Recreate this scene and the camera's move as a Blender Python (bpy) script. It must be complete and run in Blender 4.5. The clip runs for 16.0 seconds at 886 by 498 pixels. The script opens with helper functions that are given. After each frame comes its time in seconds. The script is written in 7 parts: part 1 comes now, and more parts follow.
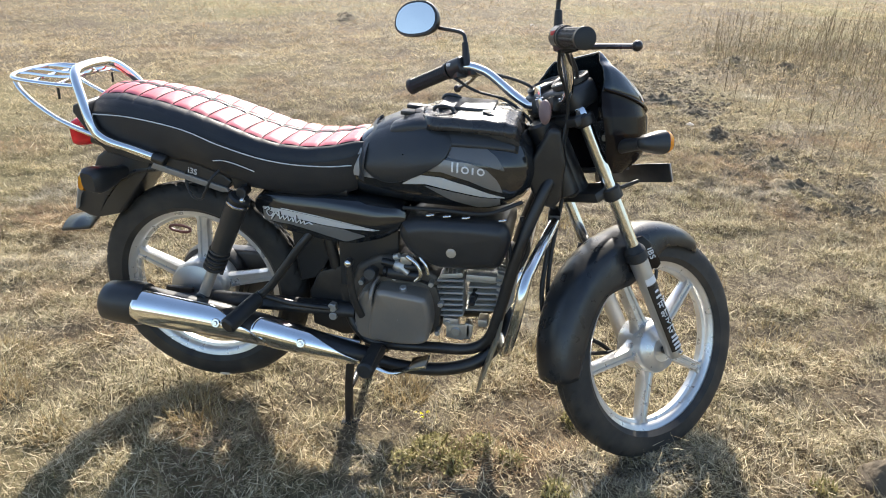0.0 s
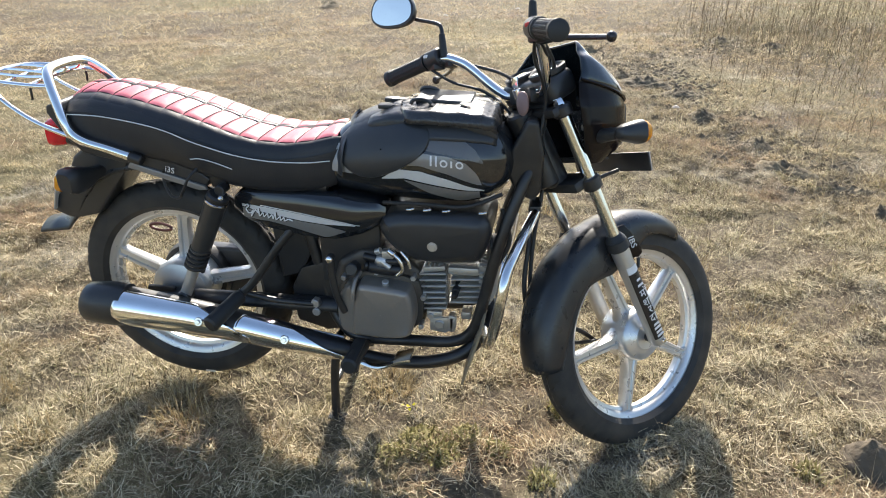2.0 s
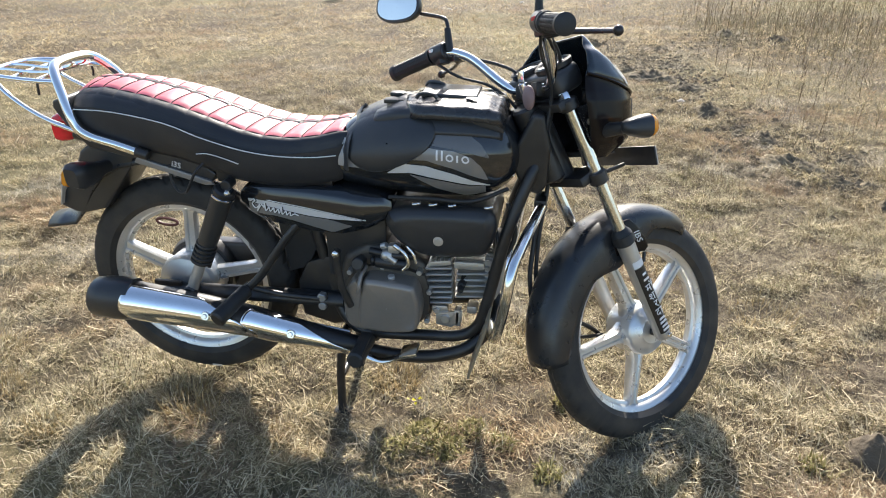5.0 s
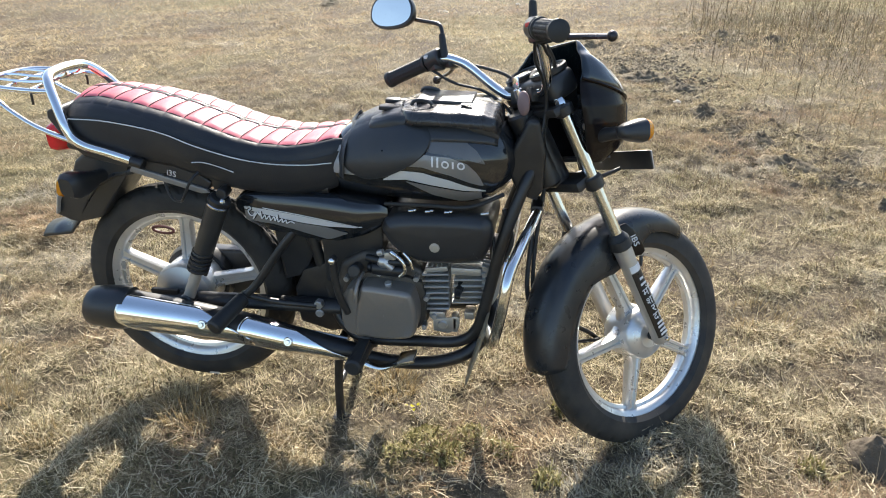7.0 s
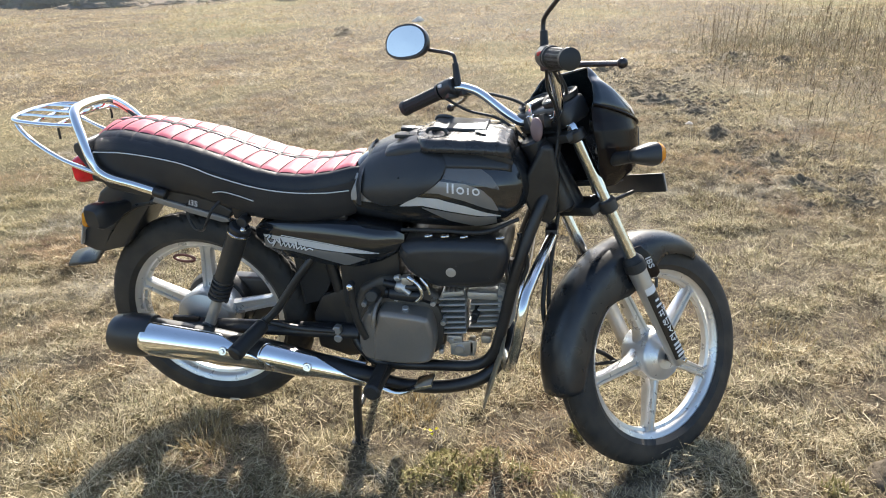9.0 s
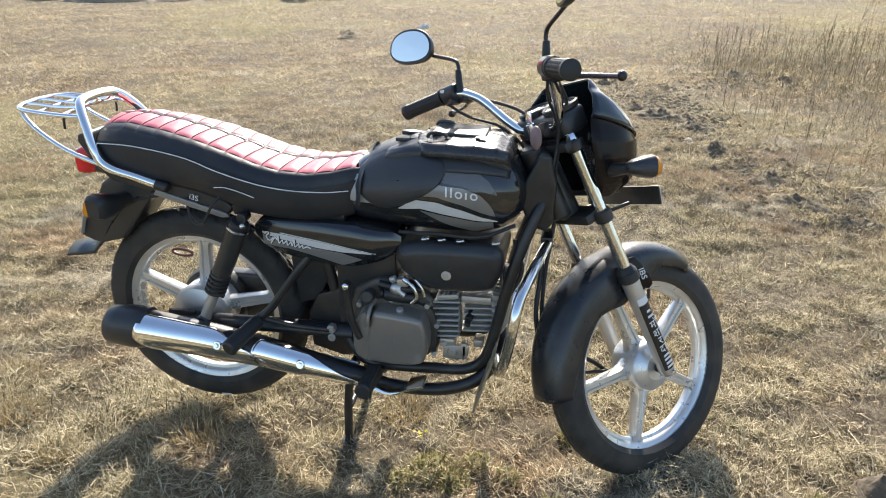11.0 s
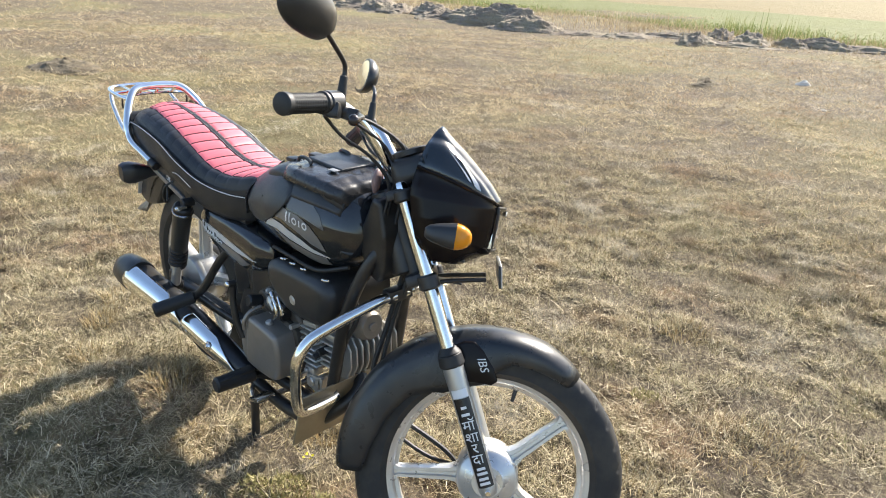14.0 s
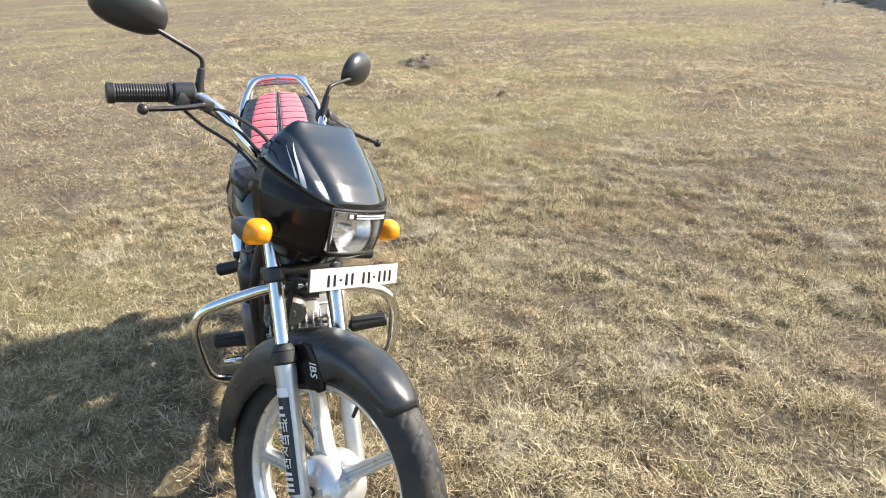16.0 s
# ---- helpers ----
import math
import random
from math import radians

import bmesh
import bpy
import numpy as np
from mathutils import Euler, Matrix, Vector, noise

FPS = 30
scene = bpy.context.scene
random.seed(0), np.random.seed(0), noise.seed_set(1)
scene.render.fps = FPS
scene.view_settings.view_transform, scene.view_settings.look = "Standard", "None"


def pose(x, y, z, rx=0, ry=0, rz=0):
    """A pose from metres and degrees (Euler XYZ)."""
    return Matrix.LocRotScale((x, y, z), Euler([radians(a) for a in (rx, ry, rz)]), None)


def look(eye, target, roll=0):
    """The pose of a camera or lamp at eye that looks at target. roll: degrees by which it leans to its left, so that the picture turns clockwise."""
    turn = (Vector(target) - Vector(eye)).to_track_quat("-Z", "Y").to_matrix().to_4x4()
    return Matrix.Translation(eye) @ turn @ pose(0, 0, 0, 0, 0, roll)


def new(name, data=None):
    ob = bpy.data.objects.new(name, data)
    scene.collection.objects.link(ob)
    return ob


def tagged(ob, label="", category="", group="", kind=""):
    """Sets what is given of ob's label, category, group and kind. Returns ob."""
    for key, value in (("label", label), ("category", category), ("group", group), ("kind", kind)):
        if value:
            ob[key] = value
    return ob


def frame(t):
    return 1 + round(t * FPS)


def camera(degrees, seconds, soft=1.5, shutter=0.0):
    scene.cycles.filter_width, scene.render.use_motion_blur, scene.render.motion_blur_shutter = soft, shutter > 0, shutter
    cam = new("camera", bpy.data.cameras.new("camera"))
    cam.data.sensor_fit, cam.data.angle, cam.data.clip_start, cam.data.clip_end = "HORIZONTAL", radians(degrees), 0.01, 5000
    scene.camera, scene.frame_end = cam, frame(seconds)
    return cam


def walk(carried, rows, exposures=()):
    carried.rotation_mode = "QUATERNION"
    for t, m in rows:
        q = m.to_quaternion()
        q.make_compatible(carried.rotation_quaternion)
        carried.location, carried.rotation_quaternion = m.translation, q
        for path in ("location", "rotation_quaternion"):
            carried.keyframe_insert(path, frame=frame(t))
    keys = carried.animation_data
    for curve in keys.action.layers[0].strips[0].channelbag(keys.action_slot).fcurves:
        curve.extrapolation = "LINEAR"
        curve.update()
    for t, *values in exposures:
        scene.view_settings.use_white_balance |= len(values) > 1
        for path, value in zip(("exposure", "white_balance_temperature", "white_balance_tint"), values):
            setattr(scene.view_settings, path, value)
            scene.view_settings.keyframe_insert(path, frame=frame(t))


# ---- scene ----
cam = camera(65.7, 16.0, 1.0)
PATH = [
    (0, (0.961, -1.594, 1.281), (0.644, 0.191, 0.436), 1.2),
    (0.5, (0.979, -1.584, 1.284), (0.751, 0.198, 0.405), 0.7),
    (1, (0.975, -1.584, 1.284), (0.688, 0.188, 0.403), 0.5),
    (1.5, (0.979, -1.585, 1.299), (0.682, 0.192, 0.432), 0.3),
    (2, (0.985, -1.579, 1.297), (0.694, 0.192, 0.415), 0.2),
    (2.5, (0.988, -1.579, 1.292), (0.717, 0.186, 0.392), 0.6),
    (3, (0.98, -1.585, 1.299), (0.688, 0.188, 0.421), 0.2),
    (3.5, (0.979, -1.59, 1.299), (0.708, 0.175, 0.398), 0.0),
    (3.7, (0.975, -1.595, 1.296), (0.701, 0.175, 0.406), 0.4),
    (5.8, (0.986, -1.575, 1.305), (0.676, 0.184, 0.405), -0.3),
    (6, (0.987, -1.578, 1.309), (0.688, 0.188, 0.419), -0.6),
    (6.5, (0.982, -1.585, 1.315), (0.656, 0.183, 0.439), -0.1),
    (7, (0.984, -1.573, 1.307), (0.687, 0.192, 0.414), -0.5),
    (7.5, (0.989, -1.583, 1.31), (0.683, 0.192, 0.44), -0.1),
    (8, (0.987, -1.583, 1.304), (0.691, 0.183, 0.411), 0.2),
    (8.5, (0.986, -1.587, 1.318), (0.672, 0.213, 0.505), -0.9),
    (8.7, (0.983, -1.591, 1.318), (0.643, 0.197, 0.488), -1.9),
    (10.8, (0.985, -1.598, 1.319), (0.614, 0.194, 0.513), -0.4),
    (11, (0.988, -1.614, 1.318), (0.654, 0.184, 0.508), 0.5),
    (11.5, (1.023, -1.652, 1.282), (0.684, 0.154, 0.491), 1.1),
    (12, (1.175, -1.614, 1.294), (0.784, 0.179, 0.499), -0.5),
    (12.5, (1.412, -1.499, 1.291), (0.763, 0.214, 0.489), 1.6),
    (13, (1.592, -1.322, 1.283), (0.762, 0.356, 0.576), 3.6),
    (13.5, (1.763, -1.14, 1.318), (0.711, 0.391, 0.578), 2.8),
    (14, (2.02, -0.953, 1.33), (0.725, 0.379, 0.587), 2.8),
    (14.5, (2.148, -0.72, 1.309), (0.739, 0.505, 0.592), 1.8),
    (15, (2.246, -0.504, 1.32), (0.645, 0.373, 0.504), 1.2),
    (15.5, (2.407, -0.231, 1.315), (0.654, 0.273, 0.495), -0.7),
    (16, (2.446, 0.052, 1.318), (0.636, 0.429, 0.554), -2.0),
]
walk(cam, [(t, look(eye, target, roll)) for t, eye, target, roll in PATH])

# ---- world and sun ----
SUN_DIR = Vector((-0.07, 1.0, 0.70)).normalized()      # towards the sun
EXPOSURE = 1.20
world = bpy.data.worlds.new("world")
scene.world = world
world.use_nodes = True
wn, wl = world.node_tree.nodes, world.node_tree.links
sky = wn.new("ShaderNodeTexSky")
sky.sky_type, sky.sun_disc = "NISHITA", False
sky.sun_elevation = math.asin(SUN_DIR.z)
sky.sun_rotation = math.atan2(SUN_DIR.x, SUN_DIR.y)
sky.dust_density, sky.ozone_density = 1.4, 1.3
wl.new(sky.outputs[0], wn["Background"].inputs[0])
wn["Background"].inputs[1].default_value = 0.13
sun = new("sun", bpy.data.lights.new("sun", "SUN"))
sun.data.energy, sun.data.angle, sun.data.color = 5.0, radians(0.55), (1.0, 0.93, 0.83)
sun.matrix_world = look(SUN_DIR * 30, (0, 0, 0))
scene.view_settings.exposure = EXPOSURE


# ---- materials ----
def mat(name, base, rough=0.5, metal=0.0, var=0.15, vscale=14.0, bump=0.1, bscale=160.0, coat=0.0, spec=0.5,
        dust=0.0, dust_scale=9.0, dust_color=(0.34, 0.27, 0.18), rvar=0.12, bdist=0.002, sheen=0.0):
    """A surface with colour variation at two scales, uneven gloss, fine relief and settled dust in patches."""
    m = bpy.data.materials.new(name)
    m.use_nodes = True
    n, l = m.node_tree.nodes, m.node_tree.links
    b = n["Principled BSDF"]
    co = n.new("ShaderNodeTexCoord").outputs["Object"]

    def noise_tex(scale, detail=4.0):
        t = n.new("ShaderNodeTexNoise")
        t.inputs["Scale"].default_value, t.inputs["Detail"].default_value = scale, detail
        l.new(co, t.inputs["Vector"])
        return t.outputs["Fac"]

    def mix(fac, a, c):
        x = n.new("ShaderNodeMix")
        x.data_type = "RGBA"
        if isinstance(fac, float):
            x.inputs[0].default_value = fac
        else:
            l.new(fac, x.inputs[0])
        for sock, v in ((x.inputs[6], a), (x.inputs[7], c)):
            if isinstance(v, tuple):
                sock.default_value = (*v, 1)
            else:
                l.new(v, sock)
        return x.outputs[2]

    lo, hi = tuple(v * (1 - var) for v in base), tuple(min(1, v * (1 + var)) for v in base)
    big, fine = noise_tex(vscale), noise_tex(bscale, 6.0)
    col = mix(big, lo, hi)
    col = mix(fine, col, tuple(min(1, v * (1 + var * 0.6)) for v in base)) if var else col
    if dust:
        ramp = n.new("ShaderNodeMapRange")
        ramp.inputs[1].default_value, ramp.inputs[2].default_value = 0.42, 0.72
        ramp.inputs[4].default_value = dust
        l.new(noise_tex(dust_scale, 8.0), ramp.inputs[0])
        col = mix(ramp.outputs[0], col, dust_color)
    l.new(col, b.inputs["Base Color"])
    r = n.new("ShaderNodeMapRange")
    r.inputs[3].default_value, r.inputs[4].default_value = max(0.02, rough - rvar), min(1, rough + rvar)
    l.new(noise_tex(vscale * 2.3, 5.0), r.inputs[0])
    l.new(r.outputs[0], b.inputs["Roughness"])
    b.inputs["Metallic"].default_value = metal
    b.inputs["Coat Weight"].default_value, b.inputs["Coat Roughness"].default_value = coat, 0.06
    b.inputs["Specular IOR Level"].default_value = spec
    if sheen:
        b.inputs["Sheen Weight"].default_value, b.inputs["Sheen Roughness"].default_value = sheen, 0.4
    if bump:
        bp = n.new("ShaderNodeBump")
        bp.inputs["Strength"].default_value, bp.inputs["Distance"].default_value = bump, bdist
        l.new(fine, bp.inputs["Height"])
        l.new(bp.outputs[0], b.inputs["Normal"])
    return m


def glass(name, color, rough=0.03, trans=1.0):
    m = bpy.data.materials.new(name)
    m.use_nodes = True
    b = m.node_tree.nodes["Principled BSDF"]
    b.inputs["Base Color"].default_value = (*color, 1)
    b.inputs["Roughness"].default_value, b.inputs["Transmission Weight"].default_value = rough, trans
    b.inputs["IOR"].default_value = 1.45
    return m


BLACK_PAINT = mat("black_gloss_paint", (0.010, 0.012, 0.015), 0.14, var=0.2, bump=0.0, coat=0.5, dust=0.04, dust_scale=14)
BLACK_PLASTIC = mat("black_moulded_plastic", (0.021, 0.022, 0.024), 0.36, var=0.25, bump=0.10, bscale=420, dust=0.05)
BLACK_METAL = mat("black_enamelled_steel", (0.014, 0.014, 0.015), 0.38, var=0.25, bump=0.08, dust=0.06, dust_scale=20)
FENDER_BLACK = mat("satin_black_mudguard", (0.013, 0.016, 0.020), 0.30, spec=0.5, var=0.2, bump=0.06, bscale=300, dust=0.10, dust_scale=12)
RUBBER = mat("tyre_rubber", (0.017, 0.0165, 0.016), 0.66, var=0.25, bump=0.15, bscale=260, dust=0.10, dust_scale=16)
GRIP = mat("black_grip_rubber", (0.016, 0.016, 0.016), 0.55, var=0.2, bump=0.2, bscale=300)
CHROME = mat("chrome_plate", (0.83, 0.83, 0.82), 0.08, 1.0, var=0.05, bump=0.02, rvar=0.05, dust=0.06, dust_scale=22)
CHROME_WORN = mat("worn_chrome_tube", (0.74, 0.74, 0.73), 0.16, 1.0, var=0.1, bump=0.05, rvar=0.08, dust=0.12, dust_scale=26)
ALLOY = mat("silver_painted_alloy", (0.62, 0.62, 0.61), 0.30, 0.60, var=0.12, bump=0.06, bscale=240, dust=0.30, dust_scale=16, dust_color=(0.36, 0.31, 0.24))
FORK_ALLOY = mat("cast_fork_alloy", (0.50, 0.50, 0.49), 0.38, 0.75, var=0.12, bump=0.06, dust=0.15, dust_scale=22)
ENGINE = mat("grey_brown_engine_paint", (0.225, 0.203, 0.180), 0.34, 0.40, var=0.18, bump=0.1, bscale=220, dust=0.25, dust_scale=14)
# Engine body and cover rim: a much darker tone than ENGINE.
CRANKCASE = mat("dark_crankcase_metal", (0.055, 0.050, 0.045), 0.45, 0.3, var=0.3, bump=0.2, bscale=120, dust=0.2, dust_scale=14)
FIN_METAL = mat("cast_cylinder_metal", (0.46, 0.45, 0.42), 0.40, 0.55, var=0.2, bump=0.15, bscale=200, dust=0.25, dust_scale=18)
CAST_SILVER = mat("bare_cast_alloy", (0.55, 0.54, 0.52), 0.4, 0.8, var=0.15, bump=0.1, dust=0.2, dust_scale=24)
REXINE = mat("black_leathercloth", (0.016, 0.017, 0.020), 0.47, spec=0.4, var=0.3, bump=0.28, bscale=300, bdist=0.0015, dust=0.05)
COVER = mat("matt_black_tank_cover", (0.025, 0.027, 0.030), 0.40, var=0.25, bump=0.25, bscale=420, dust=0.05, sheen=0.05)
FLAP = mat("creased_flap_leathercloth", (0.022, 0.023, 0.026), 0.27, var=0.25, bump=0.5, bscale=26, bdist=0.006, dust=0.06, rvar=0.15)
SEAM = mat("dark_red_seam", (0.060, 0.016, 0.020), 0.6, bump=0.0)
RED_REXINE = mat("red_quilted_leathercloth", (0.66, 0.155, 0.180), 0.44, spec=0.5, var=0.12, bump=0.3, bscale=380, bdist=0.0015, dust=0.05)
PIPING = mat("white_piping", (0.62, 0.62, 0.60), 0.5, bump=0.1)
DECAL_SILVER = mat("silver_decal", (0.60, 0.60, 0.60), 0.36, 0.15, var=0.1, bump=0.0)
DECAL_MID = mat("mid_grey_decal", (0.34, 0.335, 0.33), 0.34, 0.2, var=0.12, bump=0.0)
DECAL_GREY = mat("dark_grey_decal", (0.22, 0.215, 0.21), 0.32, 0.35, var=0.1, bump=0.0)
DECAL_DARK = mat("smoke_grey_decal", (0.115, 0.113, 0.112), 0.30, 0.30, var=0.15, bump=0.0)
DECAL_WHITE = mat("white_decal", (0.74, 0.74, 0.74), 0.35, 0.0, var=0.05, bump=0.0)
STICKER_BLACK = mat("black_sticker", (0.012, 0.012, 0.013), 0.3, bump=0.0)
PLATE_WHITE = mat("white_number_plate", (0.50, 0.48, 0.455), 0.4, var=0.1, vscale=30, bump=0.08, dust=0.3, dust_scale=20, dust_color=(0.42, 0.38, 0.31))
AMBER = glass("amber_lens", (1.0, 0.40, 0.02), 0.14, 0.40)
RED_LENS = glass("red_lens", (0.75, 0.02, 0.03), 0.15, 0.5)
CLEAR = glass("clear_lens", (0.96, 0.97, 0.98), 0.02)
MIRROR = mat("mirror_glass", (0.95, 0.93, 0.86), 0.05, 1.0, var=0.0, bump=0.0, rvar=0.01)
STEEL_PLATE = mat("dusty_bare_steel", (0.30, 0.25, 0.17), 0.5, 0.45, var=0.25, bump=0.2, bscale=90, dust=0.5, dust_scale=12)
LEVER = mat("worn_black_lever", (0.045, 0.040, 0.040), 0.28, 0.5, var=0.15, bump=0.05)
LAMP_SILVER = mat("silvered_lamp_bowl", (0.80, 0.80, 0.80), 0.2, 0.9, var=0.05, bump=0.0)
DIAL = mat("dial_face", (0.05, 0.05, 0.05), 0.4, bump=0.0)
# Black hood paint; the blue of the reflected sky is tinted into its base colour.
SKY_TINTED_BLACK = mat("sky_tinted_black_paint", (0.008, 0.014, 0.019), 0.17, spec=0.5, var=0.2, bump=0.0, coat=0.55, dust=0.03)
COWL_BLACK = mat("black_cowl_plastic", (0.010, 0.0075, 0.0075), 0.17, spec=0.16, var=0.2, bump=0.0, dust=0.02)
ROCK = mat("brown_fieldstone", (0.095, 0.075, 0.052), 0.85, var=0.35, vscale=9, bump=0.8, bscale=38, bdist=0.01, spec=0.25)
SOIL = mat("dark_clod_soil", (0.105, 0.085, 0.058), 0.95, var=0.5, vscale=9, bump=0.9, bscale=30, bdist=0.02, spec=0.15, dust=0.35, dust_scale=13, dust_color=(0.36, 0.30, 0.19))
MOUND = mat("weathered_earth", (0.205, 0.168, 0.130), 0.95, var=0.5, vscale=2.5, bump=1.0, bscale=9, bdist=0.06, spec=0.15, dust=0.6, dust_scale=2.2, dust_color=(0.30, 0.265, 0.17))
PALE_STONE = mat("pale_stone", (0.55, 0.50, 0.42), 0.8, var=0.2, vscale=20, bump=0.4, bscale=60, bdist=0.004)
BARK = mat("tree_bark", (0.13, 0.10, 0.07), 0.9, var=0.3, bump=0.5, bscale=20, bdist=0.02)


def blades(name, ramp, translucent=0.3, patch=0.0, patch_color=(0.12, 0.13, 0.03), patch_scale=0.35, rough=0.7):
    """Leaves and straw: each blade takes its own shade; in some patches the sward is greener."""
    m = bpy.data.materials.new(name)
    m.use_nodes = True
    n, l = m.node_tree.nodes, m.node_tree.links
    b = n["Principled BSDF"]
    geo = n.new("ShaderNodeNewGeometry")
    cr = n.new("ShaderNodeValToRGB")
    while len(cr.color_ramp.elements) < len(ramp):
        cr.color_ramp.elements.new(0.5)
    for e, (pos, c) in zip(cr.color_ramp.elements, ramp):
        e.position, e.color = pos, (*c, 1)
    l.new(geo.outputs["Random Per Island"], cr.inputs[0])
    col = cr.outputs[0]
    if patch:
        co = n.new("ShaderNodeTexCoord").outputs["Object"]
        t = n.new("ShaderNodeTexNoise")
        t.inputs["Scale"].default_value, t.inputs["Detail"].default_value = patch_scale, 5.0
        l.new(co, t.inputs["Vector"])
        r = n.new("ShaderNodeMapRange")
        r.inputs[1].default_value, r.inputs[2].default_value, r.inputs[4].default_value = 0.50, 0.68, patch
        l.new(t.outputs["Fac"], r.inputs[0])
        x = n.new("ShaderNodeMix")
        x.data_type = "RGBA"
        l.new(r.outputs[0], x.inputs[0])
        l.new(col, x.inputs[6])
        x.inputs[7].default_value = (*patch_color, 1)
        col = x.outputs[2]
        for scale, lo, hi, amount, tint in ((0.9, 0.50, 0.66, 0.50, (0.26, 0.195, 0.125)), (3.4, 0.55, 0.68, 0.40, (0.31, 0.28, 0.125)), (2.6, 0.53, 0.66, 0.60, (0.58, 0.525, 0.43)), (5.5, 0.52, 0.64, 0.72, (0.085, 0.062, 0.046)), (1.7, 0.52, 0.66, 0.60, (0.37, 0.235, 0.145))):
            t = n.new("ShaderNodeTexNoise")
            t.inputs["Scale"].default_value, t.inputs["Detail"].default_value = scale, 6.0
            l.new(co, t.inputs["Vector"])
            r = n.new("ShaderNodeMapRange")
            r.inputs[1].default_value, r.inputs[2].default_value, r.inputs[4].default_value = lo, hi, amount
            l.new(t.outputs["Fac"], r.inputs[0])
            x = n.new("ShaderNodeMix")
            x.data_type = "RGBA"
            l.new(r.outputs[0], x.inputs[0])
            l.new(col, x.inputs[6])
            x.inputs[7].default_value = (*tint, 1)
            col = x.outputs[2]
    l.new(col, b.inputs["Base Color"])
    b.inputs["Roughness"].default_value = rough
    b.inputs["Specular IOR Level"].default_value = 0.06
    tr = n.new("ShaderNodeBsdfTranslucent")
    l.new(col, tr.inputs[0])
    ms = n.new("ShaderNodeMixShader")
    ms.inputs[0].default_value = translucent
    l.new(b.outputs[0], ms.inputs[1])
    l.new(tr.outputs[0], ms.inputs[2])
    l.new(ms.outputs[0], n["Material Output"].inputs[0])
    return m


STRAW = blades("dry_straw", [(0.0, (0.057, 0.044, 0.027)), (0.30, (0.156, 0.122, 0.073)), (0.52, (0.369, 0.310, 0.188)), (0.84, (0.749, 0.653, 0.431)),
                             (1.0, (0.250, 0.246, 0.104))], 0.28, 0.35, (0.374, 0.329, 0.168), 0.25)
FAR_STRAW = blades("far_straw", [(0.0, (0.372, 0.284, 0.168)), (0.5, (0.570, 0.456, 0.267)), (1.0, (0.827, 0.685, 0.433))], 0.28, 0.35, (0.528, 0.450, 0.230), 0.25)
TURF = blades("yellow_green_turf", [(0.0, (0.154, 0.138, 0.058)), (0.4, (0.309, 0.271, 0.120)), (0.75, (0.452, 0.384, 0.195)), (1.0, (0.618, 0.532, 0.314))], 0.3)
GREEN_WEED = blades("green_weed", [(0.0, (0.12, 0.108, 0.045)), (0.5, (0.28, 0.25, 0.105)), (1.0, (0.48, 0.42, 0.23))], 0.35)
TUFT = blades("golden_tuft", [(0.0, (0.25, 0.18, 0.09)), (0.5, (0.42, 0.32, 0.17)), (1.0, (0.56, 0.46, 0.28))], 0.25)
STALK = blades("brown_stalk", [(0.0, (0.09, 0.065, 0.04)), (0.6, (0.20, 0.15, 0.095)), (1.0, (0.34, 0.27, 0.17))], 0.1)
CROP = blades("green_crop", [(0.0, (0.15, 0.20, 0.075)), (0.5, (0.23, 0.26, 0.09)), (1.0, (0.34, 0.33, 0.14))], 0.35)
FLOWER = blades("yellow_flower", [(0.0, (0.70, 0.60, 0.03)), (1.0, (0.76, 0.70, 0.08))], 0.2)
# Far leaves are lightened towards grey: distance haze is put into their colour.
LEAF = blades("hazy_tree_leaf", [(0.0, (0.17, 0.19, 0.16)), (1.0, (0.25, 0.27, 0.23))], 0.55)
PALE_STRAW = blades("pale_straw", [(0.0, (0.445, 0.362, 0.222)), (0.6, (0.636, 0.537, 0.350)), (1.0, (0.807, 0.703, 0.487))], 0.12)


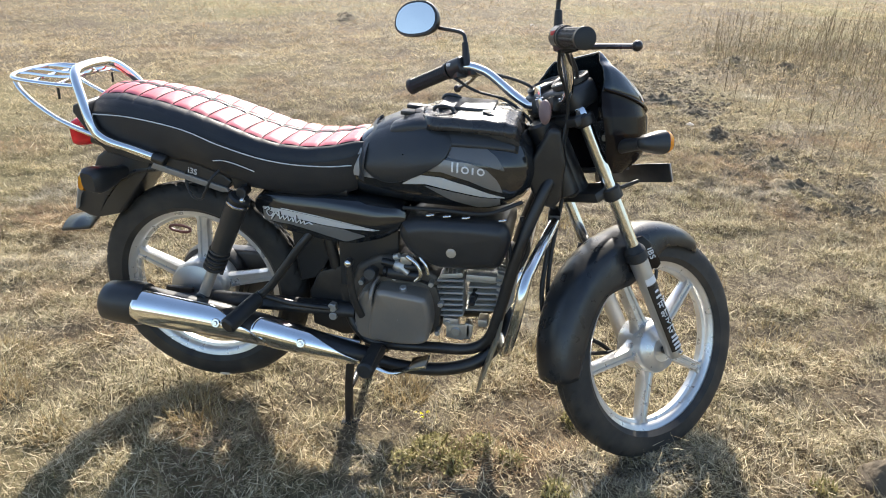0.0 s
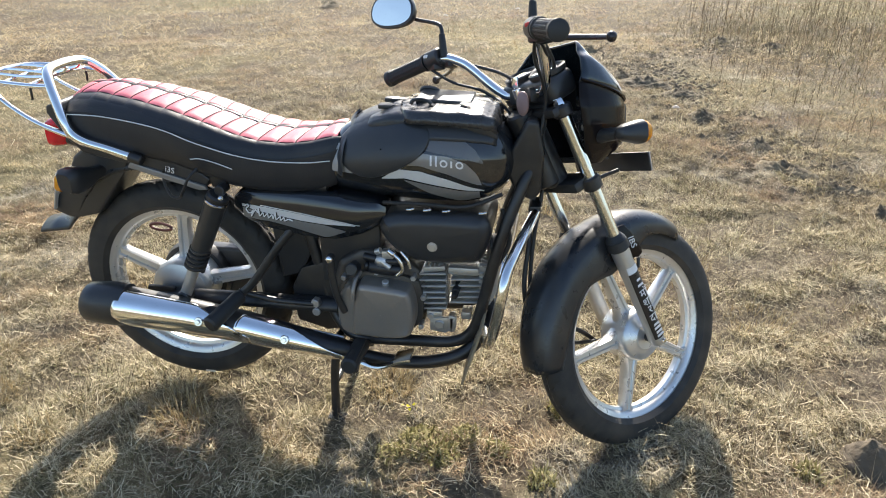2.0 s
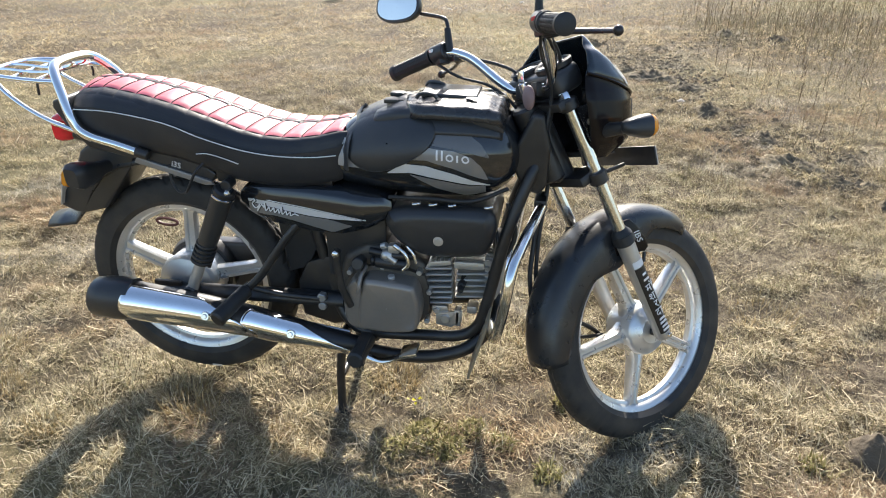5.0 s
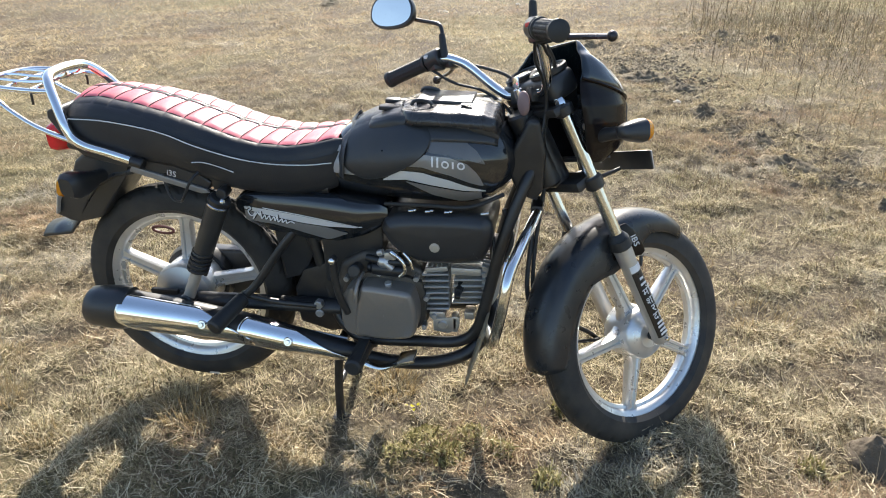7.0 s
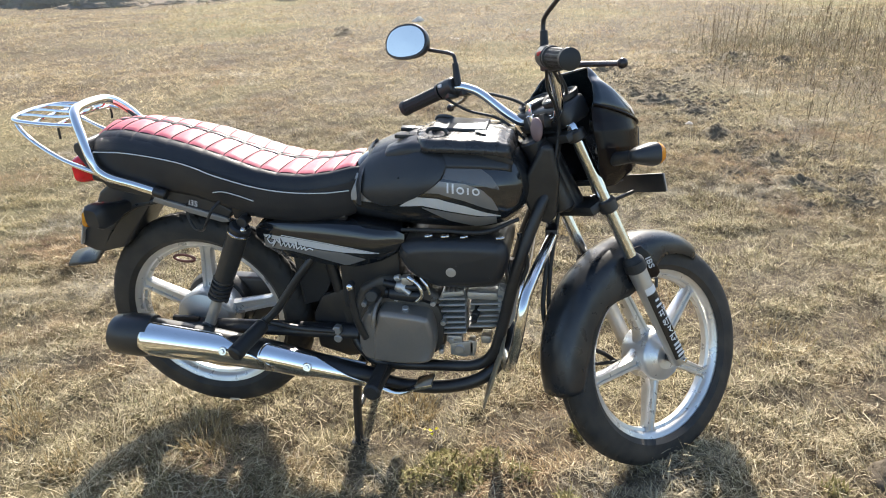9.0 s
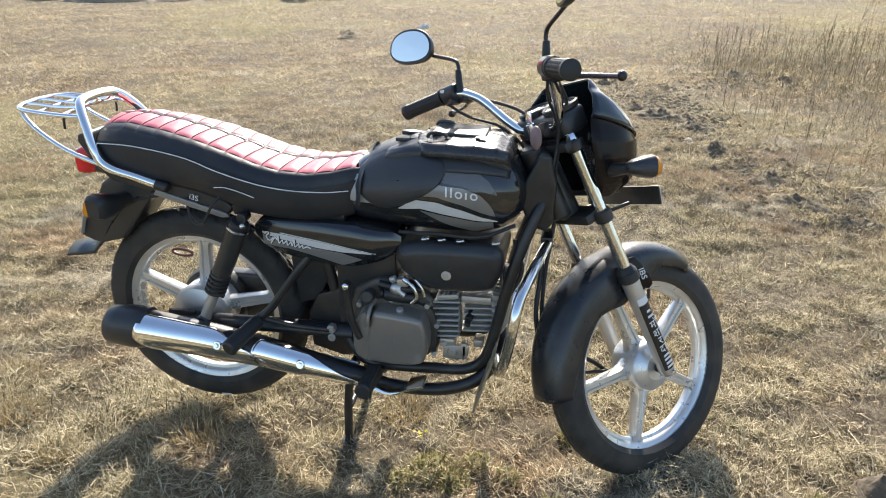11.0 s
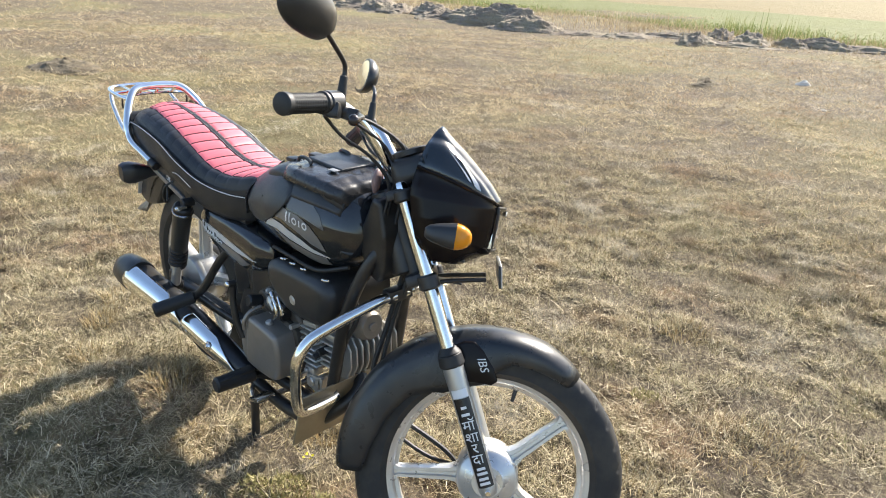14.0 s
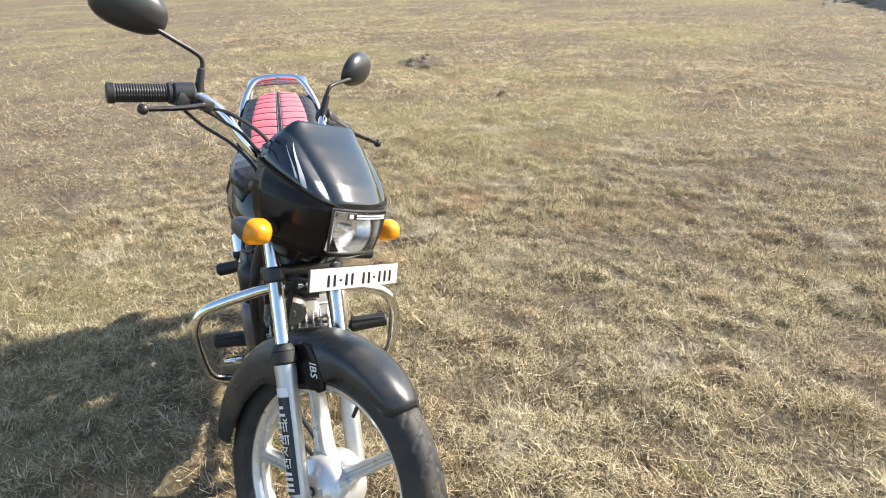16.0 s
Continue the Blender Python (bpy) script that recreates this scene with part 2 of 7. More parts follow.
def ground_material():
    """Dry soil with matted straw: brown earth, pale thatch and a few greener patches."""
    m = bpy.data.materials.new("dry_pasture_soil")
    m.use_nodes = True
    n, l = m.node_tree.nodes, m.node_tree.links
    b = n["Principled BSDF"]
    co = n.new("ShaderNodeTexCoord").outputs["Object"]

    def tex(scale, detail, rough=0.6):
        t = n.new("ShaderNodeTexNoise")
        t.inputs["Scale"].default_value, t.inputs["Detail"].default_value = scale, detail
        t.inputs["Roughness"].default_value = rough
        l.new(co, t.inputs["Vector"])
        return t.outputs["Fac"]

    def ramp(fac, *stops):
        c = n.new("ShaderNodeValToRGB")
        while len(c.color_ramp.elements) < len(stops):
            c.color_ramp.elements.new(0.5)
        for e, (p, v) in zip(c.color_ramp.elements, stops):
            e.position, e.color = p, (*v, 1)
        l.new(fac, c.inputs[0])
        return c.outputs[0]

    def mix(fac, a, c):
        x = n.new("ShaderNodeMix")
        x.data_type = "RGBA"
        l.new(fac, x.inputs[0])
        l.new(a, x.inputs[6])
        l.new(c, x.inputs[7])
        return x.outputs[2]

    fine = tex(55, 8, 0.75)
    thatch = ramp(fine, (0.34, (0.045, 0.035, 0.025)), (0.48, (0.130, 0.102, 0.069)), (0.60, (0.27, 0.222, 0.138)), (0.74, (0.45, 0.38, 0.25)))
    earth = ramp(tex(22, 6), (0.35, (0.048, 0.037, 0.028)), (0.65, (0.170, 0.133, 0.097)))
    grassy = ramp(tex(40, 6, 0.7), (0.35, (0.13, 0.115, 0.05)), (0.65, (0.33, 0.295, 0.14)))
    a = mix(ramp(tex(1.6, 6), (0.50, (0, 0, 0)), (0.64, (0.85, 0.85, 0.85))), thatch, earth)
    a = mix(ramp(tex(0.25, 5), (0.48, (0, 0, 0)), (0.64, (0.75, 0.75, 0.75))), a, grassy)
    l.new(a, b.inputs["Base Color"])
    b.inputs["Roughness"].default_value, b.inputs["Specular IOR Level"].default_value = 0.95, 0.15
    bp = n.new("ShaderNodeBump")
    bp.inputs["Strength"].default_value, bp.inputs["Distance"].default_value = 0.9, 0.02
    l.new(fine, bp.inputs["Height"])
    l.new(bp.outputs[0], b.inputs["Normal"])
    return m


GROUND = ground_material()


# ---- mesh helpers ----
TH, PH = radians(25.0), radians(44.0)
AXLE_FOOT = Vector((1.191, 0, 0.265))
# The fork is locked over to the left: everything on it is built straight ahead and turned about the steering head.
STEER = Matrix.Translation(AXLE_FOOT) @ Matrix.Rotation(PH, 4, Vector((-math.sin(TH), 0, math.cos(TH)))) @ Matrix.Translation(-AXLE_FOOT)
MIRROR_Y = Matrix.Diagonal((1, -1, 1, 1))


def part(name, bm, material, parent=None, label="", at=None, sharp=38, kind=""):
    """Links a bmesh as one mesh object under a thing or a part."""
    bmesh.ops.remove_doubles(bm, verts=bm.verts, dist=1e-6)
    if at is not None:
        bm.transform(at)
    bmesh.ops.recalc_face_normals(bm, faces=bm.faces)
    for f in bm.faces:
        f.smooth = True
    for e in bm.edges:
        if len(e.link_faces) == 2 and e.calc_face_angle(0) > radians(sharp):
            e.smooth = False
    me = bpy.data.meshes.new(name)
    bm.to_mesh(me)
    bm.free()
    me.materials.append(material)
    ob = new(name, me)
    if parent is not None:
        ob.parent = parent
    return tagged(ob, label, kind=kind)


def skin(rings, close=True, caps=True):
    """A skin over rings of equally many points."""
    bm = bmesh.new()
    vs = [[bm.verts.new(p) for p in r] for r in rings]
    k = len(vs[0])
    for a, b in zip(vs, vs[1:]):
        for i in range(k if close else k - 1):
            j = (i + 1) % k
            bm.faces.new((a[i], a[j], b[j], b[i]))
    if caps and close:
        bm.faces.new(vs[0][::-1])
        bm.faces.new(vs[-1])
    return bm


def pillow(outline, y0, y1, r, dome=0.0, n=7, per=4):
    """A moulded piece: a rounded outline in x and z, from y0 out to y1, its outer edge rolled over by r."""
    line = spline([(x, 0, z) for x, z in outline] + [(outline[0][0], 0, outline[0][1])], per)[:-1]
    ctr = sum(line, Vector()) / len(line)
    norms = []
    for i, p in enumerate(line):
        t = line[(i + 1) % len(line)] - line[i - 1]
        v = Vector((t.z, 0, -t.x)).normalized()
        norms.append(v if v.dot(ctr - p) > 0 else -v)
    s = math.copysign(1, y1 - y0)
    rings = [[p + Vector((0, y0, 0)) for p in line]]
    for k in range(n + 1):
        a = 0.5 * math.pi * k / n
        rings.append([p + v * r * (1 - math.cos(a)) + Vector((0, y1 - s * r * (1 - math.sin(a)), 0)) for p, v in zip(line, norms)])
    edge = rings[-1]
    for f_ in (0.8, 0.55, 0.3, 0.05):
        rings.append([Vector((ctr.x + (p.x - ctr.x) * f_, p.y + s * dome * (1 - f_ * f_), ctr.z + (p.z - ctr.z) * f_)) for p in edge])
    return skin(rings)


def spline(pts, per=6):
    """A smooth line through points."""
    p = [Vector(q) for q in pts]
    p = [p[0] * 2 - p[1], *p, p[-1] * 2 - p[-2]]
    out = []
    for i in range(1, len(p) - 2):
        a, b, c, d = p[i - 1 : i + 3]
        for k in range(per):
            t = k / per
            out.append(0.5 * (2 * b + (c - a) * t + (2 * a - 5 * b + 4 * c - d) * t * t + (3 * b - a - 3 * c + d) * t ** 3))
    out.append(p[-2])
    return out


def tube(pts, r, per=6, segs=10, flat=1.0, closed=False):
    """A round bar bent along points; r may be a list along the way."""
    line = spline(pts, per) if per > 1 else [Vector(q) for q in pts]
    n = len(line)
    rad = r if isinstance(r, (list, tuple)) else [r] * 2
    rings, up = [], None
    for i, q in enumerate(line):
        d = (line[min(i + 1, n - 1)] - line[max(i - 1, 0)]).normalized()
        if up is None:
            up = d.orthogonal().normalized()
        up = (up - d * up.dot(d)).normalized()
        side = d.cross(up)
        s = i / (n - 1) * (len(rad) - 1)
        k = min(int(s), len(rad) - 2)
        rr = rad[k] + (rad[k + 1] - rad[k]) * (s - k)
        rings.append([q + rr * (math.cos(a) * up + flat * math.sin(a) * side) for a in (2 * math.pi * j / segs for j in range(segs))])
    return skin(rings)


def rod(a, b, r, r2=None, segs=14, chamfer=0.0):
    """A straight bar with eased ends."""
    a, b = Vector(a), Vector(b)
    r2 = r if r2 is None else r2
    d = (b - a).normalized()
    up = d.orthogonal().normalized()
    side = d.cross(up)
    c = chamfer or min(r, r2) * 0.18
    rings = []
    for q, rr in ((a, r - c), (a + d * c, r), (b - d * c, r2), (b, r2 - c)):
        rings.append([q + rr * (math.cos(t) * up + math.sin(t) * side) for t in (2 * math.pi * j / segs for j in range(segs))])
    return skin(rings)


def turned(profile, centre, axis=(0, 1, 0), segs=48, closed=False):
    """A lathe-turned body: profile of (radius, place along the axis)."""
    ax = Vector(axis).normalized()
    up = Vector((0, 0, 1)) if abs(ax.z) < 0.9 else Vector((1, 0, 0))
    up = (up - ax * up.dot(ax)).normalized()
    side = ax.cross(up)
    c = Vector(centre)
    rings = [[c + ax * h + r * (math.cos(t) * up + math.sin(t) * side) for r, h in profile] for t in (2 * math.pi * j / segs for j in range(segs))]
    return skin(rings + [rings[0]], close=closed, caps=False)


def slab(outline, y0, y1, bevel=0.006, seg=2):
    """A plate cut to an outline in the x-z plane, from y0 to y1, with eased edges."""
    bm = bmesh.new()
    a = [bm.verts.new((x, y0, z)) for x, z in outline]
    b = [bm.verts.new((x, y1, z)) for x, z in outline]
    k = len(a)
    bm.faces.new(a)
    bm.faces.new(b[::-1])
    for i in range(k):
        bm.faces.new((a[i], b[i], b[(i + 1) % k], a[(i + 1) % k]))
    if bevel:
        bmesh.ops.bevel(bm, geom=bm.edges[:], offset=bevel, segments=seg, profile=0.6, affect="EDGES", clamp_overlap=True)
    return bm


def block(centre, size, bevel=0.004, seg=2, turn=None):
    """A box with eased edges."""
    bm = bmesh.new()
    bmesh.ops.create_cube(bm, size=1.0, matrix=Matrix.Diagonal((*size, 1)))
    bmesh.ops.bevel(bm, geom=bm.edges[:], offset=min(bevel, min(size) * 0.45), segments=seg, profile=0.6, affect="EDGES", clamp_overlap=True)
    bm.transform(Matrix.Translation(centre) @ (turn or Matrix.Identity(4)))
    return bm


def ball(centre, size, u=20, v=12):
    bm = bmesh.new()
    bmesh.ops.create_uvsphere(bm, u_segments=u, v_segments=v, radius=1.0, matrix=Matrix.Translation(centre) @ Matrix.Diagonal((*size, 1)))
    return bm


def joined(*bms):
    """Several shapes of one part in one mesh."""
    me = bpy.data.meshes.new("tmp")
    out = bmesh.new()
    for b in bms:
        b.to_mesh(me)
        b.free()
        out.from_mesh(me)
    bpy.data.meshes.remove(me)
    return out


def interp(table, x):
    """Reads a table of (x, values...) at x."""
    xs = [r[0] for r in table]
    return [float(np.interp(x, xs, [r[k] for r in table])) for k in range(1, len(table[0]))]


def lettering(text, size):
    """Flat letters in the x-y plane, centred."""
    cu = bpy.data.curves.new("letters", "FONT")
    cu.body, cu.size, cu.align_x, cu.align_y, cu.extrude = text, size, "CENTER", "CENTER", 0.0004
    cu.resolution_u = 3
    ob = new("letters", cu)
    bpy.context.view_layer.update()
    me = bpy.data.meshes.new_from_object(ob.evaluated_get(bpy.context.evaluated_depsgraph_get()))
    bm = bmesh.new()
    bm.from_mesh(me)
    bpy.data.objects.remove(ob)
    bpy.data.curves.remove(cu)
    bpy.data.meshes.remove(me)
    return bm


def facing(centre, right, up):
    """A frame at a place, its x to the right and its y up, as letters stand on a surface."""
    r, u = Vector(right).normalized(), Vector(up).normalized()
    n = r.cross(u).normalized()
    u = n.cross(r)
    return Matrix(((r.x, u.x, n.x, centre[0]), (r.y, u.y, n.y, centre[1]), (r.z, u.z, n.z, centre[2]), (0, 0, 0, 1)))


# ---- ground ----
def ground_height(x, y):
    d = math.hypot(x - 0.6, y)
    soft = min(1.0, max(0.0, (d - 0.8) / 3.0))
    v = Vector((x * 0.9, y * 0.9, 0.3))
    tussock = 0.020 * min(1.0, (4.8 - d) / 1.8) * noise.noise(Vector((x * 10.0, y * 10.0, 4.1))) if d < 4.8 else 0.0
    return tussock + 0.010 * noise.noise(Vector((x * 3.1, y * 3.1, 1.7))) + soft * 0.05 * noise.noise(v) + min(1.0, d / 40) * 0.25 * noise.noise(v * 0.12)


def build_ground():
    side = [0.0]
    step = 0.026
    while side[-1] < 1500:
        side.append(side[-1] + step)
        if side[-1] > 2.6:
            step *= 1.09
    line = [-v for v in side[:0:-1]] + side
    verts = [(x + 0.7, y + 0.5, ground_height(x + 0.7, y + 0.5) if abs(x) < 60 and abs(y) < 60 else 0.0) for y in line for x in line]
    k = len(line)
    faces = [(j * k + i, j * k + i + 1, (j + 1) * k + i + 1, (j + 1) * k + i) for j in range(k - 1) for i in range(k - 1)]
    me = bpy.data.meshes.new("ground")
    me.from_pydata(verts, [], faces)
    me.polygons.foreach_set("use_smooth", [True] * len(me.polygons))
    me.materials.append(GROUND)
    return tagged(new("ground", me), "dry trampled pasture of straw-coloured grass and soil", "ground", kind="structure")


build_ground()


# ---- motorcycle ----
# the machine leans back a little on its stand
PIVOT = Vector((0.65, 0.0, 0.45))
LEAN = Matrix.Translation(PIVOT) @ Matrix.Rotation(radians(-0.7), 4, "Y") @ Matrix.Scale(1.008, 4) @ Matrix.Translation(-PIVOT)
bike = new("motorcycle")
bike.matrix_world = LEAN
bike.empty_display_size = 0.2
tagged(bike, "black commuter motorcycle with silver decals on its centre stand", "motorcycle")


def tyre_mesh(c, R, wide, plane=Matrix.Identity(4)):
    """A tyre with cut tread grooves."""
    segs, prof = 432, []
    for i in range(25):
        a = math.pi * (i / 24) - math.pi / 2          # from one bead over the tread to the other
        y = wide * math.copysign(abs(math.sin(a)) ** 0.85, a)
        r = R - 0.062 + 0.062 * max(0.0, math.cos(a)) ** 0.62
        prof.append((r, y))
    prof = [(R - 0.075, -wide * 0.72)] + prof + [(R - 0.075, wide * 0.72)]
    rings = []
    for j in range(segs):
        t = 2 * math.pi * j / segs
        ring = []
        for r, y in prof:
            depth = 0.0
            if r > R - 0.022:
                s = (t * 36 / (2 * math.pi) + (0.5 if y > 0 else 0.0) + abs(y) / wide * 0.9) % 1.0
                if wide * 0.10 < abs(y) < wide * 0.80 and s < 0.16:
                    depth = 0.0035
                if abs(y) < wide * 0.045:
                    depth = 0.0030
            ring.append((c[0] + (r - depth) * math.cos(t), c[1] + y, c[2] + (r - depth) * math.sin(t)))
        rings.append(ring)
    return skin(rings + [rings[0]], close=False, caps=False)


def rim_mesh(c, R):
    prof = [(R - 0.004, -0.024), (R, -0.026), (R + 0.001, -0.029), (R - 0.003, -0.031), (R - 0.010, -0.029), (R - 0.018, -0.024), (R - 0.026, -0.022),
            (R - 0.030, -0.017), (R - 0.032, -0.010), (R - 0.040, -0.007), (R - 0.040, 0.007), (R - 0.032, 0.010), (R - 0.030, 0.017), (R - 0.026, 0.022), (R - 0.018, 0.024), (R - 0.010, 0.029),
            (R - 0.003, 0.031), (R + 0.001, 0.029), (R, 0.026), (R - 0.004, 0.024), (R - 0.022, 0.012), (R - 0.022, -0.012)]
    return turned(prof, c, segs=96, closed=True)


def spoke_mesh(c, ang, r0, r1, w0, w1):
    """One cast spoke: a tapering ribbed bar that flares into hub and rim."""
    d, s = Vector((math.cos(ang), 0, math.sin(ang))), Vector((-math.sin(ang), 0, math.cos(ang)))
    rings = []
    for k in range(11):
        u = k / 10
        w = w0 + (w1 - w0) * u
        w += 0.022 * max(0, 1 - u / 0.18) ** 2 + 0.016 * max(0, (u - 0.86) / 0.14) ** 2
        t = 0.017 - 0.003 * u
        q = Vector(c) + d * (r0 + (r1 - r0) * u)
        sec = [(-w, -t * 0.45), (-w * 0.80, -t), (-w * 0.35, -t * 1.0), (-w * 0.2, -t * 0.72), (w * 0.2, -t * 0.72), (w * 0.35, -t), (w * 0.80, -t), (w, -t * 0.45),
               (w, t * 0.45), (w * 0.8, t), (-w * 0.8, t), (-w, t * 0.45)]
        rings.append([q + s * a + Vector((0, b, 0)) for a, b in sec])
    return skin(rings)


def build_wheel(name, c, R, rim_r, base, at, label, front):
    wheel = part(name, turned([(0.0, -0.055), (0.034, -0.055), (0.040, -0.050), (0.062, -0.044), (0.068, -0.036), (0.070, 0.03), (0.066, 0.045), (0.03, 0.05), (0.0, 0.05)] if front else
                              [(0.0, -0.062), (0.030, -0.062), (0.036, -0.055), (0.075, -0.050), (0.082, -0.040), (0.082, 0.03), (0.075, 0.045), (0.03, 0.05), (0.0, 0.05)], c, segs=48),
                 ALLOY, bike, label, at)
    part("tyre", tyre_mesh(c, R, 0.040), RUBBER, wheel, "black ribbed tyre with dusty sidewalls", at, sharp=30)
    part("rim", rim_mesh(c, rim_r), ALLOY, wheel, "silver alloy rim", at)
    for k in range(5):
        part("spoke", spoke_mesh(c, radians(base + 72 * k), 0.055, rim_r - 0.026, 0.0175 if front else 0.021, 0.0125 if front else 0.016), ALLOY, wheel, "", at)
    part("valve", rod(Vector(c) + Vector((0.03, -0.004, 0.198)), Vector(c) + Vector((0.026, -0.006, 0.172)), 0.005, 0.004), BLACK_PLASTIC, wheel, "", at)
    part("axle_nut", rod((c[0], -0.075, c[2]), (c[0], -0.055, c[2]), 0.012), BLACK_METAL, wheel, "", at)
    return wheel


FC, RC = (1.238, 0.0, 0.287), (0.0, 0.0, 0.36)
front_wheel = build_wheel("front_wheel", FC, 0.299, 0.2405, 45, STEER, "silver five-spoke alloy wheel turned to full lock", True)
rear_wheel = build_wheel("rear_wheel", RC, 0.302, 0.2405, 13, None, "silver five-spoke alloy wheel lifted off the ground", False)
part("hub_cover", turned([(0.0, -0.070), (0.03, -0.070), (0.05, -0.066), (0.078, -0.056), (0.084, -0.046), (0.084, -0.035)], RC, segs=40), FORK_ALLOY, rear_wheel, "dull cast brake hub")
part("sprocket_drum", turned([(0.0, 0.075), (0.075, 0.075), (0.098, 0.066), (0.102, 0.05), (0.095, 0.03), (0.0, 0.03)], RC, segs=40), BLACK_METAL, rear_wheel)
part("reflector", tube([(-0.098 + 0.032 * math.cos(a), 0.060, 0.492 + 0.010 * math.sin(a) - 0.06 * 0.032 * math.cos(a)) for a in np.linspace(0, 2 * math.pi, 25)], 0.0042, per=1, segs=8), mat("dark_red_rubber", (0.07, 0.018, 0.014), 0.5), rear_wheel, "dark red rubber loop on the rim")
part("tyre_mark", block((0.03, -0.034, 0.075), (0.030, 0.002, 0.006), 0.001), PALE_STONE, rear_wheel)


# ---- fork, front mudguard ----
def fork_point(s, y):
    """A place down the fork leg: s = 0 at the axle, 1 at the upper clamp."""
    return Vector((1.239 + (0.957 - 1.239) * s, y, 0.288 + (0.878 - 0.288) * s))


for sy in (-1, 1):
    leg = part("fork_leg", rod(fork_point(0.43, 0.086 * sy), fork_point(1.0, 0.086 * sy), 0.0155, segs=24), CHROME_WORN, bike, "chromed fork tube", STEER)
    y = 0.086 * sy
    slider = [fork_point(-0.02, y), fork_point(0.0, y), fork_point(0.06, y), fork_point(0.30, y), fork_point(0.40, y), fork_point(0.43, y)]
    part("slider", tube(slider, [0.017, 0.021, 0.020, 0.0215, 0.023, 0.0235], per=2, segs=20), FORK_ALLOY, leg, "cast alloy fork slider", STEER)
    part("dust_seal", joined(rod(fork_point(0.415, y), fork_point(0.462, y), 0.0275, 0.0260, 24), rod(fork_point(0.455, y), fork_point(0.482, y), 0.0255, 0.0185, 24)), GRIP, leg, "", STEER)
    part("axle_bolt", joined(rod(fork_point(0.0, y) + Vector((0, -0.024 * sy, 0)), fork_point(0.0, y) + Vector((0, -0.004 * sy, 0)), 0.012, segs=6),
                             rod(fork_point(0.0, y) + Vector((0, -0.028 * sy if sy > 0 else 0.030 * -sy * -1, 0)), fork_point(0.0, y), 0.006)), CHROME, leg, "", STEER)
    part("top_cap", rod(fork_point(1.0, y), fork_point(1.03, y), 0.014, 0.012, 6), CHROME, leg, "", STEER)

DOWN = (fork_point(0, 0) - fork_point(1, 0)).normalized()
OUT = Vector((0, -1, 0))
strip_rings = []
for k in range(13):
    s = 0.315 - 0.30 * k / 12
    q = fork_point(s, -0.086)
    fwd = DOWN.cross(OUT)
    strip_rings.append([q + 0.0222 * (math.cos(a) * OUT + math.sin(a) * fwd) for a in np.linspace(-0.85, 0.85, 9)])
fork_sticker = part("sticker", skin(strip_rings, close=False, caps=False), STICKER_BLACK, bike, "black vertical sticker with white Devanagari letters on the fork", STEER)
part("sticker_band", skin([[q + 0.0004 * (q - fork_point(0.33, -0.086)).normalized() for q in [fork_point(s, -0.086) + 0.0226 * (math.cos(a) * OUT + math.sin(a) * DOWN.cross(OUT)) for a in np.linspace(-0.8, 0.8, 9)]] for s in (0.345, 0.318)],
                          close=False, caps=False), DECAL_WHITE, fork_sticker, "", STEER)
right = DOWN.cross(OUT)
right = right if right.x > 0 else -right
for text, s in (("\u092e\u0949", 0.225), ("\u0936\u093e", 0.185), ("\u0930", 0.148), ("\u0926\u093e", 0.112)):
    part("letter", lettering(text, 0.030), DECAL_WHITE, fork_sticker, "", STEER @ facing(fork_point(s, -0.086) + OUT * 0.0240, right, -DOWN))
for k, (s, w) in enumerate(((0.285, 0.012), (0.262, 0.018), (0.080, 0.018), (0.064, 0.022), (0.046, 0.020), (0.030, 0.022))):
    part("lettering_bar", block((0, 0, 0), (w, 0.006, 0.0008), 0.0003), DECAL_WHITE, fork_sticker, "", STEER @ facing(fork_point(s, -0.086) + OUT * 0.0236, right, -DOWN))

# triple clamps and brackets
clamp_top, clamp_low = fork_point(0.985, 0), fork_point(0.70, 0)
tilt = Matrix.Rotation(-TH, 4, "Y")
part("upper_clamp", joined(block((clamp_top.x - 0.015, 0, clamp_top.z), (0.045, 0.20, 0.022), 0.008, turn=tilt), rod(fork_point(0.965, -0.086), fork_point(1.005, -0.086), 0.024),
                           rod(fork_point(0.965, 0.086), fork_point(1.005, 0.086), 0.024)), BLACK_METAL, bike, "", STEER)
part("lower_clamp", joined(block((clamp_low.x - 0.02, 0, clamp_low.z), (0.06, 0.17, 0.026), 0.008, turn=tilt), rod(fork_point(0.675, -0.086), fork_point(0.725, -0.086), 0.023),
                           rod(fork_point(0.675, 0.086), fork_point(0.725, 0.086), 0.023)), BLACK_METAL, bike, "", STEER)
part("head_stem", rod(clamp_low + Vector((-0.03, 0, 0.0)), clamp_top + Vector((-0.035, 0, 0.0)), 0.030), BLACK_METAL, bike, "", STEER)
part("plate_stay", joined(tube([(1.02, -0.07, 0.690), (1.08, -0.06, 0.706), (1.16, -0.05, 0.722)], 0.005), tube([(1.02, 0.07, 0.690), (1.08, 0.06, 0.706), (1.16, 0.05, 0.722)], 0.005),
                          block((1.06, 0, 0.700), (0.10, 0.05, 0.004), 0.001)), BLACK_METAL, bike, "thin black bracket rods", STEER)

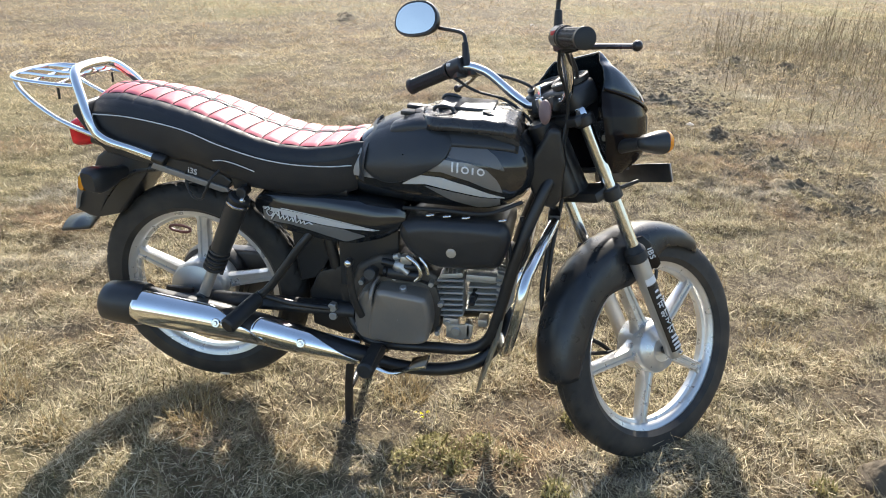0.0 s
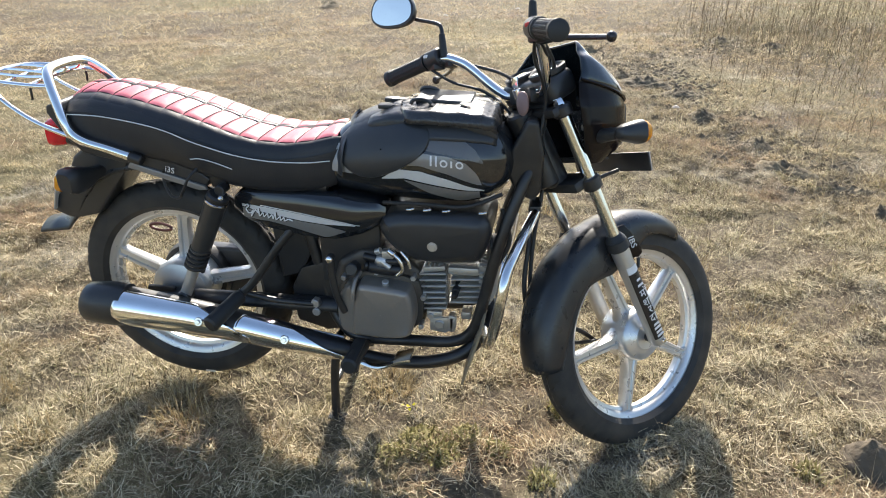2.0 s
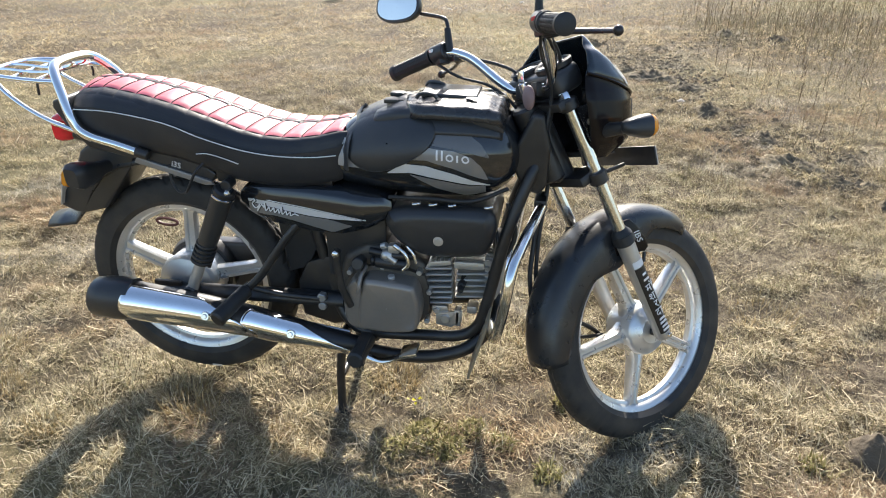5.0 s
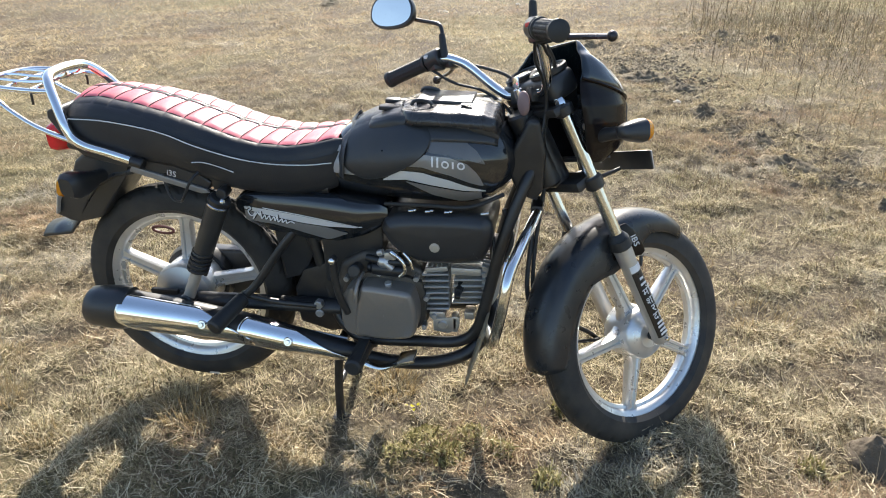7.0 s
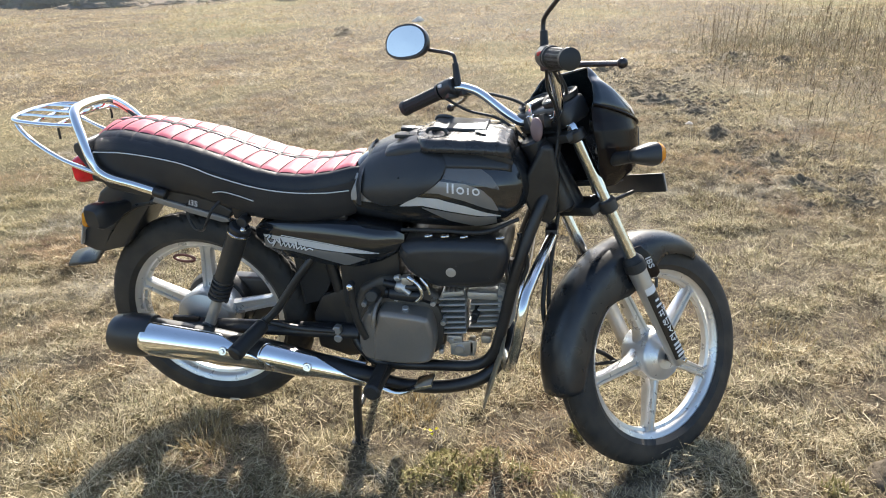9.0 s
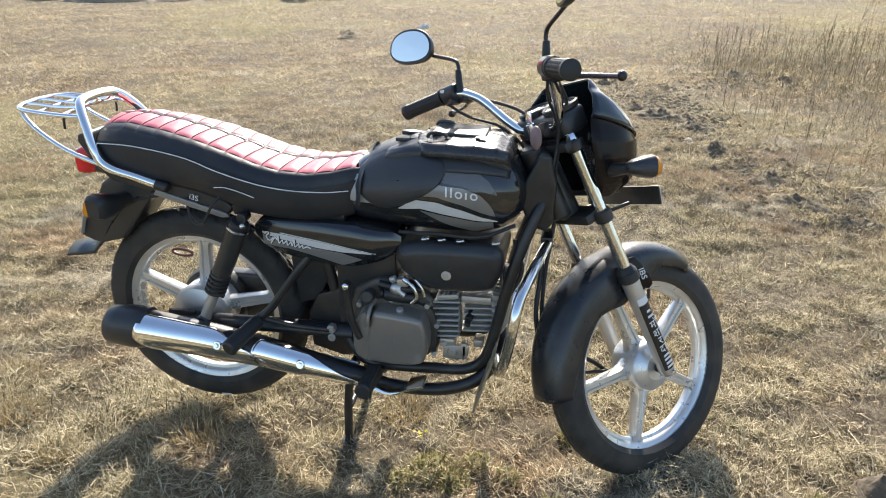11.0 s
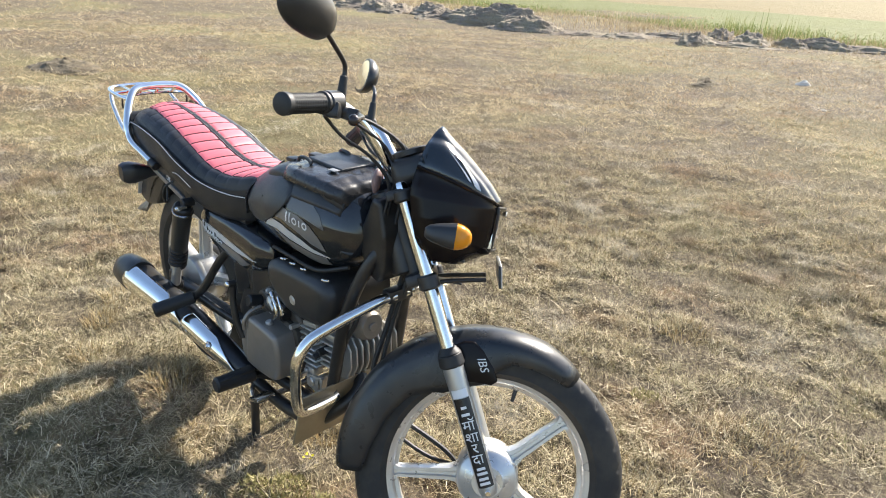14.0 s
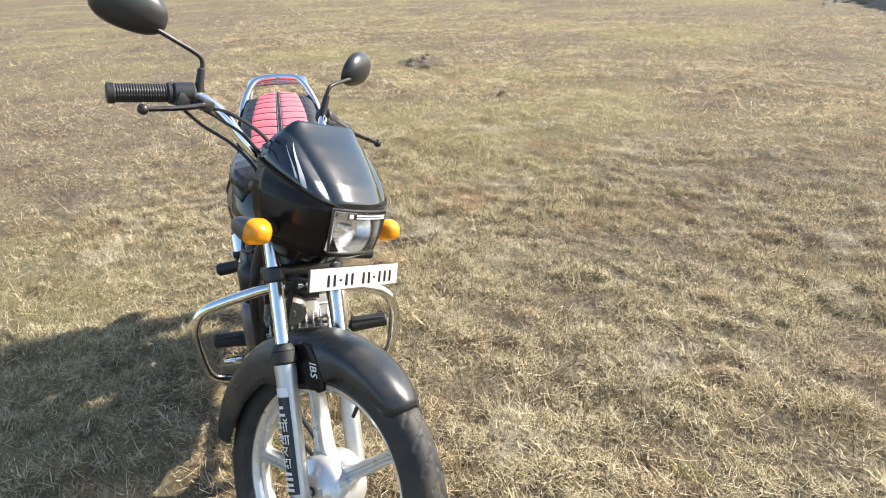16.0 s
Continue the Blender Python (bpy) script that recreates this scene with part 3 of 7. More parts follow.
# front mudguard
guard_rings, gn = [], 44
for i in range(gn + 1):
    ang = radians(58 + (186 - 58) * i / gn)
    deg = math.degrees(ang)
    (R, half, drop) = interp([(58, 0.304, 0.030, 0.012), (63, 0.312, 0.046, 0.022), (75, 0.322, 0.055, 0.032), (88, 0.327, 0.058, 0.040), (95, 0.330, 0.060, 0.062), (101, 0.332, 0.061, 0.092), (112, 0.336, 0.062, 0.098), (124, 0.340, 0.062, 0.100),
                              (140, 0.345, 0.061, 0.070), (165, 0.344, 0.058, 0.062), (180, 0.342, 0.054, 0.050), (186, 0.340, 0.050, 0.040)], deg)
    rad = Vector((math.cos(ang), 0, math.sin(ang)))
    c = Vector(FC)
    ring = []
    for k in range(-12, 13):
        u = k / 12
        a = abs(u)
        if a < 0.62:
            y, r = half * (a / 0.62) ** 0.9, R - 0.022 * (a / 0.62) ** 2.4
        else:
            v = (a - 0.62) / 0.38
            y, r = half + 0.002 * math.sin(v * math.pi), R - 0.022 - drop * v
        ring.append(c + rad * r + Vector((0, math.copysign(y, u), 0)))
    guard_rings.append(ring)
mudguard = part("front_mudguard", skin(guard_rings, close=False, caps=False), FENDER_BLACK, bike, "satin black front mudguard with dusty highlights", STEER, sharp=60)
mod = mudguard.modifiers.new("shell", "SOLIDIFY")
mod.thickness, mod.offset = 0.004, 0.0
for sy in (-1, 1):
    part("brace", slab([(1.136, 0.585), (1.160, 0.589), (1.182, 0.572), (1.208, 0.540), (1.222, 0.512), (1.208, 0.500), (1.172, 0.508), (1.150, 0.496), (1.112, 0.500), (1.100, 0.530), (1.112, 0.570)], 0.054 * sy, 0.0665 * sy, 0.005, 3),
         COWL_BLACK, mudguard, "raised lug of the mudguard beside the fork", STEER)
slant = Matrix(((1, 0.25, 0, 0), (0, 1, 0, 0), (0, 0, 1, 0), (0, 0, 0, 1)))
part("lettering", lettering("IBS", 0.026), DECAL_WHITE, mudguard, "white braking system letters", STEER @ facing((1.184, -0.0672, 0.542), DOWN, (0.90, 0, 0.43)) @ slant)

# ---- front cowl, lamp, instruments ----
COWL = [(0.745, 1.030, 0.084, 1.105), (0.762, 1.020, 0.096, 1.134), (0.775, 1.008, 0.106, 1.157), (0.79, 1.000, 0.115, 1.167), (0.83, 0.988, 0.128, 1.171), (0.872, 0.978, 0.131, 1.173), (0.89, 0.977, 0.130, 1.165),
        (0.92, 0.980, 0.126, 1.140), (0.955, 0.987, 0.118, 1.102), (0.982, 0.994, 0.108, 1.070), (1.003, 1.002, 0.096, 1.041), (1.016, 1.010, 0.083, 1.026), (1.022, 1.014, 0.072, 1.020)]
COWL_LOW, COWL_TOP = 0.745, 1.022


def cowl_at(z, a, off=0.0):
    """A place on the cowl: a broad raised hood, a wing on each side that stands out over the flank, and a flat front."""
    xr, w, xf = interp(COWL, z)
    ca, sa = abs(math.cos(a)), math.sin(a)
    x = xr + (xf - xr) * ca ** 0.50
    y = w * math.copysign(abs(sa) ** 0.85, sa)
    yy = abs(y)
    high = min(1, max(0, (z - 0.876) / 0.012))
    crease = 0.072 + 0.20 * max(0.0, z - 0.876)
    side = max(0.0, min(1.0, (yy - crease) / 0.022))
    side = side * side * (3 - 2 * side)
    back = max(0.0, min(1.0, (xf - x) / 0.16))
    step = 1 / (1 + math.exp(-(z - (0.876 + 0.062 * back ** 0.8)) / 0.0055))
    ridge = 0.009 * step * side
    ridge += high * (0.006 * max(0.0, 1 - (yy / (crease + 0.002)) ** 6))
    n = Vector((ca + 0.15, 1.3 * sa, 0.35)).normalized()
    return Vector((x, y, z)) + n * (off + ridge)


def cowl_patch(z0, z1, nz, a0, a1, na, off=0.0, skip=None):
    bm = bmesh.new()
    rows = [[bm.verts.new(cowl_at(z0 + (z1 - z0) * j / nz, (a0(j / nz) if callable(a0) else a0) + ((a1(j / nz) if callable(a1) else a1) - (a0(j / nz) if callable(a0) else a0)) * i / na, off)) for i in range(na + 1)] for j in range(nz + 1)]
    for j in range(nz):
        for i in range(na):
            if skip and skip(j, i):
                continue
            bm.faces.new((rows[j][i], rows[j][i + 1], rows[j + 1][i + 1], rows[j + 1][i]))
    return bm


NA, NZ = 120, 84


def below_crease(j, i):
    """True under the crease, where the cowl is plain black."""
    z, a = COWL_LOW + (COWL_TOP - COWL_LOW) * (j + 0.5) / NZ, -math.pi / 2 + math.pi * (i + 0.5) / NA
    back = max(0.0, min(1.0, (interp(COWL, z)[2] - cowl_at(z, a).x) / 0.16))
    return z < 0.874 + 0.062 * back ** 0.8


def lamp_hole(j, i):
    z, a = COWL_LOW + (COWL_TOP - COWL_LOW) * (j + 0.5) / NZ, -math.pi / 2 + math.pi * (i + 0.5) / NA
    return 0.787 < z < 0.874 and abs(cowl_at(z, a).y) < 0.076 - 0.05 * (0.874 - z)


cowl = part("cowl", cowl_patch(COWL_LOW, COWL_TOP, NZ, -math.pi / 2, math.pi / 2, NA, skip=below_crease), SKY_TINTED_BLACK, bike, "glossy black headlamp cowl with silver swoosh decals", STEER, sharp=55)
flank = part("cowl_flank", cowl_patch(COWL_LOW, COWL_TOP, NZ, -math.pi / 2, math.pi / 2, NA, skip=lambda j, i: lamp_hole(j, i) or not below_crease(j, i)), COWL_BLACK, cowl, "plain black lower cowl", STEER, sharp=55)
crease_line = []
for k in range(61):
    a, zc = -math.pi / 2 + math.pi * k / 60, 0.90
    for _ in range(12):
        zc = 0.874 + 0.062 * max(0.0, min(1.0, (interp(COWL, zc)[2] - cowl_at(zc, a).x) / 0.16)) ** 0.8
    crease_line.append(cowl_at(zc, a, 0.0012))
part("crease_trim", tube(crease_line, 0.0036, per=2, segs=8), COWL_BLACK, cowl, "thin black seam under the hood", STEER)
for shell in (cowl, flank):
    mod = shell.modifiers.new("shell", "SOLIDIFY")
    mod.thickness, mod.offset = 0.004, -1.0
for sy in (-1, 1):
    for z0, z1, a0, wide in ((0.902, 0.980, 0.955, 0.105), (0.915, 0.972, 1.100, 0.045)):
        part("swoosh", cowl_patch(z0, z1, 24, lambda u, s=sy, b=a0: s * (b + 0.22 * u ** 1.6), lambda u, s=sy, b=a0, w=wide: s * (b + 0.22 * u ** 1.6 + w * (1 - u) ** 0.7 * min(1.0, u / 0.10) ** 0.5), 6, 0.0022),
             DECAL_SILVER, cowl, "silver swoosh decal", STEER)
lens = part("headlamp_lens", cowl_patch(0.785, 0.8755, 14, lambda u: -(0.555 - 0.02 * (1 - u)), lambda u: 0.555 - 0.02 * (1 - u), 18, 0.005), CLEAR, cowl, "clear headlamp lens", STEER)
lens.visible_shadow = False
mod = lens.modifiers.new("thickness", "SOLIDIFY")
mod.thickness = 0.0025
rim_pts = [cowl_at(0.785 + 0.0905 * k / 8, -0.555 + 0.02 * (1 - k / 8), 0.004) for k in range(9)] + [cowl_at(0.8755, -0.555 + 1.11 * k / 12, 0.004) for k in range(1, 13)]
rim_pts += [cowl_at(0.8755 - 0.0905 * k / 8, 0.555 - 0.02 * k / 8, 0.004) for k in range(1, 9)] + [cowl_at(0.785, 0.535 - 1.07 * k / 12, 0.004) for k in range(1, 13)]
part("lamp_bezel", tube(rim_pts, 0.0032, per=1, segs=8), BLACK_PLASTIC, cowl, "", STEER)
reflector = turned([(0.0, -0.050), (0.02, -0.047), (0.038, -0.034), (0.052, -0.010), (0.056, 0.0)], (1.150, 0, 0.831), (1, 0, 0.15), 14)
part("reflector", joined(reflector, block((1.121, 0, 0.831), (0.008, 0.144, 0.086), 0.003), block((1.139, -0.070, 0.831), (0.038, 0.004, 0.084), 0.001), block((1.139, 0.070, 0.831), (0.038, 0.004, 0.084), 0.001)), LAMP_SILVER, cowl, "silvered lamp reflector", STEER)
part("bulb", joined(rod((1.096, 0, 0.83), (1.137, 0, 0.832), 0.008), ball((1.137, 0, 0.832), (0.009, 0.009, 0.009), 12, 8)), CAST_SILVER, cowl, "", STEER)
lamp_tag = part("lamp_sticker", cowl_patch(0.858, 0.870, 2, -0.30, 0.44, 14, 0.0085), STICKER_BLACK, cowl, "dark strip sticker with unreadable white writing", STEER)
for a0, a1, z0, z1 in ((-0.28, -0.21, 0.8595, 0.8685), (-0.16, 0.42, 0.8645, 0.868), (-0.16, 0.42, 0.8595, 0.8625)):
    part("writing_bar", cowl_patch(z0, z1, 1, a0, a1, 8, 0.0094), DECAL_WHITE, lamp_tag, "", STEER)
part("cowl_lip", cowl_patch(0.877, 0.886, 3, -0.52, 0.52, 20, 0.004), BLACK_PAINT, cowl, "", STEER)
part("cowl_floor", slab([(1.03, 0.748), (1.03, 0.760), (1.105, 0.760), (1.110, 0.752)], -0.075, 0.075, 0.003), BLACK_PLASTIC, cowl, "", STEER)

for sy in (-1, 1):
    rings = []
    for x, k in ((1.024, 0.30), (1.030, 0.52), (1.045, 0.72), (1.065, 0.88), (1.085, 1.0)):
        rings.append([Vector((x, sy * 0.193 + 0.030 * k * math.copysign(abs(math.cos(a)) ** 0.68, math.cos(a)), 0.810 + 0.0265 * k * math.copysign(abs(math.sin(a)) ** 0.68, math.sin(a)))) for a in np.linspace(0, 2 * math.pi, 32, endpoint=False)])
    ind = part("turn_indicator", skin(rings), BLACK_PLASTIC, bike, "black indicator housing with amber lens", STEER, sharp=60)
    part("stem", rod((1.045, sy * 0.108, 0.806), (1.048, sy * 0.185, 0.810), 0.017, 0.013), BLACK_PLASTIC, ind, "", STEER)
    lens = []
    for x, k in ((1.085, 0.99), (1.093, 0.94), (1.101, 0.82), (1.109, 0.64), (1.114, 0.40), (1.116, 0.05)):
        lens.append([Vector((x, sy * 0.193 + 0.030 * k * math.copysign(abs(math.cos(a)) ** 0.68, math.cos(a)), 0.810 + 0.0265 * k * math.copysign(abs(math.sin(a)) ** 0.68, math.sin(a)))) for a in np.linspace(0, 2 * math.pi, 32, endpoint=False)])
    part("lens", skin(lens), AMBER, ind, "amber plastic lens", STEER, sharp=60)
    part("reflector", skin([[Vector((1.0855, sy * 0.193 + 0.022 * k * math.cos(a), 0.810 + 0.023 * k * math.sin(a))) for a in np.linspace(0, 2 * math.pi, 20, endpoint=False)] for k in (1.0, 0.02)]), CHROME, ind, "", STEER)

# number plate
plate = part("number_plate", block((0, 0, 0), (0.262, 0.044, 0.0025), 0.001), PLATE_WHITE, bike, "white front number plate with dark bars", STEER @ facing((1.188, 0.0, 0.741), (0, 1, 0), (-0.18, 0, 1)))
for k in range(12):
    if k in (2, 5, 8):
        if k != 5:
            part("character_bar", block((-0.082 + k * 0.0170, -0.003, 0.0018), (0.006, 0.004, 0.001), 0.0003), STICKER_BLACK, plate, "", STEER @ facing((1.188, 0.0, 0.741), (0, 1, 0), (-0.18, 0, 1)))
        continue
    part("character_bar", block((-0.082 + k * 0.0170, -0.003, 0.0018), (0.0060, 0.024, 0.001), 0.0003), STICKER_BLACK, plate, "", STEER @ facing((1.188, 0.0, 0.741), (0, 1, 0), (-0.18, 0, 1)))
part("plate_back", block((0, 0, -0.004), (0.262, 0.046, 0.004), 0.001), BLACK_METAL, plate, "black plate carrier", STEER @ facing((1.188, 0.0, 0.741), (0, 1, 0), (-0.18, 0, 1)))

# instruments
meter = part("instrument_pod", joined(block((0.965, 0, 0.925), (0.085, 0.185, 0.060), 0.022, 4, Matrix.Rotation(radians(-25), 4, "Y")), block((0.99, 0, 0.90), (0.09, 0.12, 0.08), 0.02)), BLACK_PLASTIC, bike, "black twin-dial instrument pod", STEER)
for sy in (-1, 1):
    nrm = Vector((-0.42, 0, 0.90))
    c = Vector((0.957, 0.047 * sy, 0.958))
    part("bezel", turned([(0.036, -0.006), (0.043, -0.004), (0.044, 0.006), (0.040, 0.009), (0.037, 0.006)], c, nrm, 36), BLACK_METAL, meter, "black dial ring", STEER)
    part("dial", turned([(0.0, 0.003), (0.038, 0.003)], c, nrm, 32), DIAL, meter, "", STEER)
    part("dial_glass", turned([(0.0, 0.0065), (0.025, 0.006), (0.038, 0.005)], c, nrm, 32), CLEAR, meter, "", STEER)
part("ignition_key", joined(rod((0.905, -0.01, 0.895), (0.895, -0.01, 0.925), 0.010), block((0.892, -0.01, 0.938), (0.004, 0.022, 0.026), 0.002)), CHROME, bike, "", STEER)
part("key_fob", ball((0.892, -0.035, 0.890), (0.010, 0.020, 0.028), 14, 10), mat("maroon_fob", (0.22, 0.14, 0.13), 0.5), bike, "maroon key fob", STEER)

# ---- handlebar ----
half_bar = [(0.930, 0.0, 0.912), (0.930, 0.045, 0.912), (0.925, 0.072, 0.918), (0.905, 0.105, 0.945), (0.868, 0.140, 0.992), (0.845, 0.158, 1.010), (0.822, 0.182, 1.020), (0.797, 0.225, 1.016), (0.760, 0.318, 0.995)]
bar_pts = [(x, -y, z) for x, y, z in half_bar[:0:-1]] + half_bar
handlebar = part("handlebar", tube(bar_pts, 0.0115, per=6, segs=14), CHROME, bike, "bent chrome handlebar", STEER)
part("bar_clamp", joined(block((0.928, -0.03, 0.908), (0.036, 0.022, 0.034), 0.006), block((0.928, 0.03, 0.908), (0.036, 0.022, 0.034), 0.006)), BLACK_METAL, handlebar, "", STEER)
for sy in (-1, 1):
    def m(x, y, z, s=sy):
        return Vector((x, s * y, z))
    gi, go = m(0.7995, 0.2245, 1.0165), (m(0.750, 0.344, 0.990) if sy > 0 else m(0.7555, 0.3315, 0.9925))
    gd = (go - gi).normalized()
    L, rings = (go - gi).length, []
    ga = gd.cross(Vector((0, 0, 1))).normalized()
    gb = gd.cross(ga)
    for i in range(73):
        h = L * i / 72
        flange = h < 0.008 or h > L - 0.012
        ring = []
        for j in range(48):
            a = 2 * math.pi * j / 48
            r = (0.0215 if h < 0.008 else 0.0205) if flange else 0.0187 - 0.0016 * (i % 3 == 0 or j % 4 == 0)
            ring.append(gi + gd * h + (ga * math.cos(a) + gb * math.sin(a)) * r)
        rings.append(ring)
    rings.append([gi + gd * (L + 0.002) + (p - gi - gd * L) * 0.8 for p in rings[-1]])
    part("grip", skin(rings), GRIP, handlebar, "black diamond-cut rubber grip", STEER)
    sw = gi - gd * 0.020
    part("switchgear", joined(rod(gi - gd * 0.046, gi - gd * 0.002, 0.0225, segs=20, chamfer=0.004), block(sw + Vector((0.006, 0, -0.012)), (0.034, 0.040, 0.030), 0.007)), BLACK_PLASTIC, handlebar, "black switch housing", STEER)
    part("switch_button", block(sw + Vector((-0.020, 0, 0.006)), (0.010, 0.014, 0.008), 0.002), mat("red_switch", (0.5, 0.03, 0.03), 0.4) if sy < 0 else DECAL_WHITE, handlebar, "", STEER)
    piv = m(0.842, 0.178, 1.008)
    part("lever_perch", joined(block(piv, (0.040, 0.030, 0.022), 0.006), rod(m(0.815, 0.190, 1.016), m(0.848, 0.176, 1.006), 0.013)), BLACK_METAL, handlebar, "", STEER)
    part("lever", joined(tube([piv + m(0.010, 0.0, 0), m(0.868, 0.215, 1.003), m(0.882, 0.262, 0.996), m(0.882, 0.322, 0.986)], [0.0085, 0.0075, 0.0068, 0.0062], per=5, segs=10, flat=0.7), ball(m(0.882, 0.330, 0.985), (0.0105, 0.0105, 0.0105), 12, 8)),
         LEVER, handlebar, "hand lever with a ball end", STEER)
    # mirror
    base, elbow, joint = m(0.820, 0.176, 1.030), m(0.820, 0.180, 1.090), (m(0.792, 0.287, 1.134) if sy > 0 else m(0.800, 0.285, 1.134))
    mirror = part("mirror", tube([base, m(0.820, 0.178, 1.06), elbow, m(0.817, 0.194, 1.104), elbow.lerp(joint, 0.6) + Vector((0, 0, 0.004)), joint], 0.0048, per=5, segs=10), BLACK_METAL, bike, "black oval rear-view mirror on a bent stalk", STEER)
    part("stalk_boot", rod(base - Vector((0, 0, 0.010)), elbow - Vector((0, 0, 0.012)), 0.0105, 0.0075, 14), GRIP, mirror, "", STEER)
    mc, back = (m(0.760, 0.316, 1.158) if sy > 0 else m(0.768, 0.318, 1.163)), Vector((0.905, 0.40 * sy, -0.13)).normalized()
    lat = Vector((0, sy, 0)) - back * back.dot(Vector((0, sy, 0)))
    lat.normalize()
    upv = lat.cross(back)
    upv = upv if upv.z > 0 else -upv

    def oval(sx, sz, push, n=36, c=mc, l=lat, u=upv, bk=back):
        out = []
        for a in np.linspace(0, 2 * math.pi, n, endpoint=False):
            ca, sa = math.cos(a), math.sin(a)
            wl_ = sx * math.copysign(abs(ca) ** 0.86, ca) * (1 - 0.10 * sa)
            out.append(c + l * wl_ + u * (sz * math.copysign(abs(sa) ** 0.86, sa) + 0.10 * sz * ca) + bk * push)
        return out
    part("housing", skin([oval(0.066, 0.041, -0.004), oval(0.070, 0.045, -0.003), oval(0.0712, 0.0465, 0.004), oval(0.068, 0.043, 0.014), oval(0.060, 0.034, 0.024), oval(0.038, 0.021, 0.031), oval(0.012, 0.007, 0.034)]),
         BLACK_PLASTIC, mirror, "black mirror shell", STEER, sharp=50)
    part("glass", skin([oval(0.0645, 0.0395, -0.0045), oval(0.003, 0.002, -0.0058)]), MIRROR, mirror, "silvered mirror glass", STEER)

# cables
cables = [
    ([(0.842, -0.172, 1.004), (0.885, -0.135, 1.000), (0.945, -0.085, 0.965), (0.955, -0.05, 0.90), (0.945, -0.03, 0.80)], 0.0042),
    ([(0.835, -0.180, 1.000), (0.872, -0.150, 0.985), (0.915, -0.105, 0.955), (0.935, -0.065, 0.90), (0.925, -0.045, 0.80)], 0.0036),
    ([(0.800, -0.205, 0.995), (0.830, -0.165, 0.965), (0.885, -0.115, 0.935), (0.925, -0.075, 0.885), (0.92, -0.05, 0.80)], 0.0036),
    ([(0.835, 0.180, 1.004), (0.890, 0.140, 0.995), (0.950, 0.080, 0.955), (0.955, 0.045, 0.88), (0.94, 0.03, 0.78)], 0.0040),
    ([(0.800, 0.205, 0.995), (0.835, 0.165, 0.960), (0.890, 0.110, 0.930), (0.93, 0.065, 0.87), (0.93, 0.04, 0.78)], 0.0036),
]
for pts, r in cables:
    part("control_cable", tube(pts, r, per=7, segs=8), GRIP, bike, "black control cable", STEER)
part("brake_cable", tube([(0.985, 0.035, 0.76), (0.972, 0.045, 0.68), (0.955, 0.052, 0.56), (0.940, 0.060, 0.45), (0.965, 0.070, 0.375), (1.05, 0.075, 0.335), (1.14, 0.075, 0.290), (1.20, 0.070, 0.238)], 0.0060, per=8, segs=8), GRIP, bike, "black front brake cable", STEER)
part("speedometer_cable", tube([(0.995, 0.015, 0.80), (0.985, 0.030, 0.68), (0.965, 0.050, 0.55), (0.960, 0.062, 0.42), (1.00, 0.068, 0.33), (1.09, 0.072, 0.275), (1.19, 0.062, 0.262)], 0.0052, per=8, segs=8), GRIP, bike, "", STEER)

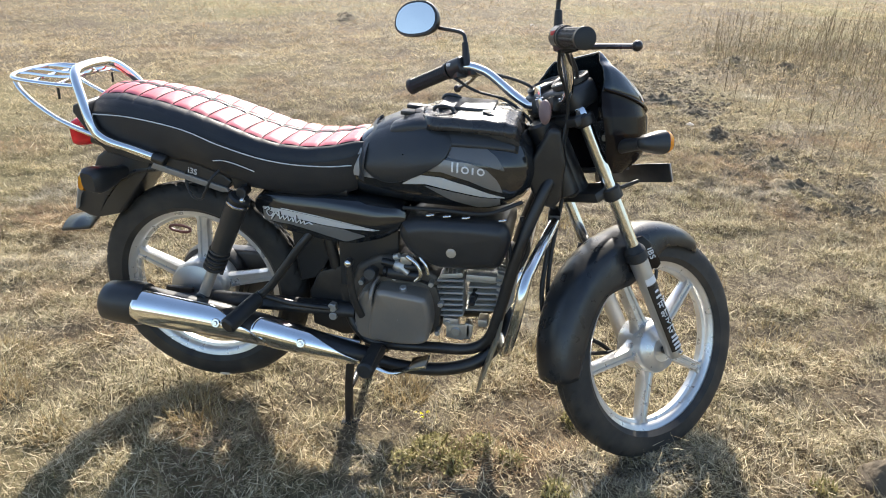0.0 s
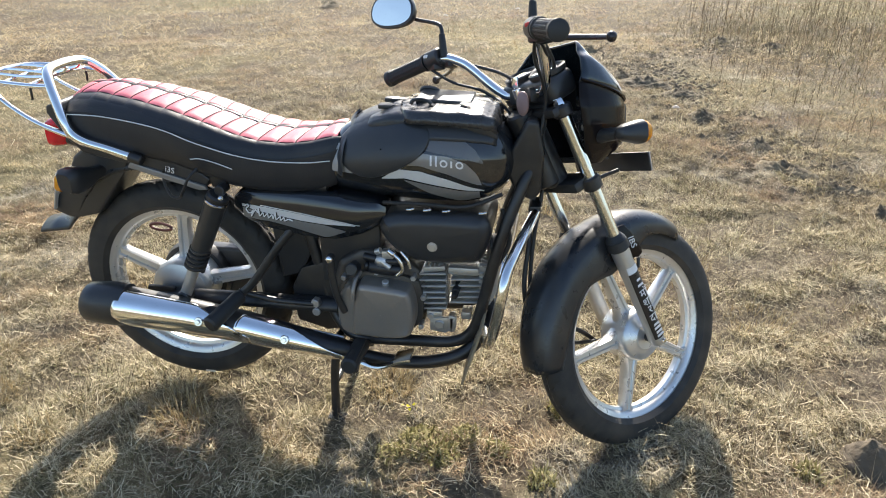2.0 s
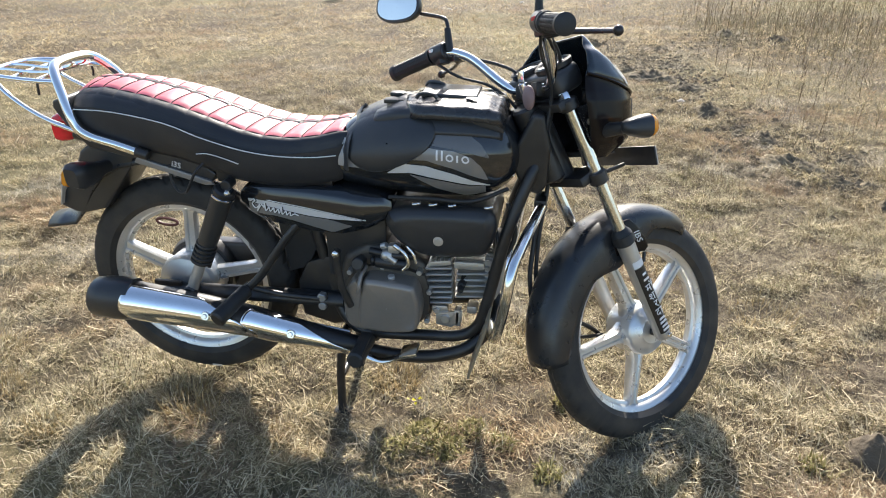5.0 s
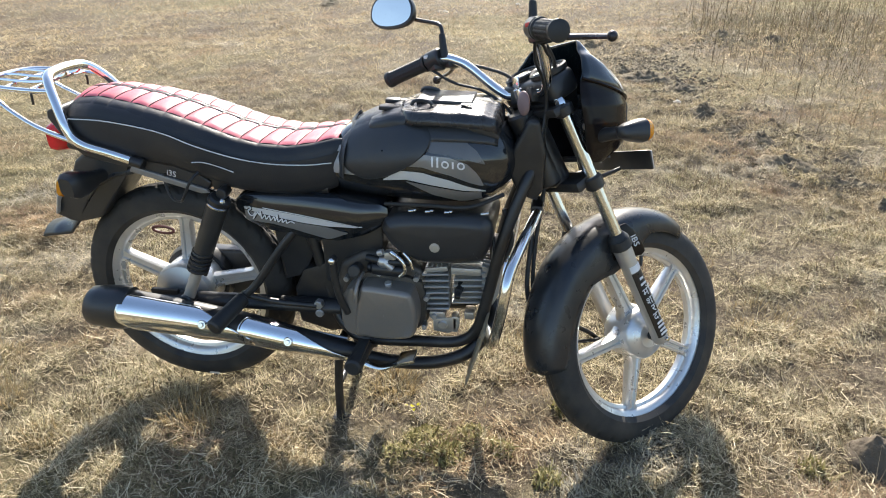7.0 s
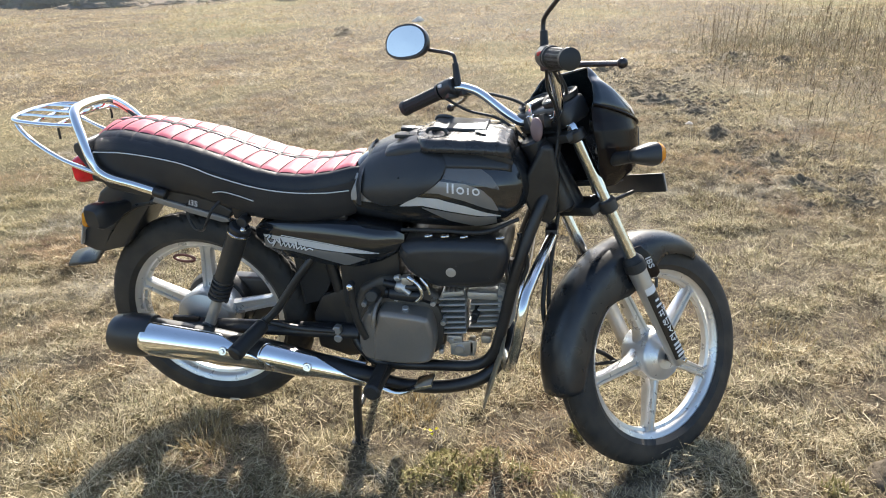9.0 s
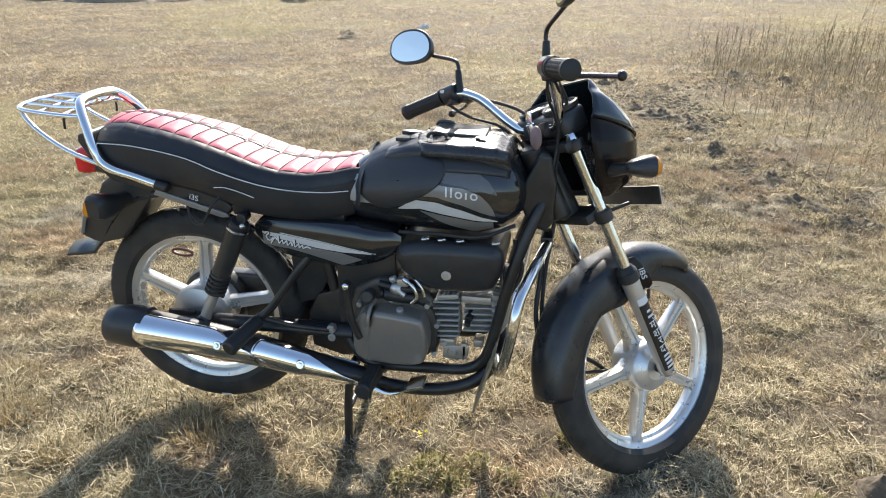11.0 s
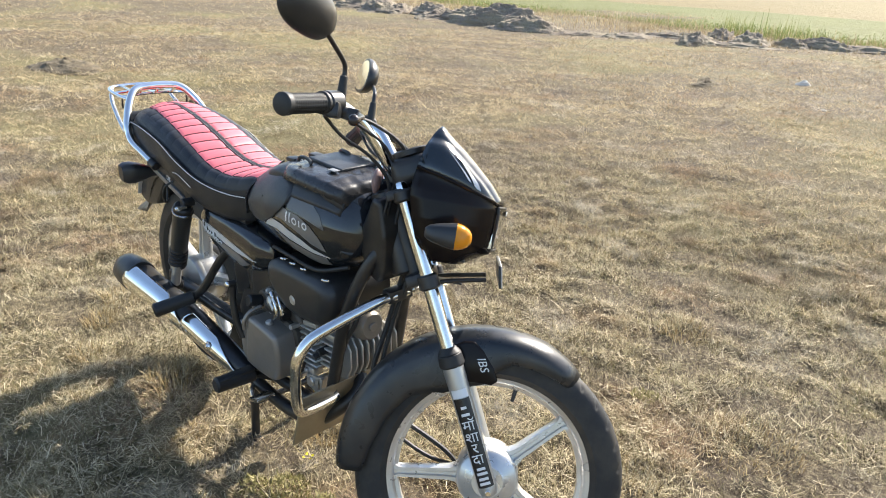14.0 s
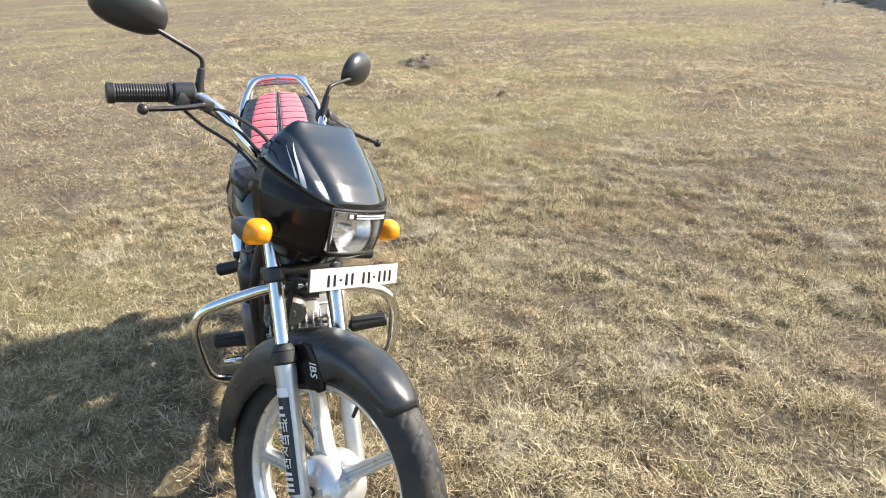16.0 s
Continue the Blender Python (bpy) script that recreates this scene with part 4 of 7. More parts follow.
# ---- frame and engine ----
part("head_tube", rod((0.985, 0, 0.70), (0.905, 0, 0.872), 0.032), BLACK_METAL, bike)
part("neck_cover", slab([(0.895, 0.80), (0.93, 0.872), (0.955, 0.868), (0.972, 0.79), (0.968, 0.70), (0.95, 0.676), (0.910, 0.69), (0.888, 0.74)], -0.056, 0.056, 0.022, 4), BLACK_METAL, bike, "black plastic cover round the steering neck")
for sy in (-1, 1):
    part("down_tube", tube([(0.955, 0.020 * sy, 0.775), (0.925, 0.060 * sy, 0.715), (0.880, 0.090 * sy, 0.585), (0.838, 0.098 * sy, 0.400), (0.815, 0.098 * sy, 0.330), (0.770, 0.098 * sy, 0.296), (0.68, 0.098 * sy, 0.288), (0.53, 0.098 * sy, 0.285), (0.47, 0.075 * sy, 0.300), (0.43, 0.055 * sy, 0.36), (0.40, 0.05 * sy, 0.50), (0.36, 0.05 * sy, 0.68)],
                           0.0150, per=6, segs=12), BLACK_METAL, bike, "black frame tube")
    part("seat_rail", tube([(0.46, 0.085 * sy, 0.700), (0.30, 0.095 * sy, 0.700), (0.10, 0.105 * sy, 0.735), (-0.10, 0.100 * sy, 0.775), (-0.20, 0.085 * sy, 0.79)], 0.014, per=5), BLACK_METAL, bike)
    part("swingarm", joined(tube([(0.46, 0.080 * sy, 0.365), (0.25, 0.088 * sy, 0.368), (0.02, 0.092 * sy, 0.366), (-0.045, 0.092 * sy, 0.366)], 0.021, per=4, segs=12, flat=0.6),
                            block((-0.03, 0.092 * sy, 0.366), (0.08, 0.014, 0.05), 0.006)), BLACK_METAL, bike, "black swingarm")
    part("pivot_bolt", joined(rod((0.405, 0.085 * sy, 0.378), (0.405, 0.106 * sy, 0.378), 0.013, segs=6), rod((0.405, 0.085 * sy, 0.352), (0.405, 0.104 * sy, 0.352), 0.011)), FORK_ALLOY, bike)
    # rear suspension unit
    top, bot = Vector((0.215, 0.150 * sy, 0.700)), Vector((0.062, 0.135 * sy, 0.392))
    d = bot - top
    shock = part("shock_absorber", rod(top + d * 0.08, top + d * 0.55, 0.0265, 0.0245, 24), BLACK_PLASTIC, bike, "black rear shock absorber with bright lower rod")
    coil = []
    side = d.normalized().cross(Vector((0, 1, 0))).normalized()
    other = d.normalized().cross(side)
    for k in range(15 * 5 + 1):
        a = 2 * math.pi * k / 15
        coil.append(top + d * (0.52 + 0.20 * k / 75) + 0.023 * (math.cos(a) * side + math.sin(a) * other))
    part("spring", tube(coil, 0.0052, per=1, segs=7), BLACK_METAL, shock, "black coil spring")
    part("rod", rod(top + d * 0.5, bot + d * 0.0, 0.0135, 0.0150, 18), FORK_ALLOY, shock, "bright damper body")
    part("top_cap", joined(rod(top + d * 0.03, top + d * 0.085, 0.027, 0.0275, 24), rod(top + Vector((0, -0.03 * sy, 0)), top + Vector((0, 0.006 * sy, 0)), 0.013)), BLACK_METAL, shock)
    part("cap_ring", turned([(0.0275, -0.002), (0.0295, -0.001), (0.0295, 0.003), (0.0275, 0.004)], top + d * 0.085, d, 28), CHROME_WORN, shock, "bright ring under the cap")
    part("acorn_nut", joined(rod(top + Vector((0.012, 0.0, -0.01)), top + Vector((0.012, 0.026 * sy, -0.01)), 0.007, segs=6), ball(top + Vector((0.012, 0.026 * sy, -0.01)), (0.006, 0.006, 0.006), 12, 8)), CHROME_WORN, shock)
    part("lower_eye", joined(rod(bot + Vector((0, -0.02, 0)), bot + Vector((0, 0.02, 0)), 0.018), rod(bot + Vector((0, -0.026, 0)), bot + Vector((0, 0.026, 0)), 0.008, segs=6)), BLACK_METAL, shock)
    # bracket beside the seat
    part("guard_mount", joined(slab([(0.160, 0.776), (0.252, 0.770), (0.246, 0.760), (0.228, 0.752), (0.222, 0.700), (0.186, 0.700), (0.180, 0.752), (0.163, 0.764)], 0.106 * sy, 0.130 * sy, 0.003)),
         BLACK_METAL, bike, "black T-shaped bracket beside the seat")

part("cable_loop", tube([(0.165, -0.150, 0.752), (0.152, -0.171, 0.735), (0.128, -0.168, 0.696), (0.108, -0.152, 0.676), (0.078, -0.136, 0.674), (0.060, -0.126, 0.702), (0.062, -0.124, 0.735)], 0.0034, per=6, segs=8), GRIP, bike, "black cable loop hanging under the seat")
engine = part("engine", joined(slab([(0.47, 0.30), (0.44, 0.40), (0.47, 0.50), (0.53, 0.535), (0.62, 0.53), (0.68, 0.49), (0.70, 0.42), (0.69, 0.33), (0.64, 0.30)], -0.085, 0.085, 0.02, 3)), CRANKCASE, bike, "grey-brown painted air-cooled engine")
part("clutch_cover", pillow([(0.535, 0.462), (0.548, 0.470), (0.600, 0.466), (0.650, 0.460), (0.666, 0.448), (0.676, 0.400), (0.672, 0.352), (0.655, 0.328), (0.600, 0.320), (0.530, 0.324), (0.516, 0.336), (0.520, 0.400)], -0.075, -0.156, 0.014, 0.003), ENGINE, engine, "smooth painted clutch cover")
part("kick_cover", pillow([(0.520, 0.466), (0.500, 0.455), (0.484, 0.425), (0.478, 0.381), (0.484, 0.338), (0.505, 0.322), (0.540, 0.322), (0.545, 0.40)], -0.075, -0.148, 0.014, 0.002), ENGINE, engine, "painted kick starter cover")
part("cover_bead", tube([(0.535, -0.110, 0.486), (0.530, -0.140, 0.477), (0.527, -0.158, 0.455), (0.525, -0.158, 0.430)], 0.0055, per=5, segs=10), ENGINE, engine)
part("starter_motor", joined(rod((0.556, -0.098, 0.498), (0.640, -0.098, 0.492), 0.018, segs=24, chamfer=0.004), rod((0.545, -0.098, 0.499), (0.556, -0.098, 0.498), 0.012)), BLACK_METAL, engine, "black starter motor")
part("banjo_bolt", joined(rod((0.603, -0.125, 0.455), (0.603, -0.130, 0.475), 0.009), ball((0.600, -0.126, 0.452), (0.016, 0.007, 0.008), 12, 8)), CAST_SILVER, engine)
part("cover_rim", slab([(0.474, 0.430), (0.496, 0.470), (0.545, 0.482), (0.640, 0.476), (0.680, 0.462), (0.692, 0.420), (0.688, 0.355), (0.668, 0.326), (0.600, 0.314), (0.500, 0.314), (0.472, 0.350)], -0.098, -0.072, 0.004), CRANKCASE, engine)
for x, z in ((0.488, 0.462), (0.575, 0.484), (0.668, 0.474), (0.692, 0.42), (0.684, 0.335), (0.560, 0.316), (0.474, 0.340)):
    part("cover_bolt", rod((x, -0.075, z), (x, -0.108, z), 0.0075, segs=6), CAST_SILVER, engine)
part("oil_filler", rod((0.520, -0.10, 0.495), (0.520, -0.14, 0.505), 0.016), BLACK_PLASTIC, engine)
part("left_cover", slab([(0.50, 0.46), (0.56, 0.49), (0.66, 0.47), (0.69, 0.40), (0.66, 0.34), (0.52, 0.33)], 0.07, 0.135, 0.02, 3), ENGINE, engine)
part("starter_hose", tube([(0.545, -0.10, 0.525), (0.60, -0.11, 0.522), (0.655, -0.105, 0.520)], 0.010, per=4), BLACK_METAL, engine)
part("carburettor", joined(rod((0.60, -0.05, 0.570), (0.69, -0.03, 0.560), 0.030), rod((0.635, -0.06, 0.535), (0.635, -0.06, 0.600), 0.022), block((0.64, -0.075, 0.575), (0.04, 0.02, 0.035), 0.006)), CAST_SILVER, engine, "bare alloy carburettor")
part("inlet_pipe", tube([(0.66, -0.05, 0.545), (0.70, -0.045, 0.535), (0.74, -0.03, 0.505)], 0.017, per=4), BLACK_METAL, engine)
part("cylinder", block((0.716, 0.0, 0.430), (0.056, 0.112, 0.110), 0.012, 3), BLACK_METAL, engine, "finned air-cooled cylinder")
for k in range(7):
    z = 0.380 + k * 0.0165
    part("fin", block((0.713, 0.0, z), (0.068, 0.182 - 0.010 * abs(k - 3) / 3, 0.0062), 0.0022, 1, Matrix.Rotation(radians(-4), 4, "Y")), FIN_METAL, engine)
part("cylinder_cap", joined(block((0.716, -0.040, 0.492), (0.058, 0.085, 0.014), 0.005, 2, Matrix.Rotation(radians(-8), 4, "Y")), *[block((0.695 + 0.011 * k, -0.045, 0.500), (0.004, 0.07, 0.006), 0.0015, 1) for k in range(5)]), FIN_METAL, engine)
part("cylinder_head", joined(block((0.792, 0.0, 0.450), (0.072, 0.115, 0.105), 0.016, 3), block((0.790, -0.060, 0.490), (0.078, 0.045, 0.022), 0.008)), FIN_METAL, engine, "cast cylinder head")
for k in range(6):
    z = 0.400 + k * 0.0168
    part("fin", block((0.792 + 0.0016 * k, 0.0, z), (0.080, 0.166 - 0.008 * abs(k - 3) / 3, 0.0062), 0.0022, 1, Matrix.Rotation(radians(-4), 4, "Y")), FIN_METAL, engine)
part("spark_plug", joined(rod((0.775, -0.060, 0.445), (0.772, -0.098, 0.440), 0.010), rod((0.772, -0.090, 0.440), (0.772, -0.110, 0.432), 0.0075)), GRIP, engine, "black spark plug cap")
part("lower_casting", joined(block((0.716, -0.072, 0.362), (0.042, 0.03, 0.022), 0.006), block((0.761, -0.075, 0.340), (0.018, 0.03, 0.048), 0.006), block((0.797, -0.060, 0.362), (0.026, 0.04, 0.022), 0.006), rod((0.708, -0.085, 0.360), (0.708, -0.094, 0.360), 0.008)), CAST_SILVER, engine, "bare alloy lower casting")
for k in range(9):
    y = -0.072 + k * 0.018
    part("head_rib", slab([(0.828, 0.385), (0.856, 0.395), (0.872, 0.430), (0.870, 0.475), (0.852, 0.500), (0.828, 0.505)], y, y + 0.005, 0.0015, 1), FIN_METAL, engine)
part("head_cover", joined(rod((0.845, -0.012, 0.525), (0.880, -0.012, 0.528), 0.040, 0.036, 28), rod((0.88, -0.012, 0.528), (0.885, -0.012, 0.528), 0.012)), ENGINE, engine, "round valve inspection cover")
part("float_bowl", joined(ball((0.592, -0.105, 0.520), (0.022, 0.018, 0.017), 16, 10), rod((0.590, -0.115, 0.524), (0.614, -0.116, 0.506), 0.008), block((0.608, -0.106, 0.540), (0.030, 0.024, 0.022), 0.006), rod((0.578, -0.112, 0.545), (0.592, -0.116, 0.552), 0.008)), CAST_SILVER, engine, "bright carburettor bowl")
part("choke_link", joined(tube([(0.622, -0.126, 0.552), (0.640, -0.131, 0.538), (0.648, -0.132, 0.512), (0.634, -0.131, 0.494)], 0.0048, per=4, segs=10), tube([(0.644, -0.124, 0.556), (0.660, -0.128, 0.538), (0.666, -0.128, 0.514)], 0.0040, per=4, segs=10), rod((0.612, -0.122, 0.556), (0.628, -0.127, 0.548), 0.007)), CHROME_WORN, engine, "bright bent pipes beside the carburettor")
part("gear_linkage", joined(slab([(0.705, 0.352), (0.775, 0.362), (0.772, 0.330), (0.745, 0.312), (0.705, 0.318)], -0.090, -0.080, 0.003), rod((0.730, -0.085, 0.338), (0.730, -0.096, 0.338), 0.013)), CAST_SILVER, engine)
part("spark_lead", tube([(0.84, -0.07, 0.47), (0.865, -0.095, 0.50), (0.86, -0.09, 0.57), (0.84, -0.05, 0.64)], 0.0045, per=5, segs=8), GRIP, engine)

filter_box = part("air_filter_box", pillow([(0.598, 0.640), (0.640, 0.654), (0.728, 0.659), (0.820, 0.658), (0.850, 0.646), (0.860, 0.610), (0.846, 0.560), (0.828, 0.536), (0.769, 0.526), (0.700, 0.525), (0.658, 0.536), (0.614, 0.566), (0.590, 0.607)], 0.06, -0.130, 0.034, 0.002, 9), BLACK_PLASTIC, bike, "black rounded plastic air filter box")
part("badge", joined(rod((0.722, -0.126, 0.578), (0.722, -0.132, 0.578), 0.0145, segs=28), rod((0.722, -0.130, 0.578), (0.722, -0.1335, 0.578), 0.009, segs=20)), CAST_SILVER, filter_box, "round metal badge")
for x in (0.66, 0.70, 0.745, 0.83):
    part("clip", joined(rod((x, -0.118, 0.664), (x + 0.012, -0.118, 0.665), 0.0035), ball((x + 0.015, -0.116, 0.666), (0.0045, 0.0045, 0.004), 10, 8)), CHROME_WORN, filter_box)
part("wiring_harness", joined(tube([(0.60, -0.10, 0.672), (0.70, -0.112, 0.678), (0.80, -0.11, 0.676), (0.88, -0.08, 0.70)], 0.005, per=5), tube([(0.88, -0.07, 0.66), (0.90, -0.075, 0.58), (0.875, -0.085, 0.52), (0.85, -0.08, 0.47)], 0.006, per=5)), GRIP, bike)
part("battery_box", slab([(0.42, 0.43), (0.42, 0.60), (0.58, 0.60), (0.58, 0.52), (0.50, 0.43)], -0.07, 0.07, 0.01), BLACK_PLASTIC, bike)
part("frame_gusset", slab([(0.335, 0.30), (0.33, 0.40), (0.36, 0.46), (0.47, 0.50), (0.50, 0.42), (0.49, 0.29), (0.42, 0.275)], -0.066, 0.066, 0.010), BLACK_METAL, bike, "black frame plate behind the engine")
part("inner_mudguard", slab([(0.30, 0.42), (0.36, 0.44), (0.44, 0.60), (0.38, 0.68), (0.25, 0.69), (0.30, 0.60)], -0.055, 0.055, 0.01), BLACK_PLASTIC, bike)

# exhaust
silencer_line = [(0.505, -0.128, 0.262, 0.022), (0.45, -0.135, 0.272, 0.027), (0.34, -0.142, 0.297, 0.034), (0.24, -0.152, 0.324, 0.038), (0.10, -0.170, 0.355, 0.043), (-0.05, -0.184, 0.379, 0.048), (-0.10, -0.188, 0.385, 0.050)]


def silencer_at(x):
    y, z, r = interp([(p[0], p[1], p[2], p[3]) for p in silencer_line[::-1]], x)
    return Vector((x, y, z)), r


def silencer_shell(x0, x1, off, n=30, a0=0.0, a1=2 * math.pi, cut0=None, cut1=None, m=32):
    rings = []
    for k in range(n + 1):
        ring = []
        for a in np.linspace(a0, a1, m):
            lo, hi = x0 + (cut0(a) if cut0 else 0), x1 + (cut1(a) if cut1 else 0)
            x = lo + (hi - lo) * k / n
            c, r = silencer_at(x)
            ring.append(c + (r + off) * Vector((0, -math.cos(a), math.sin(a))))
        rings.append(ring)
    return skin(rings, close=False, caps=False)


exhaust = part("exhaust", joined(tube([(0.845, -0.02, 0.385), (0.862, -0.045, 0.352), (0.835, -0.085, 0.305), (0.785, -0.108, 0.262), (0.70, -0.116, 0.236), (0.60, -0.118, 0.232), (0.53, -0.124, 0.246), (0.495, -0.129, 0.264)], 0.0175, per=7, segs=16)), BLACK_METAL, bike, "black exhaust pipe with chromed silencer")
part("silencer", silencer_shell(-0.12, 0.505, 0.0, m=36), BLACK_METAL, exhaust)
for x0, x1, rear in ((-0.085, 0.255, True), (0.215, 0.49, False)):
    shield = part("heat_shield", silencer_shell(x0, x1, 0.006, 30, -1.25, 1.30, lambda a: 0.055 * max(0.0, -a) ** 1.4 + 0.012 * max(0.0, a) ** 2, lambda a: -0.10 * max(0.0, a + 0.1), 30), CHROME, exhaust, "mirror-bright heat shield")
    mod = shield.modifiers.new("shell", "SOLIDIFY")
    mod.thickness = 0.0025
for x, y_out in ((0.133, None), (0.343, None)):
    c, r = silencer_at(x)
    n = Vector((0, -math.cos(0.35), math.sin(0.35)))
    part("shield_bolt", joined(rod(c + n * (r + 0.004), c + n * (r + 0.010), 0.0125, segs=24), rod(c + n * (r + 0.008), c + n * (r + 0.014), 0.0065, segs=6)), CHROME_WORN, exhaust, "screw with washer")
cap_rings = []
for x, k in ((-0.072, 1.02), (-0.085, 1.06), (-0.11, 1.07), (-0.15, 1.02), (-0.176, 0.95), (-0.184, 0.82), (-0.178, 0.5), (-0.155, 0.42)):
    y, z = -0.187 - 0.02 * (-0.085 - x), 0.384 - 0.03 * (x + 0.1)
    cap_rings.append([Vector((x + 0.16 * 0.05 * k * math.sin(a), y - 0.049 * k * math.cos(a), z + 0.055 * k * math.sin(a))) for a in np.linspace(0, 2 * math.pi, 36, endpoint=False)])
part("end_cap", skin(cap_rings), BLACK_PLASTIC, exhaust, "matt black silencer end cap")

# pegs, pedals, stands
for sy in (-1, 1):
    part("foot_peg", joined(tube([(0.545, 0.09 * sy, 0.262), (0.54, 0.13 * sy, 0.285), (0.538, 0.155 * sy, 0.295)], 0.010, per=4), rod((0.538, 0.145 * sy, 0.294), (0.534, 0.258 * sy, 0.301), 0.0200, 0.0215, 18, 0.005),
                            block((0.537, 0.20 * sy, 0.314), (0.030, 0.10, 0.008), 0.003)), GRIP, bike, "black rubber rider foot peg")
    hanger = part("pillion_hanger", tube([(0.372, 0.105 * sy, 0.595), (0.330, 0.120 * sy, 0.545), (0.265, 0.135 * sy, 0.455), (0.228, 0.145 * sy, 0.418)], 0.0115, per=5, flat=0.75), BLACK_METAL, bike, "black pillion peg hanger")
    part("stay", tube([(0.228, 0.140 * sy, 0.418), (0.30, 0.115 * sy, 0.388), (0.40, 0.10 * sy, 0.375)], 0.008, per=4), BLACK_METAL, hanger)
    part("peg", joined(rod((0.226, 0.150 * sy, 0.415), (0.190, 0.260 * sy, 0.388), 0.0190, 0.0215, 18, 0.005), rod((0.228, 0.135 * sy, 0.419), (0.222, 0.160 * sy, 0.414), 0.013)), GRIP, hanger, "black rubber pillion peg")
part("brake_pedal", joined(tube([(0.495, -0.12, 0.245), (0.535, -0.155, 0.246), (0.585, -0.178, 0.252), (0.630, -0.188, 0.278), (0.652, -0.190, 0.292)], 0.0085, per=5, flat=0.7), block((0.657, -0.193, 0.300), (0.046, 0.052, 0.010), 0.004, 2, Matrix.Rotation(radians(-18), 4, "Y"))),
     CHROME_WORN, bike, "worn chrome brake pedal")
part("gear_lever", joined(tube([(0.60, 0.13, 0.32), (0.66, 0.15, 0.315), (0.72, 0.16, 0.30)], 0.006, per=4), rod((0.72, 0.155, 0.30), (0.72, 0.20, 0.30), 0.010)), CHROME_WORN, bike)
part("kick_starter", joined(tube([(0.500, -0.150, 0.392), (0.486, -0.158, 0.44), (0.478, -0.160, 0.50), (0.478, -0.158, 0.545)], 0.0095, per=4), rod((0.478, -0.150, 0.545), (0.478, -0.172, 0.545), 0.010)), BLACK_METAL, bike, "black kick starter lever")
part("kick_bolt", ball((0.478, -0.172, 0.546), (0.009, 0.006, 0.009), 12, 8), CHROME, bike)
stand = part("centre_stand", tube([(0.455, 0.125, 0.262), (0.455, -0.125, 0.262)], 0.014, per=2), BLACK_METAL, bike, "dusty black centre stand")
for sy in (-1, 1):
    part("leg", tube([(0.450, 0.092 * sy, 0.262), (0.436, 0.094 * sy, 0.14), (0.432, 0.098 * sy, 0.012)], 0.0125, per=3, flat=0.8), BLACK_METAL, stand)
    part("foot", block((0.436, 0.100 * sy, 0.009), (0.050, 0.034, 0.012), 0.004), BLACK_METAL, stand)
part("cross_bar", tube([(0.440, -0.09, 0.13), (0.440, 0.09, 0.13)], 0.009, per=2), BLACK_METAL, stand)
part("side_stand", tube([(0.52, 0.10, 0.25), (0.44, 0.13, 0.22), (0.36, 0.14, 0.21), (0.33, 0.15, 0.20)], 0.009, per=4), BLACK_METAL, bike)
part("chain_case", slab([(0.05, 0.31), (0.0, 0.29), (-0.06, 0.33), (-0.06, 0.40), (0.0, 0.44), (0.42, 0.44), (0.47, 0.40), (0.47, 0.35), (0.42, 0.31)], 0.055, 0.100, 0.010, 3), BLACK_METAL, bike, "black chain case")
part("brake_rod", tube([(0.48, -0.115, 0.29), (0.25, -0.105, 0.315), (0.02, -0.10, 0.32)], 0.0035, per=3), CAST_SILVER, bike)

# crash guard and plate under it
for sy in (-1, 1):
    part("crash_guard", tube([(0.960, 0.012 * sy, 0.640), (0.950, 0.060 * sy, 0.632), (0.920, 0.170 * sy, 0.594), (0.906, 0.215 * sy, 0.568), (0.898, 0.238 * sy, 0.525), (0.886, 0.236 * sy, 0.450), (0.872, 0.222 * sy, 0.385), (0.860, 0.190 * sy, 0.362), (0.846, 0.120 * sy, 0.352), (0.838, 0.095 * sy, 0.350)],
                             0.0130, per=6, segs=14), CHROME_WORN, bike, "chromed tubular leg guard")
part("guard_plate", slab([(0.846, 0.392), (0.852, 0.392), (0.806, 0.236), (0.800, 0.236)], -0.200, 0.200, 0.001, 1), STEEL_PLATE, bike, "dusty bare steel stone plate")
part("guard_clamp", block((0.955, 0, 0.640), (0.03, 0.07, 0.03), 0.006), BLACK_METAL, bike)

# ---- fuel tank and its cover ----
TANK = [(0.425, 0.010, 0.735, 0.700, 0.060), (0.45, 0.055, 0.800, 0.690, 0.085), (0.50, 0.080, 0.842, 0.682, 0.105), (0.56, 0.092, 0.868, 0.676, 0.118), (0.64, 0.105, 0.886, 0.670, 0.130), (0.72, 0.112, 0.894, 0.668, 0.136),
        (0.80, 0.104, 0.890, 0.668, 0.128), (0.85, 0.090, 0.876, 0.680, 0.112), (0.885, 0.068, 0.845, 0.705, 0.088), (0.905, 0.035, 0.800, 0.740, 0.050)]


def tank_ring(x, grow=0.0, only_top=False, n=40):
    """The tank's outline across at x: narrow shoulders, widest below the middle, tucked under."""
    wt, zt, zb, wm = interp(TANK, x)
    zm = zb + (zt - zb) * 0.52
    pts = []
    for k in range(n + 1):
        a = math.pi * k / n                     # from the bottom, up one side, to the top
        s, c = math.sin(a), -math.cos(a)
        w = wm if c < 0.1 else wm + (wt - wm) * min(1.0, (c - 0.1) / 0.9) * 0.9
        y = w * s ** 0.55
        z = zm + (c * (zt - zm) if c > 0 else c * (zm - zb))
        pts.append(Vector((x, -y, z)))
    full = pts + [Vector((x, -p.y, p.z)) for p in pts[-2:0:-1]]
    if grow:
        ctr = Vector((x, 0, zm))
        full = [ctr + (p - ctr) * (1 + grow / max(0.03, (p - ctr).length)) for p in full]
    return full


